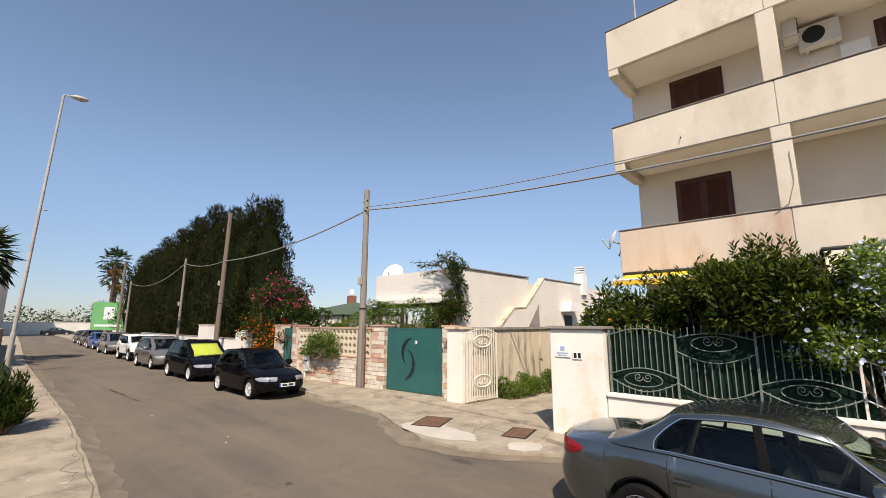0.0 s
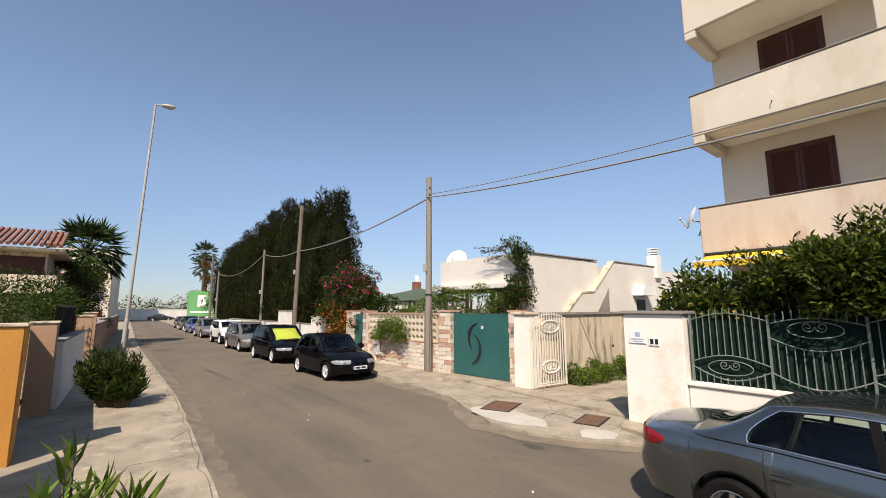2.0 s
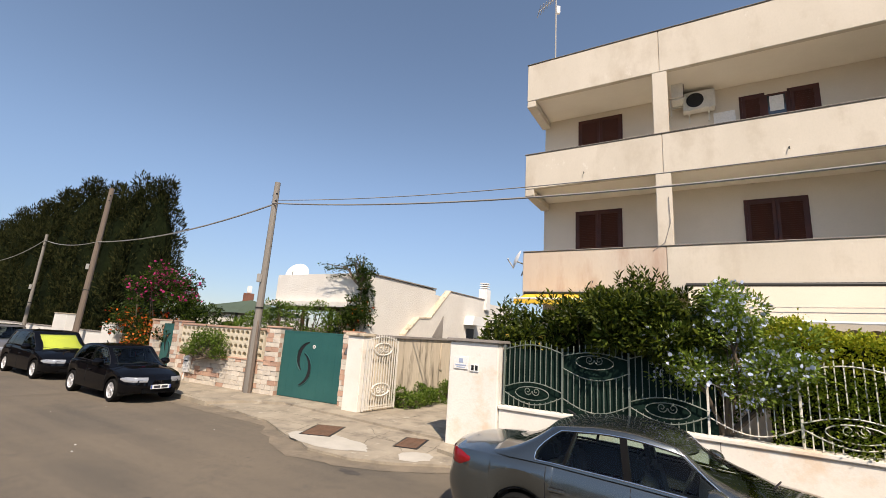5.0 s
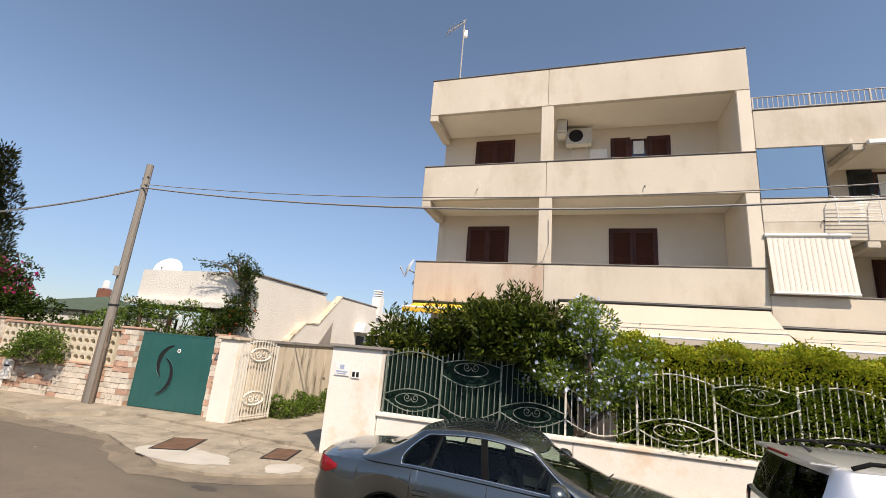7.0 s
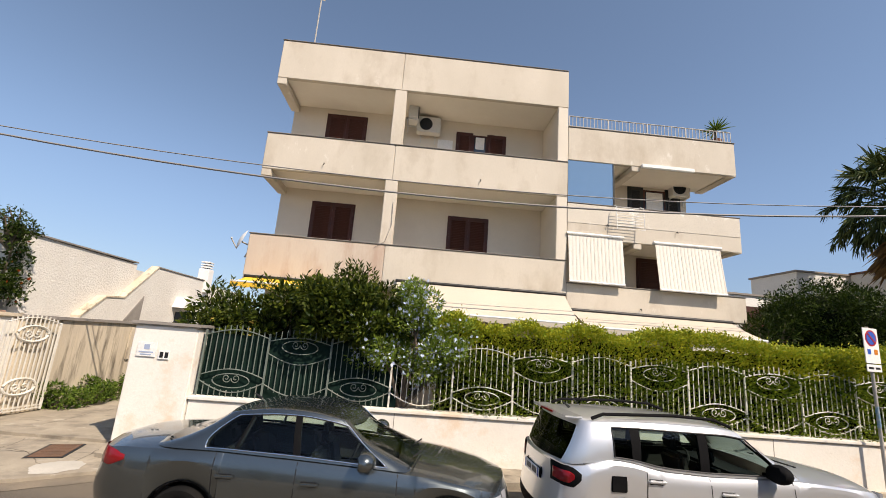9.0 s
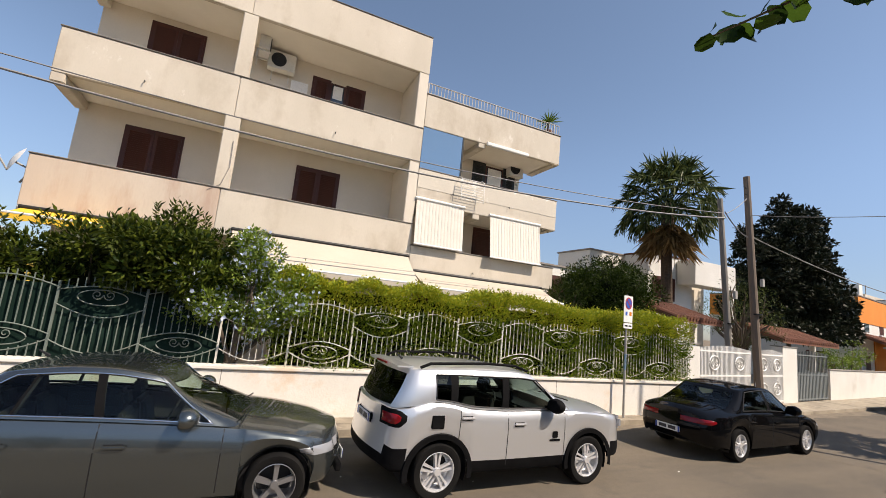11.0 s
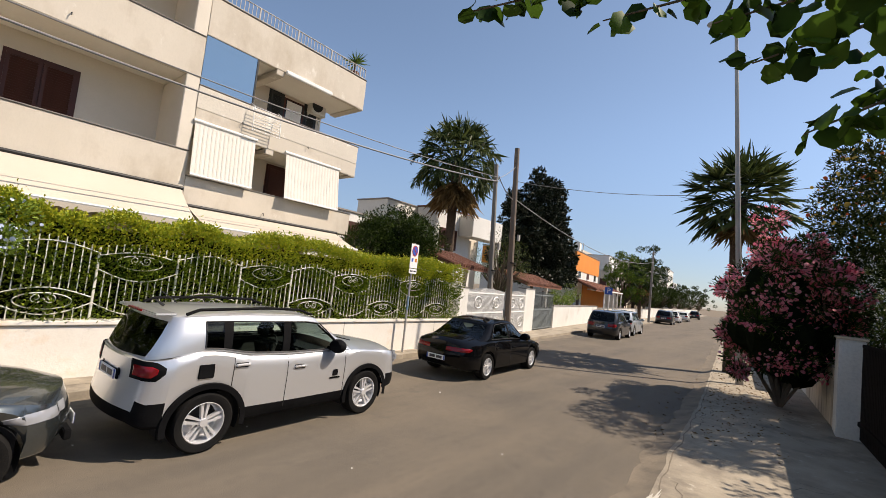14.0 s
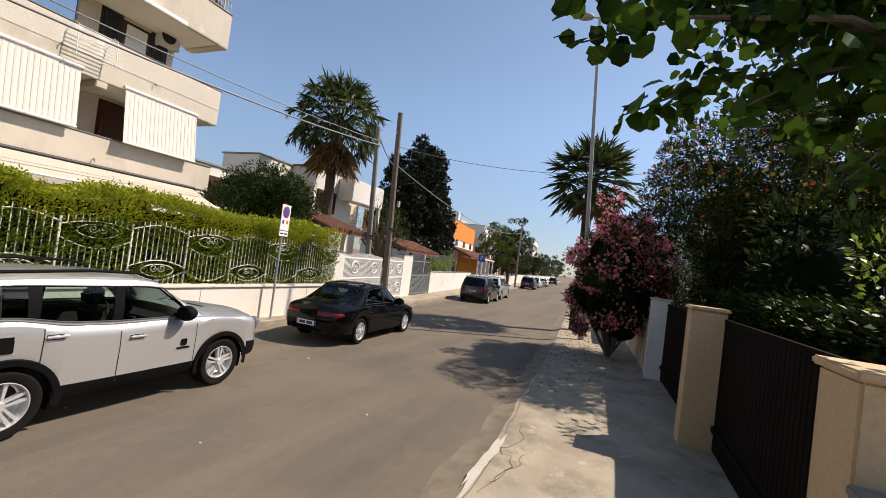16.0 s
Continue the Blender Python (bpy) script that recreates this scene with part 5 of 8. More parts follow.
def hedge(x0, x1, y0, y1, top, per_m, label):
    h = thing("hedge", pose(x0, y0, 0.1), label, "hedge")
    n = int((x1 - x0) * per_m)
    x = rng.uniform(0, x1 - x0, n)
    z = rng.uniform(0.55, 1.0, n) ** 0.8
    zt = np.array([top + 0.22 * noise.noise((v * 1.1, 0.3, 0)) + 0.17 * noise.noise((v * 3.7, 2.3, 0)) for v in x])
    face = rng.uniform(size=n) < 0.6
    y = np.where(face, rng.normal(-0.05, 0.10, n), rng.uniform(0, y1 - y0, n))
    zz = np.where(face, rng.uniform(0.6, 1, n) ** 1 * zt * 1.0, zt + rng.normal(0, 0.05, n))
    low = rng.uniform(size=n) < 0.30
    zz = np.where(low & face, rng.uniform(0.35, 0.62, n) * zt, zz)
    lump = np.array([0.14 * noise.noise((a * 1.6, 7.0, b * 1.6)) + 0.07 * noise.noise((a * 5, 3.0, b * 5)) for a, b in zip(x, zz)])
    y = np.where(face, y + lump, y)
    p = np.stack([x, y, zz], 1)
    d = np.stack([rng.normal(0, 0.6, n), np.where(face, -1.0, rng.normal(0, 0.7, n)), rng.uniform(0.1, 1.3, n)], 1)
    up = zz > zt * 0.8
    # yellower leaves on top; below, shade is put into the leaf colour
    for mask, mat in ((up, M["leaf_hedge"]), (~up, M["leaf_hedge_shaded"])):
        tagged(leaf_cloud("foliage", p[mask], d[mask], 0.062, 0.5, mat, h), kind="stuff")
    # upright shoots along the top
    ps, ds = [], []
    for _ in range(int((x1 - x0) * 16)):
        a, b = rng.uniform(0, x1 - x0), rng.uniform(-0.05, y1 - y0)
        zt1 = top + 0.16 * noise.noise((a * 1.1, 0.3, 0)) + 0.1 * noise.noise((a * 3.7, 2.3, 0))
        hh = rng.uniform(0.08, 0.3)
        for k in range(9):
            ps.append((a + rng.normal(0, 0.02), b + rng.normal(0, 0.02), zt1 - 0.05 + hh * k / 8))
            ds.append((math.cos(k * 2.4), math.sin(k * 2.4), 0.9))
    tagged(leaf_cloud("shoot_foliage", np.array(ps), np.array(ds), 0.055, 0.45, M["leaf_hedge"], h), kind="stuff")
    # dark box in place of the shade deep in the hedge
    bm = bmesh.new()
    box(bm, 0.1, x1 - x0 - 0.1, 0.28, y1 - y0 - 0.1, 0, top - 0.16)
    part("inner_growth", bm, M["inner_shade"], h)
    for i in range(int((x1 - x0) / 0.4)):
        xx = 0.2 + i * 0.4 + rng.normal(0, 0.05)
        part("stem", tb([(xx, 0.2, 0), (xx + rng.normal(0, 0.1), 0.16, 0.8), (xx + rng.normal(0, 0.2), 0.12, 1.7)], 0.018, 5), M["bark"], h)
    return h


hedge(0.9, 12.7, 8.90, 9.85, 2.6, 6600, "thick sunlit privet hedge growing through the fence")

# creeper on the house corner, bushes behind the gate, weeds in the passage
c = blob_centres(44, (-0.55, 0.85, -0.3, 0.35, 2.2, 4.75), lambda p: abs(p[0] - 0.25 - 0.12 * (p[2] - 3)) < 0.5)
bush("creeper", (-11.9, 13.25, 0.1), "thorny dark creeper massed on the house corner with arching twigs", c, rng.uniform(0.2, 0.34, 44), 110, 0.085, 0.5, M["leaf_dark"], trunk=False, blooms=((M["bloom_red"], 0.012, 0.07, lambda q: q[:, 2] < 4.2),))
b = bpy.data.objects["creeper"]
part("stem", tb([(0.1, 0.1, 0), (0.2, 0.0, 1.5), (0.25, 0.1, 3.0), (0.4, 0.05, 4.4)], 0.05, 6, [0.06, 0.05, 0.04, 0.02]), M["bark"], b)
for i in range(16):
    a = rng.uniform(0, math.pi)
    e = (-0.6 + 1.9 * math.cos(a) * rng.uniform(0.6, 1), rng.uniform(-0.5, 0.5), 4.3 + 1.05 * math.sin(a) * rng.uniform(0.4, 1))
    pts = [(0.3, 0, 3.9), (0.2 + e[0] * 0.4, e[1] * 0.4, 4.45 + 0.4 * math.sin(a)), (e[0] * 0.8, e[1] * 0.8, e[2]), e]
    part("twig", tb(pts, 0.02, 5, [0.03, 0.02, 0.012, 0.006]), M["bark"], b)
    q = np.array([np.array(pts[1]) + (np.array(pts[3]) - np.array(pts[1])) * u + rng.normal(0, 0.07, 3) for u in rng.uniform(0, 1.05, 70)])
    tagged(leaf_cloud("foliage", q, rng.normal(size=q.shape), 0.085, 0.5, M["leaf_dark"], b), kind="stuff")
c = blob_centres(26, (-0.5, 0.5, -0.4, 0.4, 0.9, 2.9))
bush("climbing_plant", (-12.2, 13.0, 0.1), "dense dark climbing plant against the house corner", c, rng.uniform(0.25, 0.4, 26), 110, 0.08, 0.5, M["leaf_dark"])
for x, y, w, h, n in ((-15.8, 11.5, 1.0, 2.6, 20), (-14.3, 11.7, 1.0, 3.0, 26), (-13.0, 12.1, 0.9, 3.0, 24), (-17.6, 11.8, 0.8, 2.4, 14)):
    c = blob_centres(n, (-w, w, -0.5, 0.5, 0.5, h))
    bush("garden_shrub", (x, y, 0.1), "leafy green garden shrub behind the brick wall", c, rng.uniform(0.28, 0.42, n), 260, 0.09, 0.4, M["leaf_mid"], group="shrubs behind the brick wall")
c = blob_centres(22, (-1.1, 1.0, -0.25, 0.15, -0.05, 0.85))
bush("wall_shrub", (-14.85, 9.40, 1.08), "dark green shrub hanging through the pierced screen", c, rng.uniform(0.22, 0.34, 22), 260, 0.07, 0.45, M["leaf_mid"])
for i, (x, y, w, h) in enumerate(((-7.75, 11.3, 0.35, 0.55), (-7.7, 12.1, 0.4, 0.5), (-7.75, 13.0, 0.4, 0.45), (-7.8, 13.9, 0.45, 0.5), (-7.75, 15.2, 0.5, 1.1), (-7.8, 16.4, 0.5, 0.7))):
    c = blob_centres(9, (-w, w, -w, w, 0.05, h))
    bush("weed_bush", (x, y, 0.1), "straggling green bush along the passage wall", c, rng.uniform(0.16, 0.26, 9), 190, 0.07, 0.5, M["leaf_mid"], group="bushes along the passage wall")
# bougainvillea
c = blob_centres(85, (-2.4, 2.9, -0.9, 0.9, 0.4, 4.3), lambda p: ((p[0] - 0.2) / 2.6) ** 2 + ((p[2] - 2.2) / 2.2) ** 2 < 1 + 0.3 * noise.noise((p[0] * 1.5, p[1], p[2] * 1.5)))
bush("bougainvillea", (-20.6, 10.4, 0.1), "large bougainvillea with magenta, red and orange bracts", c, rng.uniform(0.3, 0.55, 85), 260, 0.1, 0.55, M["leaf_dark"],
     blooms=((M["bloom_red"], 0.10, 0.09, lambda q: (q[:, 2] < 2.6) & (q[:, 1] < 0.3) & (q[:, 0] < 1.5)), (M["bloom_orange"], 0.08, 0.09, lambda q: (q[:, 2] < 2.0) & (q[:, 0] > -0.6)), (M["bloom_magenta"], 0.07, 0.09, lambda q: q[:, 2] > 2.9)))


# row of dark cypresses
def cypress(x, y, h, r, label):
    t = thing("cypress_tree", pose(x, y, 0.1), label, "tree", "cypress row")
    part("trunk", tb([(0, 0, 0), (0, 0, h * 0.9)], 0.2, 8, [0.24, 0.05]), M["bark"], t)
    n = int(90 * h / 10)
    z = rng.uniform(0.03, 1, n) ** 0.9
    rad = r * np.where(z < 0.12, 0.75, (1 - (np.maximum(z - 0.12, 0) / 0.88) ** 2.6)) * rng.uniform(0.72, 1.12, n) + 0.12
    a = rng.uniform(0, 2 * math.pi, n)
    c = np.stack([rad * np.cos(a) * 0.85, rad * np.sin(a) * 0.85, z * h], 1)
    p, d = clumps(c, np.full(n, 0.6), 120, 1.25)
    d = unit(d + np.array((0, 0, 0.9)))
    tagged(leaf_cloud("foliage", p, d, 0.24, 0.26, M["cypress"], t), kind="stuff")
    # near-black spindle, the shade behind the foliage put in as colour
    part("inner_growth", tb([(0, 0, 0.5), (0, 0, h * 0.3), (0, 0, h * 0.7), (0, 0, h * 0.95)], 1, 9, [r * 0.4, r * 0.62, r * 0.5, 0.1]), M["inner_shade"], t)


for x, h, r, y in ((-28.4, 10.4, 1.9, 13.2), (-31.0, 10.9, 2.3, 13.0), (-34.3, 10.6, 2.6, 13.1), (-38.5, 11.6, 2.7, 13.2), (-43, 11.3, 2.8, 13.2), (-48, 11.2, 2.9, 13.4), (-53.5, 10.9, 2.9, 13.6), (-59.5, 10.6, 3.0, 14.0), (-66, 10.4, 3.0, 14.4)):
    cypress(x, y, h, r, "tall dense dark cypress in a row by the road")


# palms
def fan_leaf(bm_pts, base, way, size, n=19):
    """Blades of one fan leaf: points and ways."""
    d = Vector(way).normalized()
    s = d.cross(Vector((0, 0, 1)) if abs(d.z) < 0.9 else Vector((1, 0, 0))).normalized()
    for i in range(n):
        a = (i / (n - 1) - 0.5) * 2.5
        w = d * math.cos(a) + s * math.sin(a) + Vector((0, 0, -0.22 * abs(a)))
        bm_pts.append((tuple(base), tuple(w)))


def fan_palm(x, y, h, crown, label, dry=0.0, leaves=46, thick=0.22, blade=0.85, droop=0.75, leaf="palm", rise=1.35, hang=False):
    t = thing("fan_palm", pose(x, y, 0.1), label, "palm", "fan palms")
    part("trunk", tb([(0, 0, 0), (0.05, 0, h * 0.35), (0.0, 0.05, h * 0.7), (0, 0, h)], thick, 10, [thick * 1.25, thick, thick * 0.95, thick * 1.2]), M["bark_palm"], t)
    pts, old = [], []
    for i in range(leaves):
        a = i * 2.39996
        u = i / leaves
        el = rise - (2.1 if droop < 0.5 else 1.75) * u
        w = Vector((math.cos(a) * math.cos(el), math.sin(a) * math.cos(el), math.sin(el)))
        ln = crown * (0.6 + 0.3 * rng.uniform())
        tip = Vector((0, 0, h - 0.1)) + w * ln + Vector((0, 0, -0.10 * ln * math.cos(el)))
        part("leaf_stalk", tb([(0, 0, h - 0.1), tip], 0.018, 4), M["palm"], t)
        fan_leaf(pts, tip, w + Vector((0, 0, -droop * (1.15 - math.sin(el)))), 1)
    p = np.array([q[0] for q in pts])
    d = np.array([q[1] for q in pts])
    tagged(leaf_cloud("fronds", p, d, crown * blade * 0.5, 0.12, M[leaf], t, "blade", 0.25), kind="stuff")
    if hang:
        w = unit(d)
        tagged(leaf_cloud("frond_ends", p + w * crown * blade * 0.36, w + (0, 0, -1.3), crown * blade * 0.3, 0.12, M[leaf], t, "blade", 0.25), kind="stuff")
    if dry:
        for i in range(int(leaves * dry)):
            a = i * 2.39996 + 0.5
            q = Vector((0, 0, h - 0.3 - rng.uniform(0, 0.8)))
            w = Vector((math.cos(a) * 0.55, math.sin(a) * 0.55, -0.8))
            fan_leaf(old, q + w * crown * 0.42, w, 1, 11)
        tagged(leaf_cloud("dry_fronds", np.array([q[0] for q in old]), np.array([q[1] for q in old]), crown * 0.5, 0.1, M["palm_dry"], t, "blade", 0.2), kind="stuff")
    return t


fan_palm(18.3, 14.0, 8.5, 2.3, "tall fan palm with a skirt of brown dead fronds", 0.9, 96, 0.25, 0.62, 0.75, "palm_light", 1.3, True)
fan_palm(19.5, 1.4, 6.4, 1.55, "fan palm with stiff dark fronds beside the pavement", 0.2, 64, 0.2, 1.05, 0.3, "palm_light")
fan_palm(-36, -0.6, 5.9, 2.0, "bushy fan palm over the garden wall", 0.4, 70)
fan_palm(-74, 12.6, 10.6, 1.9, "tall slim fan palm behind the cypress row", 0.5, 34)
fan_palm(-80, 14.0, 9.0, 2.0, "tall slim fan palm behind the cypress row", 0.5, 34)
fan_palm(-100, 16.0, 3.6, 2.4, "low fan palm at the end of the road", 0.3, 30)
fan_palm(-104, 24.0, 4.0, 2.4, "low fan palm at the end of the road", 0.3, 30)
fan_palm(64, 16.5, 5.5, 2.2, "fan palm far along the street", 0.3, 32)
fan_palm(59, 14.4, 5.2, 2.2, "fan palm before the far houses", 0.3, 32)


# ---- trees and shrubs along the second half of the street ----
def crown_tree(name, place, label, h, r, zc, n, per, size, ratio, mat, shape="leaf", trunk_r=0.14, squash=0.8, keep=None, blooms=()):
    c = blob_centres(n, (-r, r, -r, r, zc[0], zc[1]), keep or (lambda p: (p[0] ** 2 + p[1] ** 2) / r**2 + ((p[2] - (zc[0] + zc[1]) / 2) / ((zc[1] - zc[0]) / 2)) ** 2 < 1))
    t = thing(name, pose(*place), label, "tree")
    part("trunk", tb([(0, 0, -0.02), (0.06, 0.03, zc[0] * 0.5), (0, 0, zc[0] + 0.3)], trunk_r, 9, [trunk_r * 1.3, trunk_r, trunk_r * 0.8]), M["bark"], t)
    limbs(t, (0, 0, zc[0]), c[:: max(1, n // 18)], trunk_r * 0.5, M["bark"])
    p, d = clumps(c, rng.uniform(0.35, 0.6, n), per, squash)
    tagged(leaf_cloud("foliage", p, d, size, ratio, mat, t, shape), kind="stuff")
    for bm_mat, share, bsize, cond in blooms:
        q, e = clumps(c, np.full(n, 0.55), max(1, int(per * share)), squash)
        ok = cond(q)
        tagged(leaf_cloud("blossom", q[ok], e[ok], bsize, 0.95, bm_mat, t, "round"), kind="stuff")
    return t


crown_tree("round_tree", (12.85, 12.4, 0.1), "dense clipped round evergreen tree behind the hedge", 4.8, 1.75, (2.0, 4.75), 110, 320, 0.085, 0.45, M["leaf_dark"], keep=lambda p: 0.5 < (p[0] ** 2 + p[1] ** 2) / 1.75**2 + ((p[2] - 3.4) / 1.35) ** 2 < 0.95)
# near-black ball for the shaded inside of the crown
bm = bmesh.new()
bmesh.ops.create_icosphere(bm, subdivisions=4, radius=1.0)
for v in bm.verts:
    v.co = Vector((v.co.x * 1.25, v.co.y * 1.25, v.co.z * 1.0)) * (1 + 0.12 * noise.noise(v.co * 2.3)) + Vector((0, 0, 3.4))
part("inner_growth", bm, M["inner_shade"], bpy.data.objects["round_tree"])
crown_tree("yucca_tree", (10.9, 12.2, 0.1), "dark spiky shrub at the corner of the building", 4.3, 0.8, (1.4, 4.0), 26, 130, 0.2, 0.12, M["leaf_dark"], "blade")
crown_tree("magnolia_tree", (30.6, 15.2, 0.1), "large dark magnolia tree with bronze undersides", 11.4, 5.2, (3.0, 11.2), 360, 190, 0.24, 0.45, M["magnolia"], keep=lambda p: (p[0] / 4.9) ** 2 + (p[1] / 2.6) ** 2 < (1.0 - ((p[2] - 3.0) / 8.3) ** 1.8) * (1 + 0.25 * noise.noise(p * 0.8)))
crown_tree("olive_tree", (20.3, 11.9, 0.1), "grey-green olive tree behind the white gates", 5, 1.5, (1.9, 5.0), 30, 110, 0.09, 0.26, M["leaf_grey"])
for x, y, h, r in ((57, 15.8, 8.2, 2.4), (69, 16.2, 11.0, 3.0), (82, 17.0, 5.4, 2.6), (100, 18.5, 6.5, 3.2), (120, 20.5, 7.5, 4.0), (140, 21, 8, 4.5), (156, 21, 9, 5), (63, 15.5, 7.0, 2.4), (74, 17.5, 6, 2.6), (90, 19.5, 6.5, 3)):
    crown_tree("street_tree", (x, y, 0.1), "feathery green tree before the far houses", h, r, (1.4, h), 50, 150, 0.24, 0.36, M["leaf_dark"] if x > 62 else M["leaf_mid"])
c = blob_centres(26, (-1.9, 1.9, -0.4, 0.5, 0.9, 2.6))
bush("garden_bush", (29.5, 12.0, 0.1), "flowering green bush spilling over the white wall", c, rng.uniform(0.35, 0.5, 26), 110, 0.1, 0.5, M["leaf_light"])
# pink oleander at the kerb
c = blob_centres(84, (-1.8, 1.8, -1.5, 1.5, 0.5, 4.7), lambda p: (p[0] / 1.85) ** 2 + (p[1] / 1.6) ** 2 + ((p[2] - 2.5) / 2.3) ** 2 < 1 + 0.25 * noise.noise((p[0] * 2, p[1] * 2, p[2] * 2)))
bush("oleander_tree", (14.3, -0.05, 0.1), "tall oleander covered with pink blossom beside the pavement", c, rng.uniform(0.2, 0.46, 84), 330, 0.13, 0.22, M["leaf_dark"],
     blooms=((M["bloom_pink"], 0.62, 0.07, lambda q: np.array([noise.noise((v[0] * 2.2, v[1] * 2.2, v[2] * 2.2)) > -0.12 for v in q])),), shape="blade")
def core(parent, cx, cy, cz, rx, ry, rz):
    """A near-black solid inside a shrub, standing in for its inner shade."""
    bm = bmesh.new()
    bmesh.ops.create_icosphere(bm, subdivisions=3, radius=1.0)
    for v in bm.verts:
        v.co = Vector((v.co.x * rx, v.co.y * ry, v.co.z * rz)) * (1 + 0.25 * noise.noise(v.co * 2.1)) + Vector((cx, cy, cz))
    part("inner_growth", bm, M["inner_shade"], parent)


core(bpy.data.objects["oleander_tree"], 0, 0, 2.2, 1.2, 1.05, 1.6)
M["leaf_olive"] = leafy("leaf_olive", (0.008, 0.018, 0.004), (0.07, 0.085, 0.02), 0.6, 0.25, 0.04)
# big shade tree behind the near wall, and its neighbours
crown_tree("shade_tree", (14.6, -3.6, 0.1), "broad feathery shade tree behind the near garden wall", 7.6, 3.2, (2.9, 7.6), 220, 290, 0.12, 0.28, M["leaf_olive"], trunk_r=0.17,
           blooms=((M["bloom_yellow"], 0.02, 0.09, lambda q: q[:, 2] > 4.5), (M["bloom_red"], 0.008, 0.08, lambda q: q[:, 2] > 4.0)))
# two added trees that shade the shrubs and fill gaps of sky
crown_tree("added_tree", (16.4, -7.2, 0.1), "tall dense tree added behind the shade tree to darken the shrubs", 8.4, 3.4, (2.4, 8.4), 150, 190, 0.15, 0.36, M["leaf_olive"], trunk_r=0.2)
crown_tree("added_tree", (21.5, -5.6, 0.1), "dense tree added over the near garden wall for more shade", 6.8, 3.0, (2.0, 6.8), 110, 190, 0.15, 0.36, M["leaf_olive"], trunk_r=0.18)
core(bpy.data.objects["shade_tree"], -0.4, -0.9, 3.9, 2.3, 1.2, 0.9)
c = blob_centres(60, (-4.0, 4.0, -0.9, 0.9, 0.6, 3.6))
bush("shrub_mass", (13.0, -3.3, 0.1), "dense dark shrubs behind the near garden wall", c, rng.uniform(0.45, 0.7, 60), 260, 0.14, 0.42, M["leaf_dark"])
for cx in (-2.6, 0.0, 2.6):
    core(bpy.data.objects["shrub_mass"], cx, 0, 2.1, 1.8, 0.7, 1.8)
c = blob_centres(26, (-1.3, 1.5, -0.7, 0.7, 0.8, 3.1))
bush("sunlit_shrub", (7.6, -3.6, 0.1), "yellow-green shrub in the sun behind the gate", c, rng.uniform(0.3, 0.45, 26), 120, 0.1, 0.5, M["leaf_light"])
# foreground oleanders on the pavement
def lance_bush(place, label, h, w, stems, per, mat="leaf_mid"):
    b = thing("oleander_bush", pose(*place), label, "bush", "oleander bushes on the pavement")
    ps, ds = [], []
    for _ in range(stems):
        a, q = rng.uniform(0, 2 * math.pi), w * math.sqrt(rng.uniform(0.02, 1))
        tip = np.array((q * math.cos(a), q * math.sin(a), h * rng.uniform(0.55, 1.0) * (1 - 0.25 * q / w)))
        part("stem", tb([(0.2 * tip[0], 0.2 * tip[1], 0), (0.6 * tip[0], 0.6 * tip[1], tip[2] * 0.6), tuple(tip)], 0.01, 5, [0.013, 0.01, 0.004]), M["bark"], b)
        for k in range(per):
            u = rng.uniform(0.3, 1.02)
            base = np.array((0.2 * tip[0], 0.2 * tip[1], 0)) * (1 - u) + tip * u
            e = rng.uniform(0, 2 * math.pi)
            ps.append(base)
            ds.append((math.cos(e), math.sin(e), rng.uniform(0.1, 1.3) + (1.2 if u > 0.9 else 0)))
    tagged(leaf_cloud("foliage", np.array(ps), np.array(ds), 0.135, 0.16, M[mat], b, "blade"), kind="stuff")


lance_bush((-2.66, 0.14, 0.1), "narrow-leaved oleander bush close to the wall", 1.78, 0.27, 60, 50)
lance_bush((-13.1, 0.5, 0.1), "dark narrow-leaved oleander bush on the pavement", 1.45, 0.68, 150, 60, "leaf_dark")
lance_bush((-12.75, 0.8, 0.1), "dark narrow-leaved oleander bush on the pavement", 1.0, 0.5, 70, 60, "leaf_dark")

# branch with round leaves hanging over the pavement
over = thing("overhanging_tree", pose(3.3, -2.3, 0.1), "tree with round two-lobed leaves reaching over the pavement", "tree")
part("trunk", tb([(0, 0, 0), (0.1, 0.05, 1.6), (-0.1, 0.3, 3.0), (-0.4, 0.7, 3.9)], 0.12, 9, [0.14, 0.12, 0.09, 0.05]), M["bark"], over)
M["leaf_round"] = leafy("leaf_round", (0.008, 0.022, 0.005), (0.07, 0.135, 0.016), 0.45, 0.28, 0.06)
ps, ds = [], []
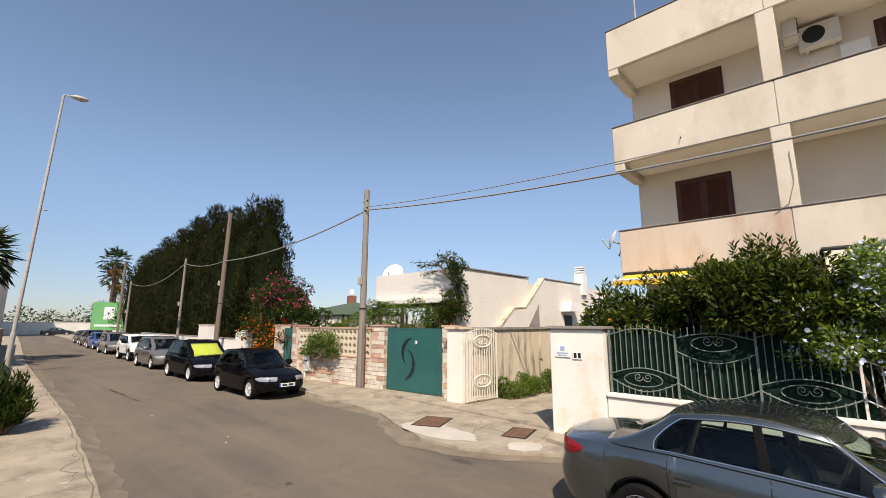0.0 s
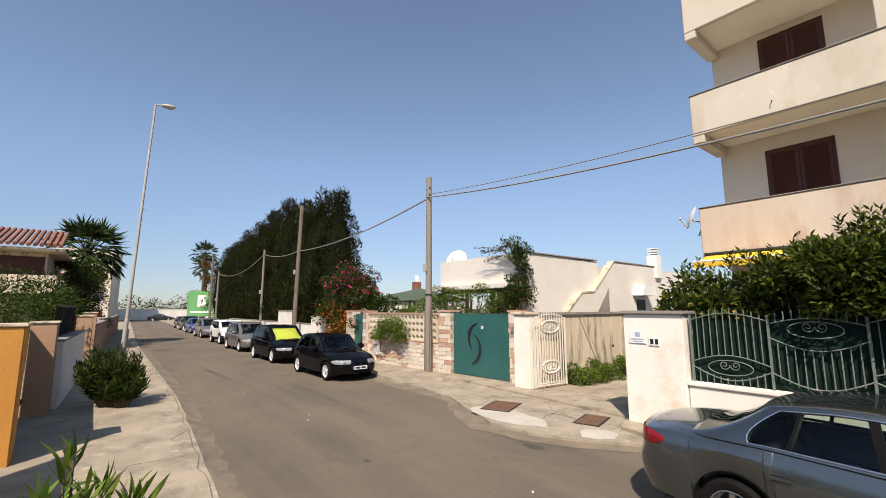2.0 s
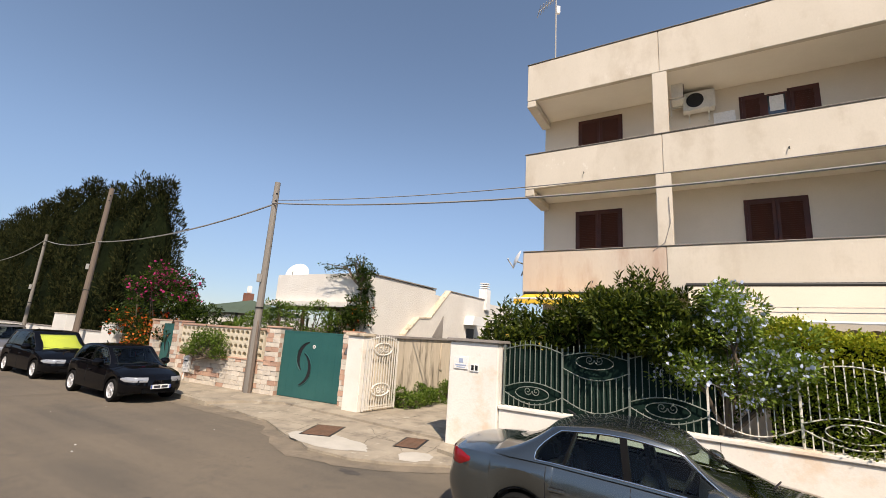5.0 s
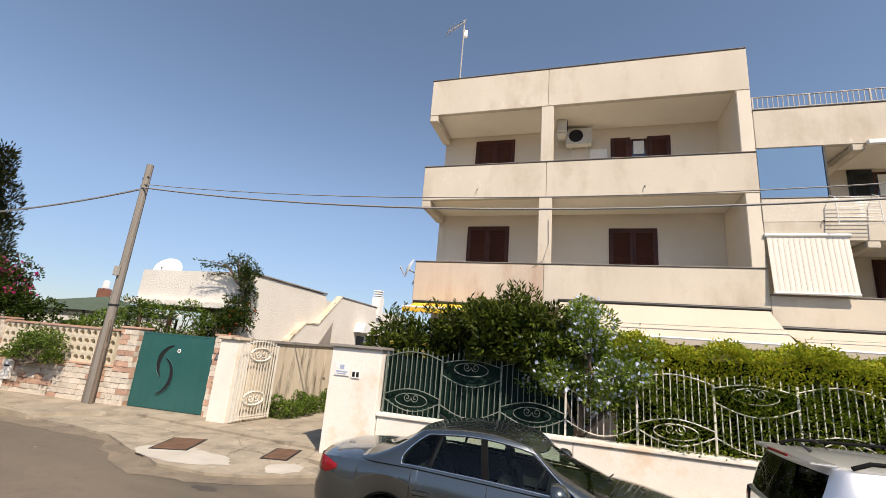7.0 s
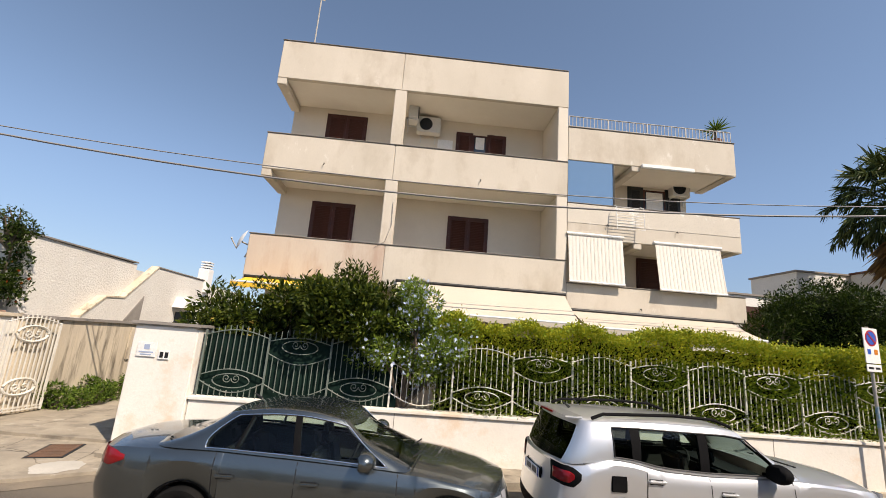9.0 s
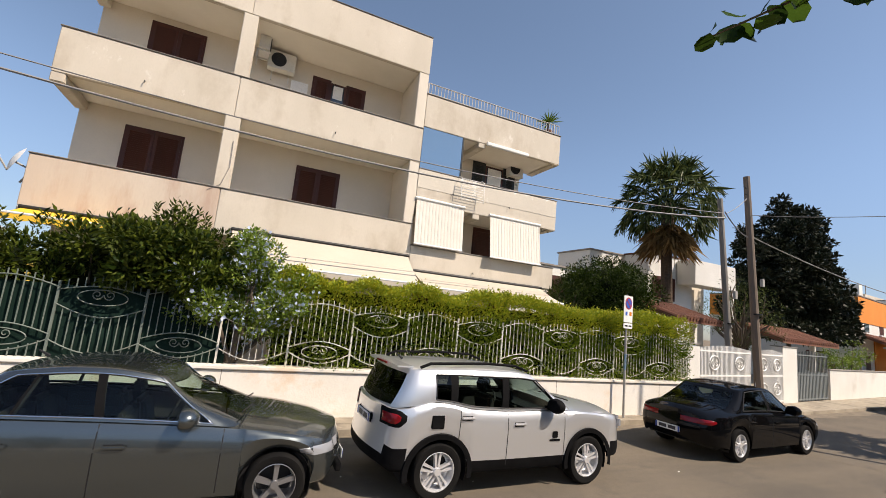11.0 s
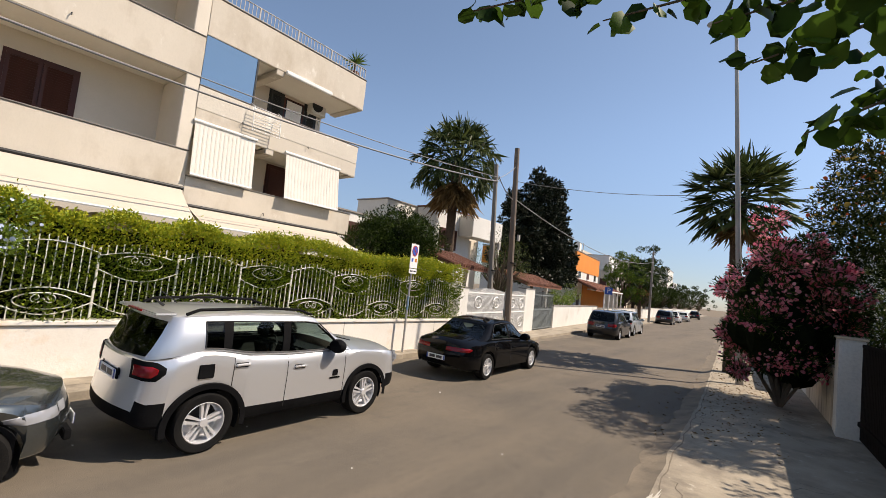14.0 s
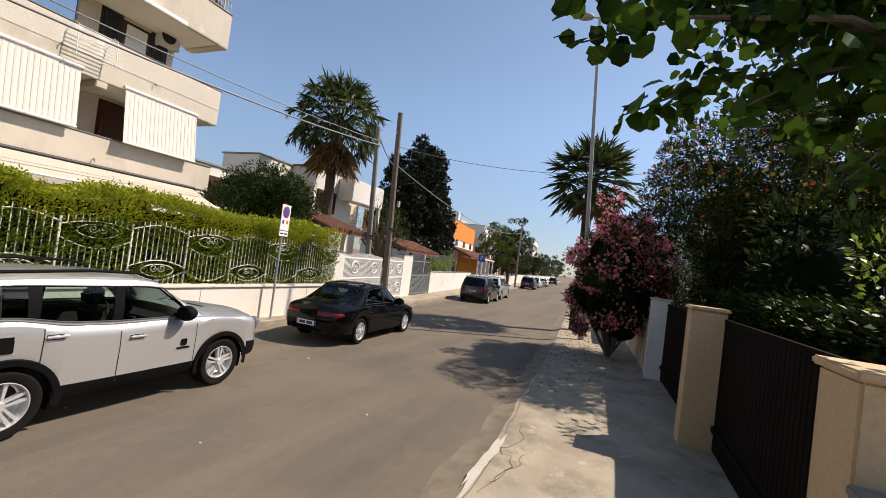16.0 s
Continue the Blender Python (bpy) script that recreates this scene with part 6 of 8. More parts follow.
for tip, n in (((-1.45, 3.35, 3.35), 60), ((-1.05, 2.9, 3.4), 60), ((-1.1, 2.35, 3.05), 75), ((-0.75, 2.2, 2.9), 70), ((-0.7, 1.75, 2.95), 80), ((-0.5, 1.35, 2.7), 80), ((-0.75, 1.7, 3.3), 90), ((-0.4, 1.0, 3.2), 90), ((-0.9, 2.5, 3.35), 70), ((0.0, 1.3, 3.1), 90), ((0.3, 0.9, 2.9), 90), ((-0.3, 1.6, 3.6), 90), ((-0.55, 2.0, 3.5), 80)):
    b = Vector((-0.1, 0.3, 3.0))
    t = Vector(tip)
    mid = b.lerp(t, 0.55) + Vector((0, 0, 0.28))
    line = [b, b.lerp(mid, 0.6), mid, mid.lerp(t, 0.6) + Vector((0, 0, 0.06)), t]
    part("branch", tb(line, 0.02, 5, [0.03, 0.02, 0.013, 0.008, 0.003]), M["bark"], over)
    for _ in range(n):
        u = rng.uniform(0.35, 1.0)
        k = min(3, int(u * 4))
        q = line[k].lerp(line[k + 1], u * 4 - k)
        e = rng.uniform(0, 2 * math.pi)
        ps.append(np.array(q) + rng.normal(0, 0.1, 3) * (1.25 - u))
        ds.append((math.cos(e), math.sin(e), rng.uniform(-1.3, 0.1)))
tagged(leaf_cloud("foliage", np.array(ps), np.array(ds), 0.078, 0.95, M["leaf_round"], over, "round"), kind="stuff")

# more leaves overhead, litter under the oleander, shrubs farther along the near side
ps, ds = [], []
for _ in range(1400):
    q = np.array((rng.uniform(-0.7, 1.5), rng.uniform(0.0, 1.9), rng.uniform(2.9, 4.3)))
    if q[2] < 2.98 + 0.2 * q[1] + 0.12 * abs(q[0]) + 0.12 * noise.noise(q * 2.2):
        continue
    e = rng.uniform(0, 2 * math.pi)
    ps.append(q)
    ds.append((math.cos(e), math.sin(e), rng.uniform(-1.3, 0.1)))
tagged(leaf_cloud("foliage", np.array(ps), np.array(ds), 0.078, 0.95, M["leaf_round"], over, "round"), kind="stuff")
n = 900
q = np.stack([rng.uniform(9, 20, n), 0.9 + rng.normal(0, 0.6, n), np.full(n, 0.108)], 1)
q[:, 2] = np.where(q[:, 1] > np.interp(q[:, 0], [p[0] for p in NEAR_KERB], [p[1] for p in NEAR_KERB]) - 0.08, 0.008, 0.108)
a = rng.uniform(0, 2 * math.pi, n)
litter = thing("leaf_litter", pose(0, 0, 0), "dry fallen leaves and petals along the kerb", "leaves", kind="stuff")
tagged(leaf_cloud("fallen_leaf", q, np.stack([np.cos(a), np.sin(a), np.full(n, 0.05)], 1), 0.06, 0.35, M["palm_dry"], litter), kind="stuff")
for x, y, w, h, mat in ((18.5, -0.9, 1.6, 2.4, "leaf_dark"), (23, -0.4, 2.2, 3.0, "leaf_dark"), (29, 0.2, 2.5, 3.4, "leaf_mid"), (36, 1.0, 2.8, 3.6, "leaf_dark"), (46, 2.2, 3.2, 4.2, "leaf_dark"), (60, 3.8, 3.5, 4.6, "leaf_mid"), (80, 5.8, 4, 5, "leaf_dark"), (105, 7.5, 5, 6, "leaf_dark")):
    c = blob_centres(26, (-w, w, -1.0, 0.8, 0.5, h))
    bush("roadside_shrub", (x, y - 1.2, 0.1), "dark roadside shrub over the near garden wall", c, rng.uniform(0.5, 0.8, 26), 110, 0.15, 0.35, M[mat], group="shrubs along the near side")
for x, y, h in ((28, -4, 5.5), (40, -3, 6), (56, -1.5, 6.5)):
    crown_tree("roadside_tree", (x, y, 0.1), "green tree over the near garden wall", h, 2.2, (2.2, h), 40, 110, 0.16, 0.35, M["leaf_grey"])


# ---- cars ----
M["glass_car"] = glass_mat("glass_car", (0.62, 0.72, 0.67), 0.02)
M["glass_dark"] = glass_mat("glass_dark", (0.10, 0.11, 0.11), 0.02)
M["lens_clear"] = principled("lens_clear", (0.33, 0.34, 0.36), 0.12, 0.3)
M["rim"] = principled("rim", (0.74, 0.74, 0.75), 0.32, 0.55)
M["rim_dark"] = principled("rim_dark", (0.30, 0.30, 0.31), 0.3, 0.7)
M["chrome"] = principled("chrome", (0.7, 0.7, 0.7), 0.15, 1.0)
M["plastic"] = surface("plastic", (0.005, 0.005, 0.0055), (0.008, 0.008, 0.0085), 0.7, 4, 50, 0.1, spec=0.06)
M["seat"] = principled("seat", (0.022, 0.021, 0.02), 0.85)
M["lens_red"] = principled("lens_red", (0.22, 0.006, 0.009), 0.15)
M["lens_white"] = principled("lens_white", (0.62, 0.64, 0.66), 0.12, 0.4)
M["plate"] = principled("plate", (0.75, 0.75, 0.74), 0.4)
M["plate_ink"] = principled("plate_ink", (0.03, 0.03, 0.04), 0.5)
M["plate_blue"] = principled("plate_blue", (0.02, 0.06, 0.3), 0.5)
M["screen_foil"] = principled("screen_foil", (0.95, 0.86, 0.16), 0.4, 0.1)


def smoothed(xs, zs, s):
    """Heights along the car from a polyline, with its corners rounded over about s metres."""
    grid = np.linspace(xs[0] - 0.5, xs[-1] + 0.5, 1200)
    z = np.interp(grid, xs, zs)
    k = max(1, int(s / (grid[1] - grid[0])))
    ker = np.hanning(2 * k + 3)
    z = np.convolve(np.pad(z, k + 1, mode="edge"), ker / ker.sum(), "valid")
    return lambda x: float(np.interp(x, grid, z))


def wheel_meshes(r, width, spokes, style, rim_mat="rim"):
    """Tyre and rim about the y axis, the outer side towards -y."""
    t, n = bmesh.new(), 40
    prof = [(r * 0.68, -0.5), (r * 0.74, -0.56), (r * 0.93, -0.56), (r * 0.985, -0.46), (r, -0.3), (r, 0.3), (r * 0.985, 0.46), (r * 0.93, 0.56), (r * 0.7, 0.5)]
    rings = [[t.verts.new((q * math.cos(a), w * width, q * math.sin(a))) for q, w in prof] for a in (2 * math.pi * i / n for i in range(n))]
    for i in range(n):
        a, b = rings[i], rings[(i + 1) % n]
        for j in range(len(prof) - 1):
            t.faces.new((a[j], a[j + 1], b[j + 1], b[j]))
    bmesh.ops.recalc_face_normals(t, faces=t.faces)
    tyre = bpy.data.meshes.new("tyre")
    t.to_mesh(tyre)
    t.free()
    d = bmesh.new()
    prof = [(r * 0.70, -0.50), (r * 0.665, -0.52), (r * 0.64, -0.42), (r * 0.62, 0.1), (r * 0.5, 0.3), (0.02, 0.3)]
    rings = [[d.verts.new((q * math.cos(a), w * width, q * math.sin(a))) for q, w in prof] for a in (2 * math.pi * i / n for i in range(n))]
    for i in range(n):
        a, b = rings[i], rings[(i + 1) % n]
        for j in range(len(prof) - 1):
            d.faces.new((a[j], a[j + 1], b[j + 1], b[j]))
    for k in range(spokes):
        a = 2 * math.pi * k / spokes + 0.3
        pairs = ((-0.29, -0.09), (0.09, 0.29)) if style == "double" else ((-0.24, 0.24),)
        for lo, hi in pairs:
            q0, q1, w0, w1 = r * 0.12, r * 0.66, -0.42, -0.40
            pts = []
            for q, s in ((q0, 1.5), (q1, 0.8 if style == "double" else 0.55)):
                for e in (lo, hi):
                    b = a + e * s * (1.0 if q > q0 else 1.6)
                    pts.append((q * math.cos(b), q * math.sin(b)))
            vs = [d.verts.new((x, w0 * width, z)) for x, z in pts]
            vb = [d.verts.new((x, (w0 + 0.25) * width, z)) for x, z in pts]
            d.faces.new((vs[0], vs[1], vs[3], vs[2]))
            for i, j in ((0, 2), (1, 3)):
                d.faces.new((vs[i], vs[j], vb[j], vb[i]))
    bmesh.ops.create_cone(d, cap_ends=True, segments=16, radius1=r * 0.16, radius2=r * 0.13, depth=0.05, matrix=pose(0, -0.42 * width, 0, 90))
    bmesh.ops.recalc_face_normals(d, faces=d.faces)
    rim = bpy.data.meshes.new("rim")
    d.to_mesh(rim)
    d.free()
    for me, mat in ((tyre, M["tyre"]), (rim, M[rim_mat])):
        me.materials.append(mat)
        me.shade_smooth()
        me.set_sharp_from_angle(angle=radians(35))
    return tyre, rim


def plate_on(parent, x, y, z, turn, tilt=0.0, name="number_plate"):
    p = part(name, bx(-0.26, 0.26, -0.006, 0.006, -0.055, 0.055, 0.004), M["plate"], parent, "white number plate with blue ends")
    p.matrix_local = pose(x, y, z, tilt, 0, turn)
    for a, b, mat in ((-0.26, -0.225, "plate_blue"), (0.225, 0.26, "plate_blue"), (-0.18, -0.02, "plate_ink"), (0.02, 0.18, "plate_ink")):
        h = 0.052 if mat == "plate_blue" else 0.032
        part("plate_bar", bx(a, b, -0.0085, -0.006, -h, h), M[mat], p)


def lines(pts, s=0.12):
    return smoothed([p[0] for p in pts], [p[1] for p in pts], s)


FRACS = (0, 0.05, 0.2, 0.38, 0.55, 0.70, 0.82, 0.92, 1.0)
SWELL = (0.90, 0.965, 0.986, 0.998, 1.0, 0.996, 0.984, 0.976, 0.945)


def make_car(name, m, label, s, group=""):
    """A car along x, front at +x: a lower body lofted along x, and a cabin lofted upwards, from a table s of its lines."""
    car = thing(name, m, label, "car", group)
    L, W = s["L"], s["W"]
    x0, x1 = -L / 2, L / 2
    fw = x1 - s["front"]
    rw = fw - s["base"]
    r, R = s["r"], s["r"] + s.get("gap", 0.055)
    belt, deck, roof = lines(s["belt"], 0.15), lines(s["deck"], 0.1), lines(s["roof"], 0.2)
    sill, swell = s.get("sill", 0.2), s.get("swell", SWELL)
    (rb, cowl), (rr, rf) = s["base_x"], s["roof_x"]
    nose_r, nose_f = lines(s.get("rear", [(0, 0), (2, 0)]), 0.05), lines(s.get("nose", [(0, 0), (2, 0)]), 0.05)
    bow = s.get("bow", (0.05, 0.10))
    (cr, flr), (cf, flf) = s.get("corner", ((0.42, 0.72), (0.7, 0.55)))

    def half(x):
        v = W / 2 * (1 - 0.03 * (x / (L / 2)) ** 2)
        for d, rx, fl in ((x - x0, cr, flr), (x1 - x, cf, flf)):
            if d < rx:
                v *= fl + (1 - fl) * math.sqrt(max(0.0, 1 - (1 - max(d, 0) / rx) ** 2))
        return v

    def low(x):
        ends = min(x - x0, x1 - x)
        z = sill + 0.06 * max(0.0, min(1.0, (0.7 - ends) / 0.3))
        if ends < 0.08:
            z += (0.08 - ends) * 0.8
        for w in (rw, fw):
            if abs(x - w) <= R + 1e-4:
                z = max(z, r + math.sqrt(max(0.0, R * R - (x - w) ** 2)))
        return z

    def warp(x, y, z):
        """Rounds the ends of the car in plan and in side view."""
        h = max(half(x), 0.1)
        t = 1 - min(1.0, abs(y) / h) ** 2
        a, b = max(0.0, 1 - (x - x0) / 0.75) ** 1.5, max(0.0, 1 - (x1 - x) / 0.75) ** 1.5
        return (x - a * (bow[0] * t + nose_r(z)) + b * (bow[1] * t + nose_f(z)), y, z)

    xs = set(np.round(np.linspace(x0, x1, 42), 4))
    for d in (0.0, 0.008, 0.025, 0.05, 0.085, 0.13, 0.18, 0.25, 0.34):
        xs |= {x0 + d, x1 - d}
    for w in (rw, fw):
        xs |= {round(w + R * c, 4) for c in np.cos(np.linspace(0, math.pi, 15))} | {w - R - 0.004, w + R + 0.004}
    xs |= set(s["seams"]) | set(s.get("cuts", ()))
    xs = sorted(xs)
    xs = [x for i, x in enumerate(xs) if i == 0 or x - xs[i - 1] > 0.003]
    cross = (1.0, 0.93, 0.78, 0.5, 0.25, 0.0)

    def flank(x, j):
        zl, zs = low(x), max(belt(x), low(x) + 0.05)
        crease = 0.004 if j == 6 else 0.0
        return half(x) * (swell[j] - crease), zl + (zs - zl) * FRACS[j]

    def over(x, c):
        y0, z0 = flank(x, 8)
        z1 = max(deck(x), z0 + 0.005)
        return y0 * c, z0 + (z1 - z0) * (1 - c**2.6)

    parts = {}
    single = ("windscreen", "rear_window", "bonnet", "boot_lid", "roof", "front_bumper", "rear_bumper", "nose_panel", "tail_panel")

    def put(k, side, q):
        k = (k, 0 if k in single else side)
        q = [Vector(p) for p in q]
        n = (q[2] - q[0]).cross(q[3] - q[1])
        mid = sum(q, Vector()) / 4
        if n.dot(mid - Vector((mid.x * 0.7, 0, 0.62))) < 0:
            q.reverse()
        parts.setdefault(k, []).append([tuple(p) for p in q])

    hd, tl = s["head"], s["tail"]

    def body_key(x, z, eta):
        if z < s.get("clad_z", 0):
            return "cladding"
        if x > fw + R and z < s["bump_z"][1]:
            return "front_bumper"
        if x < rw - R and z < s["bump_z"][0]:
            return "rear_bumper"
        if eta > 0.99:
            for a, b, n in s["doors"]:
                if a < x < b:
                    return n
            return "front_wing" if x > 0 else "rear_quarter"
        return "nose_panel" if x > 0 else "tail_panel"

    for side in (1, -1):
        for i in range(len(xs) - 1):
            a, b = xs[i], xs[i + 1]
            for j in range(8):
                q = [(x, side * flank(x, k)[0], flank(x, k)[1]) for x, k in ((a, j), (b, j), (b, j + 1), (a, j + 1))]
                zm = sum(p[2] for p in q) / 4
                put(body_key((a + b) / 2, zm, 1.0), side, [warp(*p) for p in q])
            xm = (a + b) / 2
            if rb + 0.28 < xm < cowl - 0.3:
                q = [(a, side * flank(a, 8)[0], flank(a, 8)[1]), (b, side * flank(b, 8)[0], flank(b, 8)[1]), (b, side * over(b, 0.93)[0], flank(b, 8)[1] + 0.012), (a, side * over(a, 0.93)[0], flank(a, 8)[1] + 0.012)]
                put("waist_rail", side, q)
                continue
            for c0, c1 in zip(cross, cross[1:]):
                q = [(x, side * over(x, c)[0], over(x, c)[1]) for x, c in ((a, c0), (b, c0), (b, c1), (a, c1))]
                put("bonnet" if xm > 0 else "boot_lid", side, [warp(*p) for p in q])
        for x in (x0, x1):
            for c0, c1 in zip(cross, cross[1:]):
                for j in range(8):
                    def at(c, k):
                        y, zt = over(x, c)
                        zl = low(x)
                        return warp(x, side * half(x) * c * (swell[k] if c > 0.9 else 1), zl + (zt - zl) * FRACS[k])
                    q = [at(c0, j), at(c1, j), at(c1, j + 1), at(c0, j + 1)]
                    zm = sum(p[2] for p in q) / 4
                    put(body_key(x, zm, (c0 + c1) / 2 * 0.98), side, q)
    def lamp(name, end, spec, mat, side, lift=0.0):
        """A lamp laid on the corner of the body, from a tip on the flank round to the end face."""
        length, z0, z1, inner = spec
        if not length:
            return
        x_end, sg = (x1, -1) if end > 0 else (x0, 1)
        path = [(x_end + sg * length * (1 - u) ** 1.3, 1.0) for u in np.linspace(0, 1, 12)] + [(x_end, c) for c in np.linspace(0.97, inner, 5)]
        bm = bmesh.new()
        prev = None
        for i, (x, c) in enumerate(path):
            rows = [flank(x, j) for j in range(9)]
            grow = min(1.0, 0.25 + i / 5)
            zc = (z0 + z1) / 2 + (1 - grow) * 0.02
            cur = []
            for v in (-1, -0.8, 0, 0.8, 1):
                z = zc + v * grow * (z1 - z0) / 2
                y = float(np.interp(z, [q[1] for q in rows], [q[0] for q in rows])) * c
                out = 0.007 + lift if abs(v) < 0.9 and 0 < i < len(path) - 1 else -0.004
                px, py, pz = warp(x, y + (out if c == 1.0 else 0), z)
                cur.append(bm.verts.new((px - sg * (out if c < 1 or x == x_end else 0.3 * out), side * py, pz)))
            if prev:
                for j in range(4):
                    f = (prev[j], prev[j + 1], cur[j + 1], cur[j])
                    bm.faces.new(f if side * sg > 0 else f[::-1])
            prev = cur
        part(name, bm, mat, car, "", 50)

    for side in (1, -1):
        lamp("headlight", 1, hd, M["lens_clear"], side)
        if s.get("tail_frame"):
            lamp("tail_surround", -1, s["tail_frame"], M["plastic"], side)
        lamp("tail_light", -1, tl, M["lens_red"], side, 0.006 if s.get("tail_frame") else 0.0)
    # cabin
    gt = s.get("glass_top", 0.9)
    levels = (0.0, 0.07, 0.16, 0.3, 0.46, 0.62, 0.76, gt - 0.05, gt, 1.0)
    top_row = len(levels) - 1
    bulge = [0.024 * math.sin(math.pi * g) for g in levels]
    wt = s["tumble"] * W / 2
    panes = s["panes"]
    ca, cb = s.get("cabin_corner", ((0.30, 0.08), (0.14, 0.06)))
    ring_cols = [("r", e) for e in (0.0, 0.3, 0.6, s.get("rear_glass", 0.86))] + [("rc", a) for a in (0.0, 0.3, 0.6, 1.0)]
    fill = 5
    for p in panes:
        ca0, ca1 = p[5] if len(p) > 5 else (0.0, 0.0)
        ring_cols += [("s", (p[0] + (p[1] - p[0]) * u, p[2] + (p[3] - p[2]) * u, ca0 + (ca1 - ca0) * u)) for u in np.linspace(0, 1, fill)]
    ring_cols += [("fc", a) for a in (0.0, 0.35, 0.7, 1.0)] + [("f", e) for e in (0.84, 0.5, 0.25, 0.0)]

    def level_point(col, g, j, shrink=1.0):
        xr, xf = rb + (rr - rb) * g, cowl + (rf - cowl) * g
        k, v = col
        lr, lf = ca[0] + (ca[1] - ca[0]) * g, cb[0] + (cb[1] - cb[0]) * g
        er, ef = s.get("rear_glass", 0.86), 0.84
        if k == "s":
            x, eta = v[0] + (v[1] - v[0]) * g + v[2] * 4 * g * (1 - g), 1.0
        elif k == "r":
            x, eta = xr + 0.10 * v * v, v
        elif k == "f":
            x, eta = xf - 0.14 * v * v, v
        elif k == "rc":
            t = v * math.pi / 2
            x, eta = xr + 0.10 * er**2 + (lr) * (1 - math.cos(t)), er + (1 - er) * math.sin(t)
        else:
            t = (1 - v) * math.pi / 2
            x, eta = xf - 0.14 * ef**2 - lf * (1 - math.cos(t)), ef + (1 - ef) * math.sin(t)
        w = (half(x) * 0.925) * (1 - g) + wt * g * (1 - 0.05 * (x / rf if x > 0 else x / rr) ** 2) + bulge[j]
        zb = (belt(x) + 0.012) if eta > 0.97 else max(belt(x), deck(x) - 0.01 if (x > cowl - 0.6 or x < rb + 0.5) else 0) * (1 - min(1, (eta / 0.97)) ** 3) + (belt(x) + 0.012) * min(1, (eta / 0.97)) ** 3
        z = zb + (roof(x) - zb) * g + 0.03 * g * (1 - eta**2)
        return (x, eta * w, z)

    cabin = [[level_point(c, g, j) for c in ring_cols] for j, g in enumerate(levels)]
    mid = Vector(((rr + rf) / 2, 0, 0))
    crown = s.get("crown", 0.045)
    for sh, up in ((0.985, 0.25), (0.94, 0.55), (0.8, 0.8), (0.5, 0.96), (0.0, 1.0)):
        top = []
        for (x, y, z), c in zip(cabin[top_row], ring_cols):
            xx = mid.x + (x - mid.x) * sh
            e = 1 - (y / wt) ** 2
            top.append((xx, y * sh, roof(xx) + 0.03 * e * sh + crown * up * (1 - 0.75 * abs(xx - mid.x) ** 2 / ((rf - rr) / 2) ** 2)))
        cabin.append(top)
    n_panes = len(panes)
    for side in (1, -1):
        for j in range(len(cabin) - 1):
            for i in range(len(ring_cols) - 1):
                ka, kb = ring_cols[i][0], ring_cols[i + 1][0]
                if j >= top_row:
                    k = "roof"
                elif ka == "r" and kb == "r":
                    k = "rear_window" if 1 <= j < top_row - 1 else ("boot_lid" if j == 0 else "roof")
                elif ka == "f" and kb == "f":
                    k = "windscreen" if j < top_row - 1 else "roof"
                elif ka == "s" and kb == "s":
                    p = (i - 8) // fill
                    k = (panes[p][4] if (i - 8) % fill < fill - 1 else "window_pillar") if 1 <= j < top_row - 1 else ("waist_rail" if j == 0 else "roof")
                else:
                    k = "roof"
                q = [(x, side * y, z) for x, y, z in (cabin[j][i], cabin[j][i + 1], cabin[j + 1][i + 1], cabin[j + 1][i])]
                put(k, side * (2 + i) if k == "window_pillar" else side, q)
    paint = s["paint"]
    glassy = {"windscreen", "rear_window", "front_window", "rear_side_window", "quarter_window"}
    dark_glass = s.get("dark_glass", ("rear_window",))
    for (k, side), quads in parts.items():
        verts, index, faces = [], {}, []
        for q in quads:
            f = []
            for p in q:
                t = tuple(round(v, 3) for v in p)
                if t not in index:
                    index[t] = len(verts)
                    verts.append(p)
                if index[t] not in f:
                    f.append(index[t])
            if len(f) > 2:
                faces.append(f)
        me = bpy.data.meshes.new(k)
        me.from_pydata(verts, [], faces)
        if k in glassy:
            mat = M["glass_dark"] if k in dark_glass else M["glass_car"]
        else:
            mat = {"headlight": M["lens_clear"], "tail_light": M["lens_red"], "window_pillar": M["plastic"], "waist_rail": M["plastic"] if s.get("black_waist") else paint, "cladding": M["plastic"]}.get(k, paint)
        if k in s.get("black_parts", ()):
            mat = M["plastic"]
        if k == "windscreen" and s.get("foil"):
            foil = me.copy()
            foil.transform(pose(-0.04, 0, -0.03))
            link("sun_shade", foil, M["screen_foil"], car, "yellow reflecting sun shade behind the windscreen", 40)
        link(k, me, mat, car, "", 34)
    # dark lining inside doors, pillars and roof
    verts, faces = [], []
    for (k, side), quads in parts.items():
        if k in ("roof", "window_pillar", "waist_rail", "front_door", "rear_door", "rear_quarter"):
            for q in quads:
                if all(rb - 0.1 < p[0] < cowl and p[2] > 0.55 for p in q):
                    n = len(verts)
                    verts += [(p[0] * 0.985, p[1] * 0.965, p[2] - 0.02) for p in q]
                    faces.append((n + 3, n + 2, n + 1, n))
    me = bpy.data.meshes.new("cabin_lining")
    me.from_pydata(verts, [], faces)
    tagged(link("cabin_lining", me, M["seat"], car), kind="stuff")
    # cabin tub, seats, wheel wells
    zb = belt(0) - 0.12
    part("cabin_floor", bx(x0 + 0.3, x1 - 0.3, -W * 0.40, W * 0.40, sill + 0.03, min(zb, r * 2 - 0.04)), M["black"], car)
    part("dashboard", bx(cowl - 0.75, cowl - 0.3, -W * 0.4, W * 0.4, zb - 0.3, zb + 0.09, 0.04), M["black"], car)
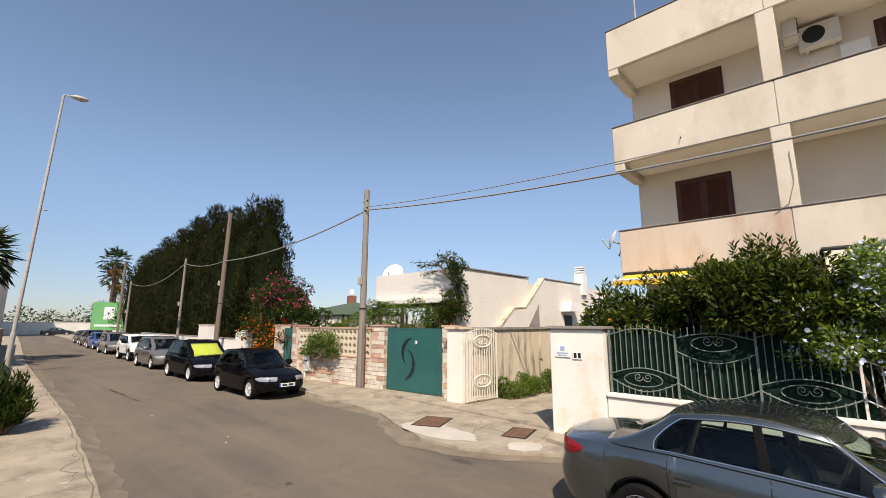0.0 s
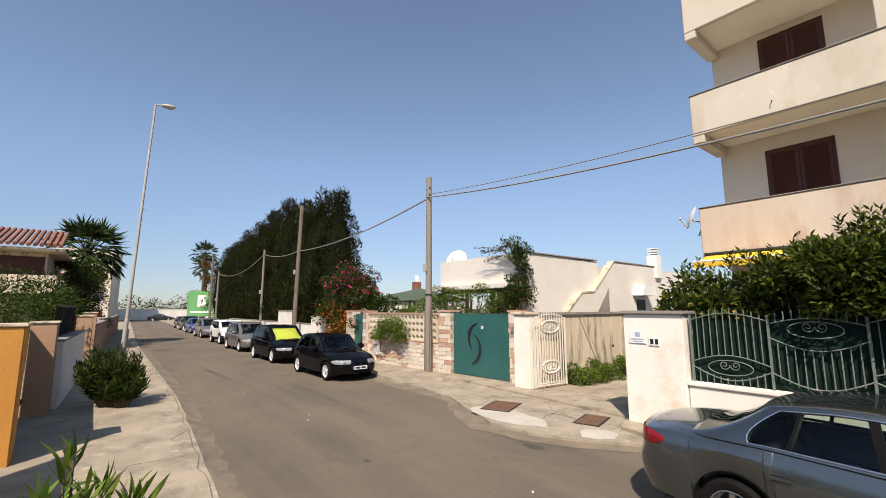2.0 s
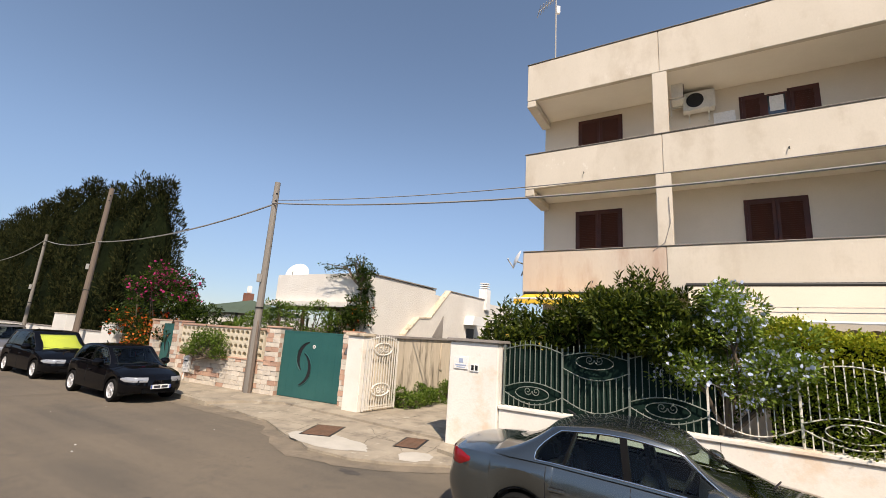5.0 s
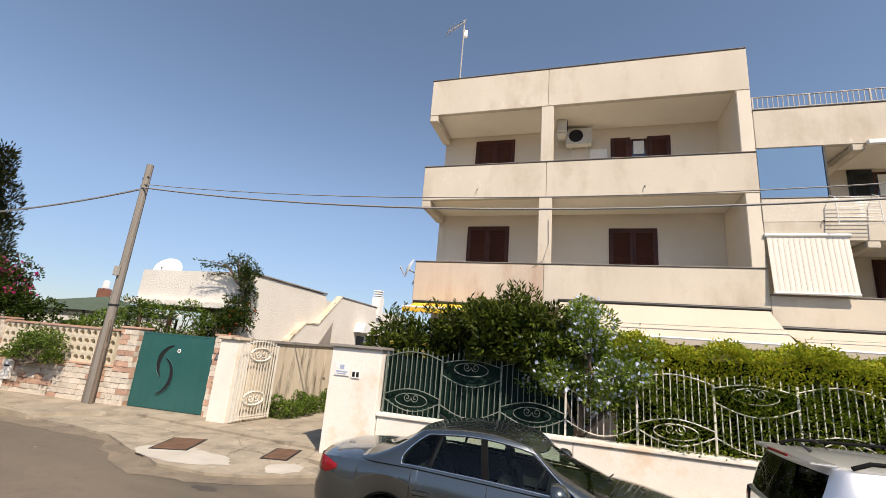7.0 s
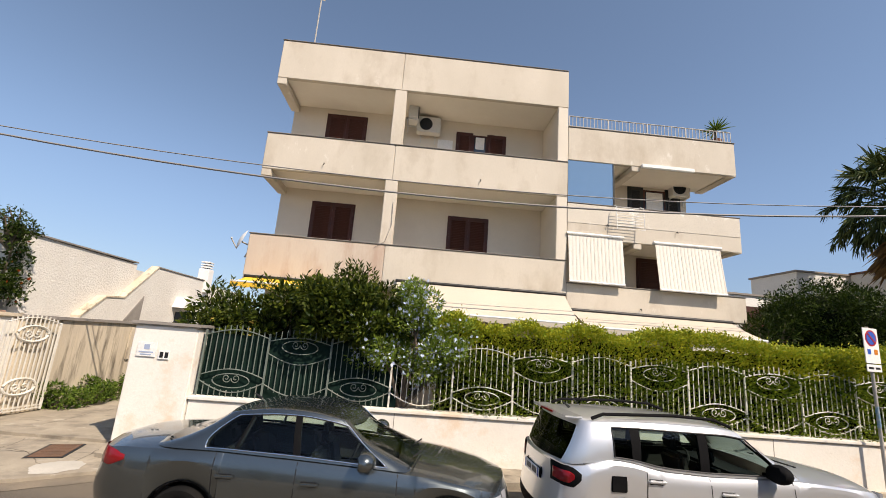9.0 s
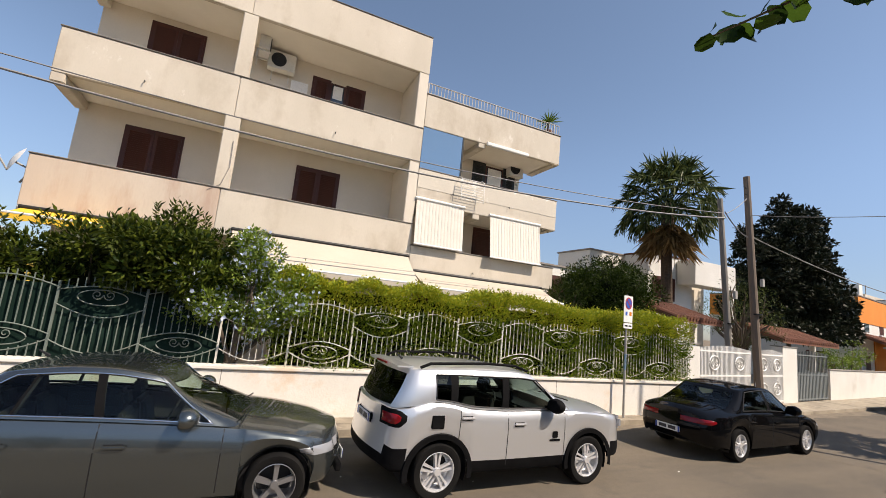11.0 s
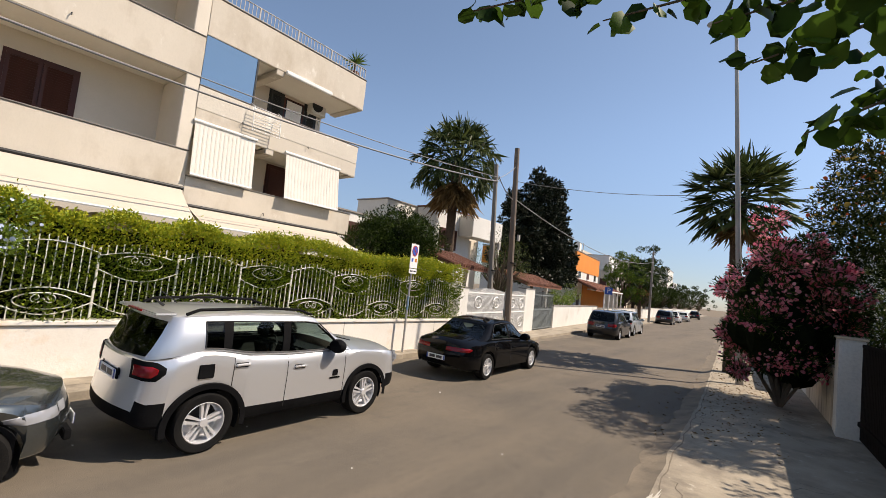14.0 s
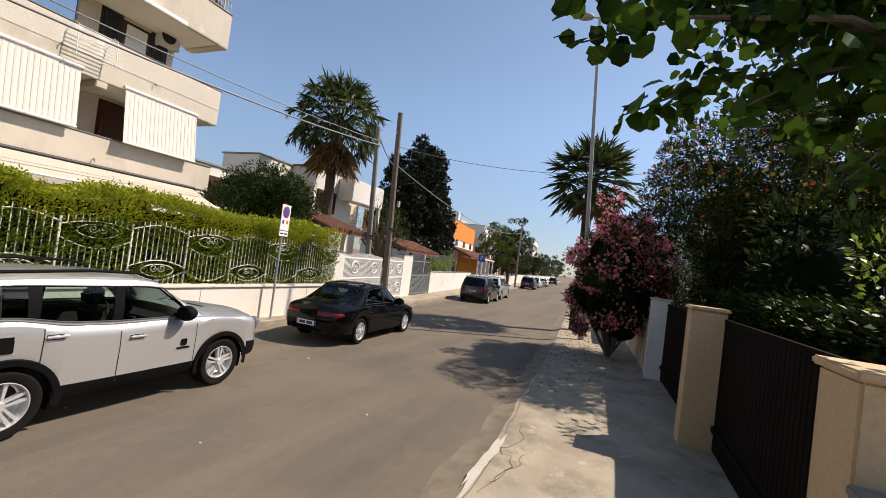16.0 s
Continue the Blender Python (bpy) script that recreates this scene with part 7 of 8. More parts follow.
    part("steering_wheel", tb([(cowl - 0.85 + 0.07 * math.cos(a), 0.36 + 0.18 * math.sin(a), zb + 0.02 + 0.16 * math.cos(a)) for a in np.linspace(0, 2 * math.pi, 15)], 0.015, 6), M["black"], car)
    for sx in (0.08, -0.88):
        for sy in (-0.36, 0.36):
            bm = bmesh.new()
            box(bm, -0.07, 0.07, -0.23, 0.23, -0.45, 0.14, 0.05)
            box(bm, -0.05, 0.05, -0.12, 0.12, 0.17, 0.36, 0.04)
            bmesh.ops.transform(bm, matrix=pose(sx, sy, zb, 0, -14, 0), verts=bm.verts)
            part("seat", bm, M["seat"], car)
    tyre, rim = wheel_meshes(r, s.get("tw", 0.21), s["spokes"], s["rim"], s.get("rim_mat", "rim"))
    for w in (rw, fw):
        for side in (-1, 1):
            y = side * (half(w) - s.get("tw", 0.21) * 0.56 - 0.012)
            hub = new("wheel")
            hub.parent = car
            hub.matrix_local = pose(w, y, r, 0, 0, 0 if side < 0 else 180)
            for n, me in (("tyre", tyre), ("rim", rim)):
                o = new(n, me)
                o.parent = hub
            bm = bmesh.new()
            ring = [(R * 0.99 * math.cos(a), R * 0.99 * math.sin(a)) for a in np.linspace(-0.35, math.pi + 0.35, 20)]
            a = [bm.verts.new((w + p, side * half(w) * 0.93, r + q)) for p, q in ring]
            b = [bm.verts.new((w + p, side * (half(w) - 0.42), r + q)) for p, q in ring]
            for i in range(len(ring) - 1):
                bm.faces.new((a[i], a[i + 1], b[i + 1], b[i]))
            bm.faces.new(b)
            part("wheel_well", bm, M["black"], car)

    def skin(x, f):
        """The place on the flank at x, at a height f of the way from sill to shoulder."""
        rows = [flank(x, j) for j in range(9)]
        zz = rows[0][1] + (rows[8][1] - rows[0][1]) * f
        return float(np.interp(zz, [q[1] for q in rows], [q[0] for q in rows])), zz

    for side in (-1, 1):
        for x in s["seams"]:
            bm = bmesh.new()
            prev = None
            for f in np.linspace(0.03, 0.99, 12):
                y, z = skin(x, f)
                cur = [bm.verts.new((x + d, side * (y + 0.002), z)) for d in (-0.005, 0.005)]
                if prev:
                    bm.faces.new((prev[0], prev[1], cur[1], cur[0]))
                prev = cur
            part("door_seam", bm, M["black"], car)
        for x in s["handles"]:
            y, z = skin(x, s.get("handle_f", 0.84))
            o = part("door_handle", bx(-0.1, 0.1, -0.022, 0.012, -0.017, 0.017, 0.012), s.get("handle_mat", paint), car)
            o.matrix_local = pose(x, side * (y + 0.014), z, 0, 0, 0 if side < 0 else 180)
            o = part("handle_recess", bx(-0.09, 0.07, -0.003, 0.003, -0.034, 0.024, 0.002), M["black"], car)
            o.matrix_local = pose(x, side * (y + 0.0025), z)
        xm = cowl - s.get("mirror", 0.42)
        y, z = skin(xm, 1.0)
        bm = bmesh.new()
        bmesh.ops.create_uvsphere(bm, u_segments=16, v_segments=10, radius=0.1)
        for v in bm.verts:
            v.co = Vector((max(-0.05, v.co.x * 1.0), v.co.y * 1.25, v.co.z * 0.88))
        bmesh.ops.scale(bm, vec=(1.2, 1.15, 1.15), verts=bm.verts)
        box(bm, -0.03, 0.03, -side * 0.2, -side * 0.02, -0.08, -0.03)
        o = part("wing_mirror", bm, s.get("mirror_mat", paint), car, "", 40)
        o.matrix_local = pose(xm, side * (y + 0.12), z + 0.1)
        # seal or bright strip round the side windows
        last = 8 + fill * n_panes - 1
        edge = [cabin[1][8 + i] for i in range(fill * n_panes)] + [cabin[j][last] for j in range(2, top_row - 1)] + [cabin[top_row - 1][8 + i] for i in reversed(range(fill * n_panes))] + [cabin[j][8] for j in range(top_row - 2, 1, -1)]
        edge = [(x, side * (y + 0.004), z) for x, y, z in edge]
        part("window_trim", tb(edge + [edge[0]], 0.008, 6), M["chrome"] if s.get("chrome_line") else M["black"], car, "bright strip round the side windows" if s.get("chrome_line") else "")
    xb, _, _ = warp(x0, 0, s["plate_z"][0])
    xg, _, _ = warp(x1, 0, 0.33)
    xp, _, _ = warp(x1, 0, s["plate_z"][1])
    plate_on(car, xp + 0.012, 0, s["plate_z"][1], 90)
    plate_on(car, xb - 0.014, 0, s["plate_z"][0], -90)
    part("grille", bx(xg - 0.06, xg + 0.004, -W * 0.26, W * 0.26, 0.28, 0.38, 0.01), M["plastic"], car)
    for i in (0.0, 0.62):
        pts = [(cowl + 0.01 - 0.1 * (i - 0.3) ** 2, i - 0.25, deck(cowl) + 0.025), (cowl - 0.10, i - 0.25 - 0.45, deck(cowl) + 0.05)]
        part("wiper", tb(pts, 0.009, 5), M["black"], car)
    part("antenna_fin", tb([(rr + 0.2, 0, roof(rr + 0.2) + 0.06), (rr + 0.1, 0, roof(rr + 0.1) + 0.14)], 0.012, 5, [0.02, 0.008]), M["black"], car)
    return car, skin, half, cabin


SEDAN_GREY = dict(
    rim_mat="rim_dark", L=4.47, W=1.82, front=0.635, base=2.80, r=0.318, spokes=5, rim="single", tumble=0.73, crown=0.028, glass_top=0.92,
    swell=(0.88, 0.935, 0.96, 0.976, 0.99, 1.0, 0.984, 0.966, 0.935),
    deck=[(-2.235, 0.97), (-2.1, 1.03), (-1.6, 1.06), (1.15, 1.0), (1.6, 0.95), (2.05, 0.87), (2.235, 0.79)],
    belt=[(-2.235, 0.93), (-1.9, 0.985), (-0.9, 0.99), (0, 0.955), (0.9, 0.91), (1.4, 0.87), (1.8, 0.81), (2.235, 0.70)],
    roof=[(-1.6, 1.12), (-1.25, 1.25), (-0.85, 1.37), (-0.35, 1.425), (0.0, 1.42), (0.42, 1.35), (0.7, 1.22)], base_x=(-1.66, 1.28), roof_x=(-1.0, 0.5),
    corner=((0.5, 0.64), (0.6, 0.60)), bow=(0.09, 0.15), cabin_corner=((0.26, 0.10), (0.14, 0.06)),
    rear=[(0.2, -0.10), (0.45, 0.0), (0.6, 0.02), (0.75, -0.02), (1.0, -0.04)], nose=[(0.2, -0.06), (0.45, 0.03), (0.62, 0.0), (0.9, -0.12)],
    panes=[(-1.02, -0.74, -0.72, -0.62, "quarter_window", (-0.13, 0.0)), (-0.71, -0.10, -0.60, -0.17, "rear_side_window", (0.0, 0.0)), (-0.02, 0.94, -0.10, 0.38, "front_window", (0.0, 0.035))],
    doors=[(-0.9, -0.04, "rear_door"), (-0.04, 1.02, "front_door")], seams=(-0.9, -0.04, 1.03), handles=(-0.76, 0.12), handle_f=0.74, head=(0.46, 0.585, 0.69, 0.72), tail=(0.40, 0.79, 0.955, 0.52), bump_z=(0.5, 0.5),
    plate_z=(0.66, 0.42), chrome_line=True, mirror=0.60, paint=car_paint("paint_grey", (0.12, 0.138, 0.143), 0.88, 0.27))
BOX_SUV = dict(
    L=3.98, W=1.78, front=0.80, base=2.51, r=0.345, gap=0.085, spokes=5, rim="double", tumble=0.82, sill=0.30, crown=0.045, glass_top=0.88,
    swell=(0.95, 0.975, 0.985, 0.99, 0.995, 1.0, 0.996, 0.985, 0.95),
    deck=[(-2.0, 1.06), (-1.9, 1.1), (0.9, 1.13), (1.5, 1.09), (1.88, 1.03), (1.99, 0.96)],
    belt=[(-2.0, 1.05), (-1.45, 1.17), (-1.2, 1.15), (-0.85, 1.075), (-0.3, 1.045), (0.65, 1.05), (1.0, 1.04), (1.7, 0.98), (2.0, 0.91)],
    roof=[(-1.95, 1.50), (-1.7, 1.54), (-1.0, 1.56), (0.0, 1.55), (0.3, 1.50)], base_x=(-2.02, 1.0), roof_x=(-1.80, 0.30), cabin_corner=((0.22, 0.16), (0.14, 0.08)), rear_glass=0.84,
    corner=((0.34, 0.74), (0.4, 0.74)), bow=(0.08, 0.10),
    rear=[(0.3, -0.02), (0.42, 0.04), (0.60, 0.04), (0.66, 0.015), (0.8, 0.0), (1.1, -0.02)], nose=[(0.2, -0.06), (0.45, 0.03), (0.65, 0.0), (1.0, -0.05)],
    panes=[(-1.40, -1.19, -1.40, -1.19, "quarter_window"), (-1.09, -0.39, -1.07, -0.37, "rear_side_window"), (-0.28, 0.68, -0.26, 0.16, "front_window", (0.0, 0.03))],
    doors=[(-1.06, -0.31, "rear_door"), (-0.31, 0.70, "front_door")], seams=(-1.06, -0.31, 0.70), handles=(-0.95, -0.11), handle_f=0.80, head=(0.0, 0, 0, 0), tail=(0.13, 0.90, 1.03, 0.82), tail_frame=(0.2, 0.865, 1.075, 0.74), bump_z=(0.60, 0.54), clad_z=0.42,
    black_parts=("front_bumper", "rear_bumper"), dark_glass=("rear_window", "quarter_window"), mirror_mat=M["plastic"],
    plate_z=(0.86, 0.52), mirror=0.56, paint=car_paint("paint_silver", (0.72, 0.73, 0.745), 0.75, 0.36))
SEDAN_BLACK = dict(
    SEDAN_GREY, rim_mat="rim", L=4.43, W=1.74, front=0.9, base=2.595, r=0.31, rim="double",
    deck=[(-2.21, 0.88), (-2.1, 0.96), (-1.5, 1.03), (1.0, 0.96), (1.6, 0.87), (2.0, 0.75), (2.21, 0.62)],
    belt=[(-2.21, 0.80), (-1.2, 0.92), (0, 0.90), (1.1, 0.84), (1.8, 0.72), (2.21, 0.58)],
    roof=[(-1.5, 1.12), (-0.95, 1.30), (-0.3, 1.37), (0.1, 1.355), (0.45, 1.27)], base_x=(-1.66, 1.12), roof_x=(-1.0, 0.32),
    panes=[(-1.14, -0.20, -0.74, -0.24, "rear_side_window", (-0.04, 0.0)), (-0.1, 0.84, -0.16, 0.22, "front_window", (0.0, 0.03))],
    doors=[(-1.0, -0.14, "rear_door"), (-0.14, 0.95, "front_door")], seams=(-1.02, -0.14, 0.97), handles=(-0.85, 0.05), head=(0.4, 0.54, 0.66, 0.5), tail=(0.24, 0.68, 0.78, 0.40),
    plate_z=(0.5, 0.4), chrome_line=False, dark_glass=(), swell=SWELL, cabin_corner=((0.28, 0.08), (0.14, 0.06)), paint=car_paint("paint_black", (0.003, 0.003, 0.0035), 0.0, 0.4, 0.5))
HATCH = dict(
    SEDAN_GREY, rim_mat="rim", L=3.92, W=1.65, front=0.79, base=2.46, r=0.30, rim="single", tumble=0.74, bow=(0.06, 0.12),
    deck=[(-1.96, 0.9), (-1.6, 0.95), (0.9, 0.96), (1.4, 0.88), (1.8, 0.74), (1.96, 0.60)],
    belt=[(-1.96, 0.9), (-1.0, 0.95), (0.2, 0.9), (0.95, 0.86), (1.6, 0.74), (1.96, 0.60)],
    roof=[(-1.7, 1.30), (-1.2, 1.40), (-0.5, 1.425), (0.1, 1.40), (0.5, 1.33)], base_x=(-1.9, 1.02), roof_x=(-1.55, 0.22),
    panes=[(-1.42, -0.42, -1.22, -0.44, "rear_side_window", (-0.05, 0.0)), (-0.34, 0.76, -0.36, 0.10, "front_window", (0.0, 0.04))],
    doors=[(-0.38, 0.78, "front_door"), (-1.2, -0.38, "rear_door")], seams=(-0.38, 0.8), handles=(-0.2,), head=(0.42, 0.56, 0.69, 0.66), tail=(0.2, 0.70, 0.88, 0.65),
    plate_z=(0.70, 0.45), chrome_line=False, dark_glass=("rear_window",), swell=SWELL, cabin_corner=((0.28, 0.08), (0.14, 0.06)), paint=car_paint("paint_ink", (0.003, 0.003, 0.004), 0.0, 0.4, 0.5))


def variant(base, paint, **kw):
    return dict(base, paint=paint, **kw)


VAN = dict(
    HATCH, L=4.38, W=1.8, base=2.65, front=0.88, r=0.315,
    deck=[(-2.19, 0.95), (-1.8, 1.0), (1.1, 1.0), (1.7, 0.90), (2.05, 0.76), (2.19, 0.62)],
    belt=[(-2.19, 0.95), (-1.0, 1.0), (0.3, 0.95), (1.2, 0.9), (1.8, 0.76), (2.19, 0.62)],
    roof=[(-2.0, 1.42), (-1.5, 1.53), (-0.6, 1.56), (0.1, 1.53), (0.5, 1.46)], base_x=(-2.12, 1.25), roof_x=(-1.8, 0.26),
    panes=[(-1.66, -1.14, -1.52, -1.14, "quarter_window"), (-1.08, -0.2, -1.08, -0.2, "rear_side_window"), (-0.12, 0.96, -0.12, 0.08, "front_window")],
    doors=[(-1.1, -0.15, "rear_door"), (-0.15, 1.05, "front_door")], seams=(-1.1, -0.15, 1.06), handles=(-0.95, 0.02))

make_car("sedan_car", pose(-0.62, 6.04, 0, 0, 0, -1.2), "dark metallic grey saloon car parked at the kerb", SEDAN_GREY)
jeep, jskin, jhalf, jcabin = make_car("suv_car", pose(4.15, 6.03, 0, 0, 0, 2.2), "silver boxy off-road car with black roof rails and bumpers", BOX_SUV)
make_car("sedan_car", pose(10.83, 6.42, 0, 0, 0, 3.0), "black saloon car parked at the kerb by the garden wall", SEDAN_BLACK)
make_car("hatchback_car", pose(-15.02, 6.98, 0, 0, 0, 0.6), "small glossy black hatchback facing the driveway", HATCH)
make_car("people_carrier", pose(-21.0, 7.12, 0, 0, 0, 0.8), "black people carrier with a yellow sun shade behind its windscreen", variant(VAN, HATCH["paint"], foil=True))


def suv_extras(car):
    """Roof rails, round headlights, fuel flap, door badge and arch trims of the boxy car."""
    for side in (-1, 1):
        pts = [(x, side * 0.66, z) for x, z in ((-1.6, 1.575), (-1.46, 1.63), (-0.6, 1.66), (-0.1, 1.645), (0.12, 1.575))]
        part("roof_rail", tb(pts, 0.02, 6), M["plastic"], car)
        o = part("headlight", bx(-0.04, 0.02, -0.1, 0.1, -0.1, 0.1, 0.05), M["lens_clear"], car)
        o.matrix_local = pose(2.06, side * 0.60, 0.82)
        for wx in (-1.32, 1.19):
            bm = bmesh.new()
            prev = None
            for a in np.linspace(-0.2, math.pi + 0.2, 27):
                cur = []
                for q, dy in ((0.41, 0.004), (0.475, 0.008), (0.485, -0.03)):
                    x, z = wx + q * math.cos(a), 0.345 + q * 0.96 * math.sin(a)
                    cur.append(bm.verts.new((x, side * (jhalf(x) + dy), max(z, 0.24))))
                if prev:
                    for i in range(2):
                        bm.faces.new((prev[i], prev[i + 1], cur[i + 1], cur[i]) if side > 0 else (cur[i], cur[i + 1], prev[i + 1], prev[i]))
                prev = cur
            part("arch_trim", bm, M["plastic"], car)
    y, z = jskin(-1.42, 0.8)
    o = part("fuel_flap", bx(-0.09, 0.09, -0.008, 0.012, -0.085, 0.085, 0.008), M["plastic"], car, "black square fuel flap")
    o.matrix_local = pose(-1.38, -y - 0.004, 0.95)
    for w, h, zz in ((0.045, 0.045, 0.74), (0.10, 0.012, 0.665)):
        y, _ = jskin(0.52, (zz - 0.27) / 0.79)
        o = part("badge", bx(-w, w, -0.004, 0.002, -h, h, 0.01), M["plastic"], car)
        o.matrix_local = pose(0.52, -y - 0.002, zz)
    part("antenna", tb([(-1.45, 0, 1.64), (-1.65, 0, 1.78)], 0.006, 5), M["black"], car)
    part("rear_spoiler", bx(-1.90, -1.66, -0.60, 0.60, 1.548, 1.58, 0.015), BOX_SUV["paint"], car)
    part("brake_light", bx(-1.912, -1.895, -0.2, 0.2, 1.553, 1.575), M["lens_red"], car)
    part("plate_recess", bx(-2.068, -2.03, -0.30, 0.30, 0.79, 0.93, 0.02), M["plastic"], car, "black recess round the number plate")


suv_extras(jeep)


# ---- frontage beyond the fence: white gates, wall, villas ----
M["orange"] = surface("orange", (0.72, 0.25, 0.04), (0.66, 0.22, 0.035), 0.85, 0.6, 20, 0.2)
M["grey_gate"] = surface("grey_gate", (0.2, 0.22, 0.22), (0.16, 0.18, 0.18), 0.5, 1, 30, 0.1)
M["tan"] = surface("tan", (0.60, 0.43, 0.25), (0.53, 0.375, 0.215), 0.9, 0.8, 22, 0.3, stain=(0.40, 0.28, 0.17), stain_at=(0.56, 0.8))
M["peach"] = surface("peach", (0.40, 0.25, 0.16), (0.34, 0.215, 0.135), 0.9, 0.8, 22, 0.3, stain=(0.24, 0.16, 0.11), stain_at=(0.52, 0.75))
M["ochre"] = surface("ochre", (0.52, 0.24, 0.045), (0.45, 0.2, 0.04), 0.7, 0.8, 22, 0.2, stain=(0.34, 0.16, 0.04), stain_at=(0.55, 0.75))
M["brown_gate"] = surface("brown_gate", (0.011, 0.007, 0.005), (0.008, 0.005, 0.004), 0.75, 2, 30, 0.2, spec=0.05)


def front(name, a, b, h, thick, mat, label, cap=True):
    m, ln = run(a, b)
    w = thing(name, m, label, "wall", kind="structure")
    part("wall", bx(0, ln, 0, thick, -0.05, h, 0.01), M[mat], w)
    if cap:
        part("coping", bx(-0.02, ln + 0.02, -0.03, thick + 0.03, h + 0.001, h + 0.05, 0.008), M["coping"], w)
    return w, ln


def bar_gate(name, a, b, h, mat, label, step=0.09, ovals=True):
    m, ln = run(a, b)
    g = thing(name, m, label, "gate")
    n = int(ln / step)
    for i in range(n + 1):
        x = ln * i / n
        part("bar", bx(x - 0.014, x + 0.014, -0.014, 0.014, 0.05, h + 0.1 * math.sin(math.pi * i / n)), M[mat], g)
    for z in (0.12, 0.55 * h, h - 0.1):
        part("rail", bx(0, ln, -0.02, 0.02, z - 0.025, z + 0.025), M[mat], g)
    if ovals:
        for cx in (ln * 0.25, ln * 0.75):
            for cz in (0.3 * h, 0.76 * h):
                part("oval", tb([(cx + 0.34 * math.cos(q), -0.03, cz + 0.22 * math.sin(q)) for q in np.linspace(0, 2 * math.pi, 25)], 0.022, 6), M[mat], g)
                for sd in (-1, 1):
                    part("scroll", tb([(cx + sd * (0.12 - 0.11 * (1 - k / 22) * math.cos(k * 0.42)), -0.03, cz - 0.13 * (1 - k / 22) * math.sin(k * 0.42)) for k in range(19)], 0.016, 5), M[mat], g)
    part("kick_plate", bx(0.03, ln - 0.03, 0.004, 0.012, 0.05, (0.14 if ovals else 0.6) * h), M[mat], g)
    return g


front("post_wall", (12.8, 8.95), (13.5, 9.05), 2.0, 0.3, "white_wall", "white gate post at the end of the fence")
bar_gate("white_gate", (13.55, 9.1), (17.2, 9.7), 1.95, "white_paint", "white wrought iron driveway gate with ovals")
bar_gate("white_gate", (17.6, 9.75), (20.15, 10.2), 1.95, "white_paint", "white wrought iron driveway gate with ovals")
front("post_wall", (20.2, 10.2), (21.65, 10.42), 2.2, 0.4, "white_wall", "white plastered gate pillar")
bar_gate("grey_gate", (21.7, 10.45), (25.1, 10.93), 2.05, "grey_gate", "grey sheet-metal driveway gate", 0.16, False)
front("garden_wall_white", (25.4, 10.95), (38.5, 12.75), 1.35, 0.25, "white_wall", "white garden wall beyond the gates")
front("garden_wall_white", (38.5, 12.75), (70, 15.5), 1.2, 0.25, "white_wall", "white garden wall far along the street")
front("garden_wall_white", (70, 15.5), (160, 22), 1.4, 0.25, "white_wall", "white garden wall far along the street")


def tiled_roof(parent, x0, x1, y0, y1, z0, z1, step=0.22):
    """A single slope of round tiles, low at y0; each row of tiles a piece."""
    part("roof_slab", pr([(y0, z0 - 0.12), (y1, z1 - 0.12), (y1, z1), (y0, z0)], x1 - x0, "x", x0), M["tile"], parent)
    for i in range(int((x1 - x0) / step)):
        x = x0 + (i + 0.5) * step
        part("roof_tile", tb([(x, y0 - 0.05, z0 + 0.03), (x, y1, z1 + 0.03)], step * 0.36, 6), M["tile"], parent)


def canopy(a, b, z, label):
    m, ln = run(a, b)
    t = thing("tiled_canopy", m, label, "canopy")
    tiled_roof(t, 0, ln, -0.4, 1.4, z - 0.1, z + 0.5)
    for x in (0.15, ln - 0.15):
        part("post", bx(x - 0.1, x + 0.1, 0.5, 0.7, 0, z + 0.12), M["white_wall"], t)


canopy((13.7, 10.5), (17.0, 11.0), 2.95, "red tiled canopy over the white gate")
canopy((20.9, 10.95), (27.2, 11.75), 2.6, "red tiled canopy over the grey gate")


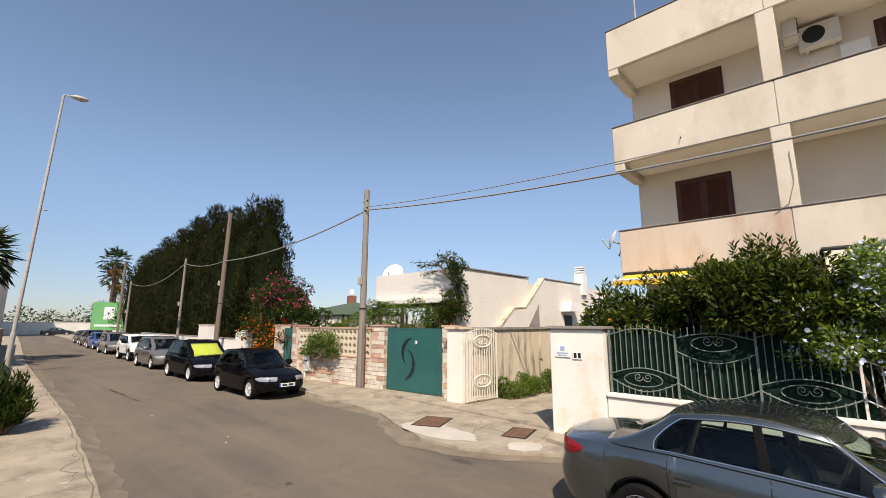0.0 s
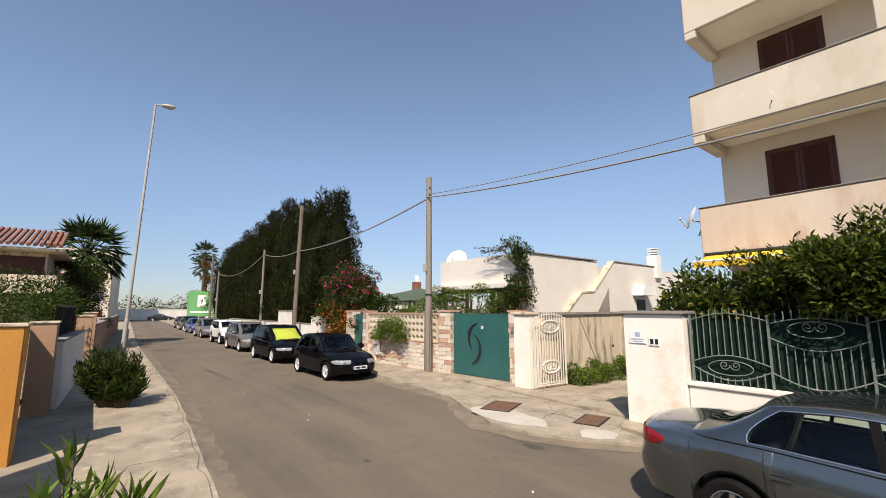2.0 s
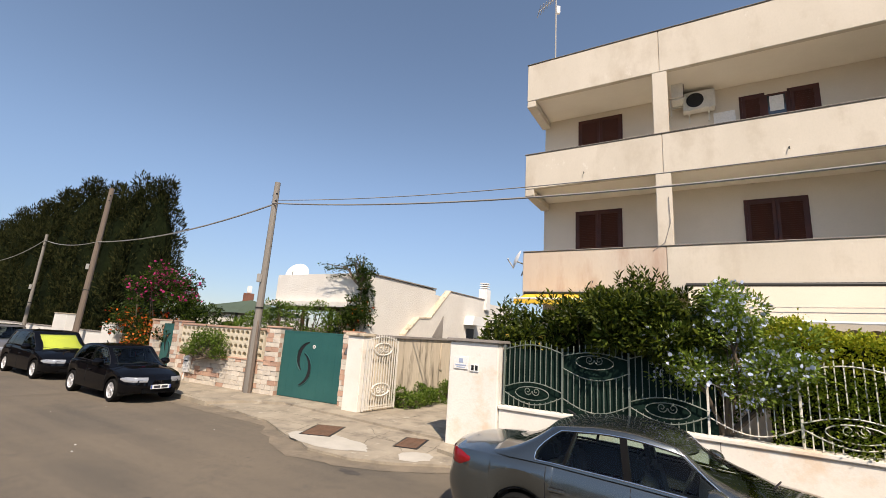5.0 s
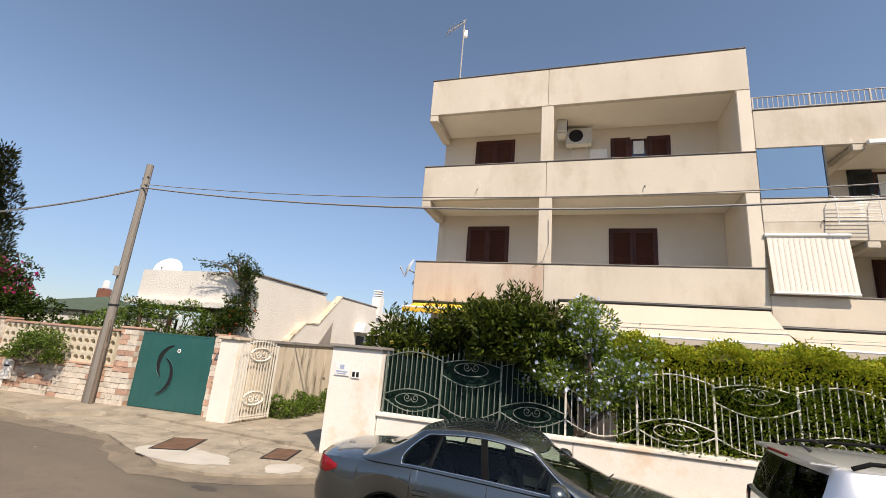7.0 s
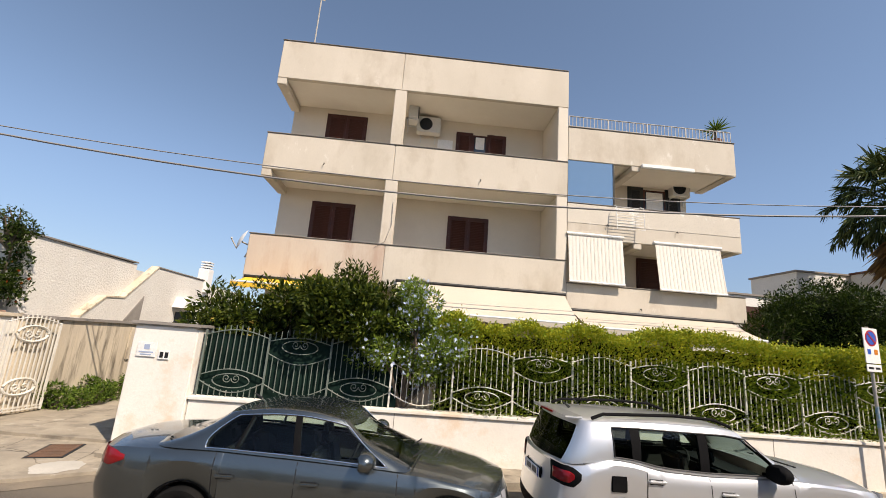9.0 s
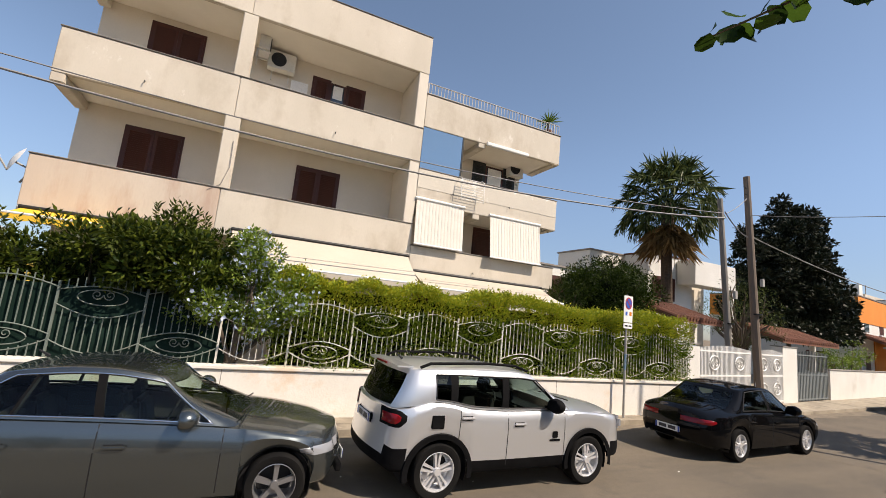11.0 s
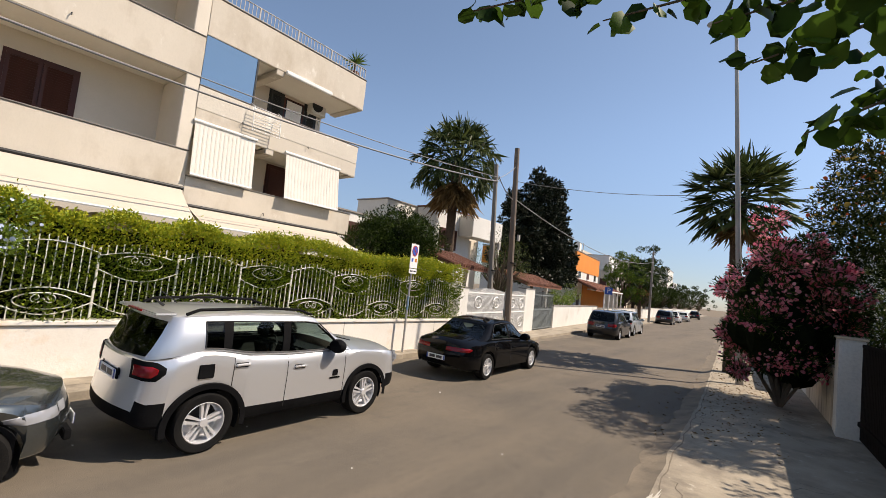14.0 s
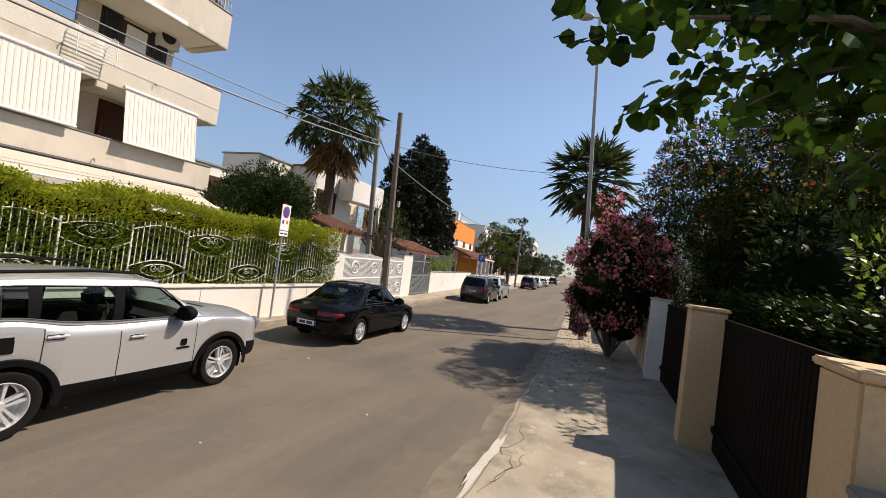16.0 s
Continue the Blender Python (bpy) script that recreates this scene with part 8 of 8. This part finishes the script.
def villa(x, y, turn, w, d, storeys, label, mat="white_wall", balcony=True, band=None, openings=3, h=3.0, top=0.6):
    """A house with flat roof, parapet, storeys, windows with shutters, and a balcony."""
    v = thing("villa", pose(x, y, 0, 0, 0, turn), label, "house", "villas along the street")
    H = storeys * h
    part("wall", bx(0, w, 0, d, 0, H + top, 0.02), M[mat], v)
    part("roof_coping", bx(-0.06, w + 0.06, -0.06, d + 0.06, H + top, H + top + 0.08, 0.01), M["coping"], v)
    if band:
        part("band", bx(-0.02, w + 0.02, -0.03, d * 0.5, H - 0.2, H + top - 0.1), M[band], v)
    for k in range(storeys):
        for i in range(openings):
            cx = w * (i + 0.5) / openings
            z0 = k * h + 0.9
            win = part("window", bx(cx - 0.5, cx + 0.5, -0.012, 0.02, z0, z0 + 1.4), M["shutter"], v)
            for q in (-1, 1):
                part("pane", bx(cx + min(0, q * 0.45), cx + max(0, q * 0.45), -0.02, -0.013, z0 + 0.05, z0 + 1.35), M["pane"] if (i + k) % 2 else M["shutter"], win)
            part("sill", bx(cx - 0.6, cx + 0.6, -0.12, -0.01, z0 - 0.08, z0), M["white_paint"], win)
        for i in range(max(1, int(d / 3.5))):
            cy = d * (i + 0.5) / max(1, int(d / 3.5))
            z0 = k * h + 0.9
            win = part("window", bx(-0.012, 0.02, cy - 0.5, cy + 0.5, z0, z0 + 1.4), M["shutter"], v)
            part("sill", bx(-0.1, -0.013, cy - 0.58, cy + 0.58, z0 - 0.08, z0), M["white_paint"], win)
        if balcony and k:
            bal = part("balcony", bx(w * 0.15, w * 0.75, -1.0, -0.005, k * h - 0.15, k * h, 0.01), M["white_paint"], v)
            part("parapet", bx(w * 0.15, w * 0.75, -1.05, -0.93, k * h, k * h + 0.95, 0.01), M[mat], bal)
    return v


v = villa(16.9, 17.6, 0, 6.2, 2.6, 2, "two-storey white villa with balconies and brown shutters", h=3.0, top=0.5, balcony=False)
part("front_block", bx(2.5, 6.0, -1.6, 0.003, 0, 6.55, 0.02), M["white_wall"], v)
part("roof_coping", bx(2.44, 6.06, -1.66, 0.003, 6.551, 6.63, 0.01), M["tile"], v)
shutter("shutters", 2.9, 4.5, 4.2, 5.35, -1.63, 2, parent=v)
part("loggia_back", bx(6.0, 8.2, -0.8, 0.8, 0, 6.4, 0.02), M["stucco_in"], v)
part("balcony_block", bx(4.7, 8.1, -2.7, -1.63, 5.1, 6.4, 0.02), M["white_wall"], v)
part("loggia_post", bx(7.9, 8.1, -2.6, -2.4, 0, 5.1), M["white_wall"], v)
villa(10.4, 15.4, 3, 5.4, 3.0, 2, "low white flat-roofed house behind the trees", h=2.2, top=0.5, balcony=False)
o = villa(36.5, 14.2, 8, 10.0, 9, 2, "orange and white house with a tiled porch", "white_wall", False, None, 3, 2.9, 0.3)
part("orange_wall", bx(-0.03, 10.03, -0.04, 9.04, 4.4, 6.05), M["orange"], o)
part("orange_wall", bx(3.0, 14.5, -0.06, 9.04, 0.6, 3.3), M["orange"], o)
tiled_roof(o, -0.3, 15.0, -1.9, -0.1, 2.9, 3.6)
flatb = villa(77, 29.0, 6, 20, 10, 3, "orange-banded flat building with roof rooms and chimney pipe", "white_wall", True, None, 5, 3.0, 0.5)
part("roof_room", bx(3.0, 15.0, 1.0, 8.0, 9.58, 10.9, 0.02), M["stucco"], flatb)
part("chimney_pipe", bx(0.7, 2.0, 1.0, 2.2, 9.58, 12.0, 0.02), M["white_wall"], flatb)
part("mast", tb([(7.0, 2.0, 10.9), (7.0, 2.0, 12.6)], 0.06, 5), M["lamp_grey"], flatb)
port = thing("carport", pose(39.5, 12.5, 0.1, 0, 0, 7), "light white-posted carport before the orange house", "carport")
part("roof", bx(0, 9, -0.1, 1.6, 2.75, 2.87, 0.02), M["white_paint"], port)
for x in (0.1, 2.3, 4.5, 6.7, 8.9):
    part("post", bx(x - 0.05, x + 0.05, 0.0, 0.1, 0, 2.75), M["white_paint"], port)
for i, (x, y, w, s) in enumerate(((70, 20.5, 10, 2), (76, 24.0, 10, 3), (84, 21.0, 10, 3), (97, 18.8, 12, 3), (114, 26, 12, 3), (130, 28, 14, 3))):
    villa(x, y, 6, w, 9, s, "pale flat-roofed house far along the street", "white_wall" if i % 2 else "stucco", True, None, 3)
for i, (x, y, w, s) in enumerate(((30, -12, 9, 2), (44, -11, 10, 2), (58, -9.5, 10, 2), (74, -8, 12, 3), (92, -6, 12, 2), (112, -4, 14, 3))):
    villa(x, y, 6, w, 8, s, "pale house behind the near garden walls", "stucco" if i % 2 else "white_wall", False, None, 3)
cream = villa(8.5, -13.5, 0, 9, 6.5, 2, "cream house with an awning behind the shade tree", "stucco", True, None, 3, 3.0, 0.5)
ps = thing("parking_sign_blue", pose(37.6, 11.6, 0.3, 0, 0, -70), "blue square parking sign on a post", "sign")
part("post", tb([(0, 0, 0), (0, 0, 3.0)], 0.04, 8), M["lamp_grey"], ps)
part("board", bx(-0.3, 0.3, -0.05, -0.03, 2.3, 2.9, 0.01), M["sign_blue"], ps)
cu = bpy.data.curves.new("letter", "FONT")
cu.body, cu.size, cu.align_x, cu.align_y, cu.extrude = "P", 0.55, "CENTER", "CENTER", 0.002
lt = new("letter", cu)
me = bpy.data.meshes.new_from_object(lt)
bpy.data.objects.remove(lt)
o = link("letter", me, M["white_paint"], ps)
o.matrix_local = pose(0, -0.056, 2.6, 90, 0, 0)

# ---- near side: pillars, gates and walls behind the pavement ----
def pillar(x, y, w, d, h, mat, label, turn=0):
    p = thing("gate_post", pose(x, y, 0.08, 0, 0, turn), label, "pillar", "gate posts on the near side")
    part("shaft", bx(0, w, -d, 0, 0, h, 0.015), M[mat], p)
    part("cap", bx(-0.03, w + 0.03, -d - 0.03, 0.03, h, h + 0.05, 0.012), M["tan"] if mat == "tan" else M["oldwall"], p)
    return p


def plank_gate(a, b, h, mat, label):
    m, ln = run(a, b)
    g = thing("sheet_gate", m, label, "gate", "dark gates on the near side")
    n = int(ln / 0.11)
    for i in range(n):
        part("slat", bx(ln * i / n + 0.006, ln * (i + 1) / n - 0.006, -0.015, 0.015, 0.05, h - 0.04), M[mat], g)
    part("rail", bx(0, ln, -0.022, 0.022, h - 0.06, h), M[mat], g)
    part("rail", bx(0, ln, 0.016, 0.05, 0.3, 0.38), M[mat], g)


pillar(7.78, -1.17, 0.47, 0.45, 1.98, "tan", "tan plastered gate post in the shade")
pillar(3.3, -1.28, 0.47, 0.45, 1.9, "tan", "tan plastered gate post with a stone cap")
pillar(12.2, -0.93, 0.75, 0.4, 1.92, "white_wall", "grey-white plastered gate post")
plank_gate((3.8, -1.66), (7.76, -1.6), 1.88, "brown_gate", "dark brown slatted driveway gate")
plank_gate((8.3, -1.5), (12.15, -1.28), 1.85, "brown_gate", "dark brown slatted driveway gate")
hood = thing("screen_hedge", pose(4.2, -2.75, 0.08), "dense black-green clipped hedge behind the gate", "hedge")
hx, hz = rng.uniform(0, 8.2, 9000), rng.uniform(0.9, 2.32, 9000)
top = hz > 2.2
pts = np.stack([hx, np.where(top, rng.uniform(-0.1, 0.5, 9000), 0.5 + rng.normal(0, 0.06, 9000)), hz + 0.06 * rng.normal(size=9000)], 1)
tagged(leaf_cloud("foliage", pts, np.stack([rng.normal(0, 0.5, 9000), np.full(9000, 1.0), rng.uniform(-0.3, 1, 9000)], 1), 0.09, 0.45, M["leaf_dark"], hood), kind="stuff")
# dark block painted as the shade within this hedge
part("inner_growth", bx(0.05, 8.1, -0.1, 0.42, 0, 2.2), M["inner_shade"], hood)
front("near_wall", (13.0, -1.2), (17.5, -0.9), 1.25, 0.25, "oldwall", "low garden wall of dark-streaked plaster behind the oleander")
front("near_wall", (17.5, -0.9), (60, 2.2), 1.7, 0.25, "white_wall", "white garden wall on the shaded side")
front("near_wall", (60, 2.2), (160, 9.5), 1.7, 0.25, "white_wall", "white garden wall on the shaded side")
front("near_wall", (-8.3, -1.05), (3.25, -1.5), 1.35, 0.22, "white_wall", "white garden wall behind the camera's pavement")
pillar(-9.55, -0.66, 0.48, 0.45, 2.0, "ochre", "orange plastered gate post in the sun")
plank_gate((-12.85, -0.95), (-9.6, -0.95), 1.85, "brown_gate", "dark brown slatted gate between tan posts")
pillar(-13.35, -0.48, 0.48, 0.45, 1.95, "peach", "tan plastered gate post with a pale cap")
front("near_wall", (-19.2, -0.3), (-13.4, -0.6), 1.5, 0.22, "white_wall", "white garden wall with grey coping")
scr = thing("wall_screen", run((-18.6, -0.40), (-14.3, -0.62))[0] @ pose(0, 0, 1.5), "dark metal screen on top of the garden wall", "screen")
for k in range(4):
    part("panel", bx(k * 1.07 + 0.02, k * 1.07 + 1.05, -0.02, 0.02, 0.05, 0.8, 0.006), M["brown_gate"], scr)
    part("post", bx(k * 1.07 - 0.02, k * 1.07 + 0.02, -0.03, 0.03, 0.0, 0.85), M["dark_iron"], scr)
pillar(-20.2, 0.1, 0.5, 0.45, 2.0, "peach", "tan plastered gate post with a pale cap")
pillar(-22.6, 0.2, 0.5, 0.45, 2.1, "peach", "tan plastered gate post with a pale cap")
front("near_wall", (-60, 2.0), (-22.7, 0.0), 1.6, 0.22, "peach", "tan garden wall on the shaded side")
hs = thing("balcony_house", pose(-41, -9.5, 0), "white house with a red tiled roof and balcony", "house")
# walls take the darker old plaster in place of shade under the eaves
part("wall", bx(0, 11, 0, 7.5, 0, 5.2, 0.02), M["oldwall"], hs)
part("balcony_parapet", bx(11, 12.2, 0.0, 8.0, 3.1, 4.0, 0.02), M["oldwall"], hs)
# dark brown sheet standing in for the shade inside the loggia
part("loggia_shade", bx(11.003, 11.02, 0.6, 7.4, 3.0, 5.0), M["shutter"], hs)
part("roof_slab", bx(-0.3, 12.4, -0.3, 8.2, 5.2, 5.32, 0.02), M["oldwall"], hs)
for i in range(36):
    y = -0.2 + i * 0.235
    part("roof_tile", tb([(12.55, y, 5.45), (9.0, y, 6.6)], 0.1, 6), M["tile"], hs)
c = blob_centres(60, (-7, 6, -1.2, 0.8, 0.8, 3.2))
bush("garden_bush", (-24.0, -1.6, 0.1), "dark garden shrubs hanging over the near wall", c, rng.uniform(0.5, 0.8, 60), 230, 0.13, 0.4, M["leaf_dark"])
c = blob_centres(46, (-4, 4, -1.2, 1.0, 0.8, 4.6))
bush("garden_bush", (-34.5, -0.6, 0.1), "green garden trees over the near wall", c, rng.uniform(0.6, 0.9, 46), 300, 0.14, 0.4, M["leaf_dark"])
far = villa(-98, -6, 80, 8, 9, 4, "pale apartment house at the far crossing", "stucco", True, None, 3, 3.1, 0.5)

# ---- far left: white wall ends, green hoarding, end of the road ----
front("low_wall", (-47, 10.6), (-22.8, 10.4), 1.3, 0.25, "white_wall", "white garden wall under the cypresses")
pillar(-24.4, 10.3, 1.2, 0.4, 1.8, "white_wall", "white gate pillar under the cypresses")
pillar(-30.5, 10.4, 1.6, 0.4, 2.1, "white_wall", "white gate pillar under the cypresses")
hoard = thing("hoarding", pose(-70, 12.0, 0.1, 0, 0, 62), "green printed hoarding panel with a pale emblem", "hoarding")
M["hoard_green"] = surface("hoard_green", (0.12, 0.36, 0.13), (0.1, 0.3, 0.11), 0.6, 1, 20, 0.05)
part("panel", bx(-1.9, 1.9, -0.06, 0.0, 1.2, 4.8, 0.02), M["hoard_green"], hoard)
for x in (-1.7, 1.7):
    part("leg", bx(x - 0.08, x + 0.08, 0.0, 0.15, -0.05, 4.7), M["dark_iron"], hoard)
part("emblem", bx(-0.6, 0.5, -0.07, -0.061, 2.6, 4.2), M["white_paint"], hoard)
part("text_bar", bx(-1.5, 1.5, -0.07, -0.061, 1.7, 1.95), M["white_paint"], hoard)
front("end_wall", (-112, 40), (-112, -30), 2.2, 0.3, "white_wall", "long pale wall across the end of the road")
c = blob_centres(120, (-4, 4, -34, 34, 0.5, 4.0))
bush("end_trees", (-120, 5, 0.0), "low dark trees behind the end wall", c, rng.uniform(1.2, 2.2, 120), 80, 0.5, 0.4, M["leaf_dark"])


# ---- more parked cars ----
def colour(n, c, metal=0.4):
    return car_paint(n, c, metal)


p_white, p_grey, p_silver, p_dark, p_blue = colour("paint_white", (0.75, 0.75, 0.74), 0.0), colour("paint_warm_grey", (0.16, 0.15, 0.14)), colour("paint_light", (0.4, 0.43, 0.45)), colour("paint_dark", (0.02, 0.021, 0.025)), colour("paint_blue", (0.03, 0.08, 0.3))
make_car("hatchback_car", pose(-27.3, 7.3, 0, 0, 0, 1), "grey-brown compact car in the parked row", variant(VAN, p_grey))
j2, s2, _, _ = make_car("suv_car", pose(-33.5, 7.6, 0, 0, 0, 1), "white boxy off-road car in the parked row", variant(BOX_SUV, p_white))
make_car("hatchback_car", pose(-41.6, 7.85, 0, 0, 0, 1), "grey hatchback in the parked row", variant(VAN, p_grey))
make_car("hatchback_car", pose(-49.5, 8.2, 0, 0, 0, 2), "blue hatchback in the parked row", variant(HATCH, p_blue))
make_car("hatchback_car", pose(-56, 8.6, 0, 0, 0, 2), "dark hatchback in the parked row", variant(VAN, p_dark))
make_car("hatchback_car", pose(-63, 8.9, 0, 0, 0, 2), "dark hatchback in the parked row", variant(HATCH, p_dark))
make_car("sedan_car", pose(-103, 10.5, 0, 0, 0, 80), "dark saloon car crossing the end of the road", variant(SEDAN_BLACK, p_dark))
make_car("hatchback_car", pose(27.3, 8.1, 0, 0, 0, 4), "dark grey hatchback parked beyond the gates", variant(VAN, p_dark))
make_car("hatchback_car", pose(32.2, 8.6, 0, 0, 0, 4), "pale blue-grey hatchback parked beyond the gates", variant(VAN, p_silver))
make_car("hatchback_car", pose(57, 10.9, 0, 0, 0, 5), "black hatchback far along the street", variant(VAN, p_dark))
make_car("hatchback_car", pose(66, 11.7, 0, 0, 0, 5), "white hatchback far along the street", variant(VAN, p_white))
make_car("hatchback_car", pose(77, 12.3, 0, 0, 0, 5), "white hatchback far along the street", variant(HATCH, p_white))
make_car("hatchback_car", pose(100, 14.0, 0, 0, 0, 5), "dark hatchback far along the street", variant(VAN, p_dark))

# potted plant on the roof corner
pot = thing("potted_agave", pose(9.85, FY + 0.45, 9.24), "spiky potted plant on the roof corner", "plant")
part("pot", tb([(0, 0, -0.1), (0, 0, 0.28)], 0.16, 12, [0.13, 0.18]), M["tile"], pot)
part("stem", tb([(0, 0, 0.2), (0.02, 0, 0.65)], 0.04, 6), M["bark"], pot)
k = 60
a = rng.uniform(0, 2 * math.pi, k)
e = rng.uniform(-0.4, 1.5, k)
tagged(leaf_cloud("foliage", np.tile((0.02, 0, 0.65), (k, 1)), np.stack([np.cos(a) * np.cos(e), np.sin(a) * np.cos(e), np.sin(e)], 1), 0.42, 0.1, M["leaf_mid"], pot, "blade"), kind="stuff")
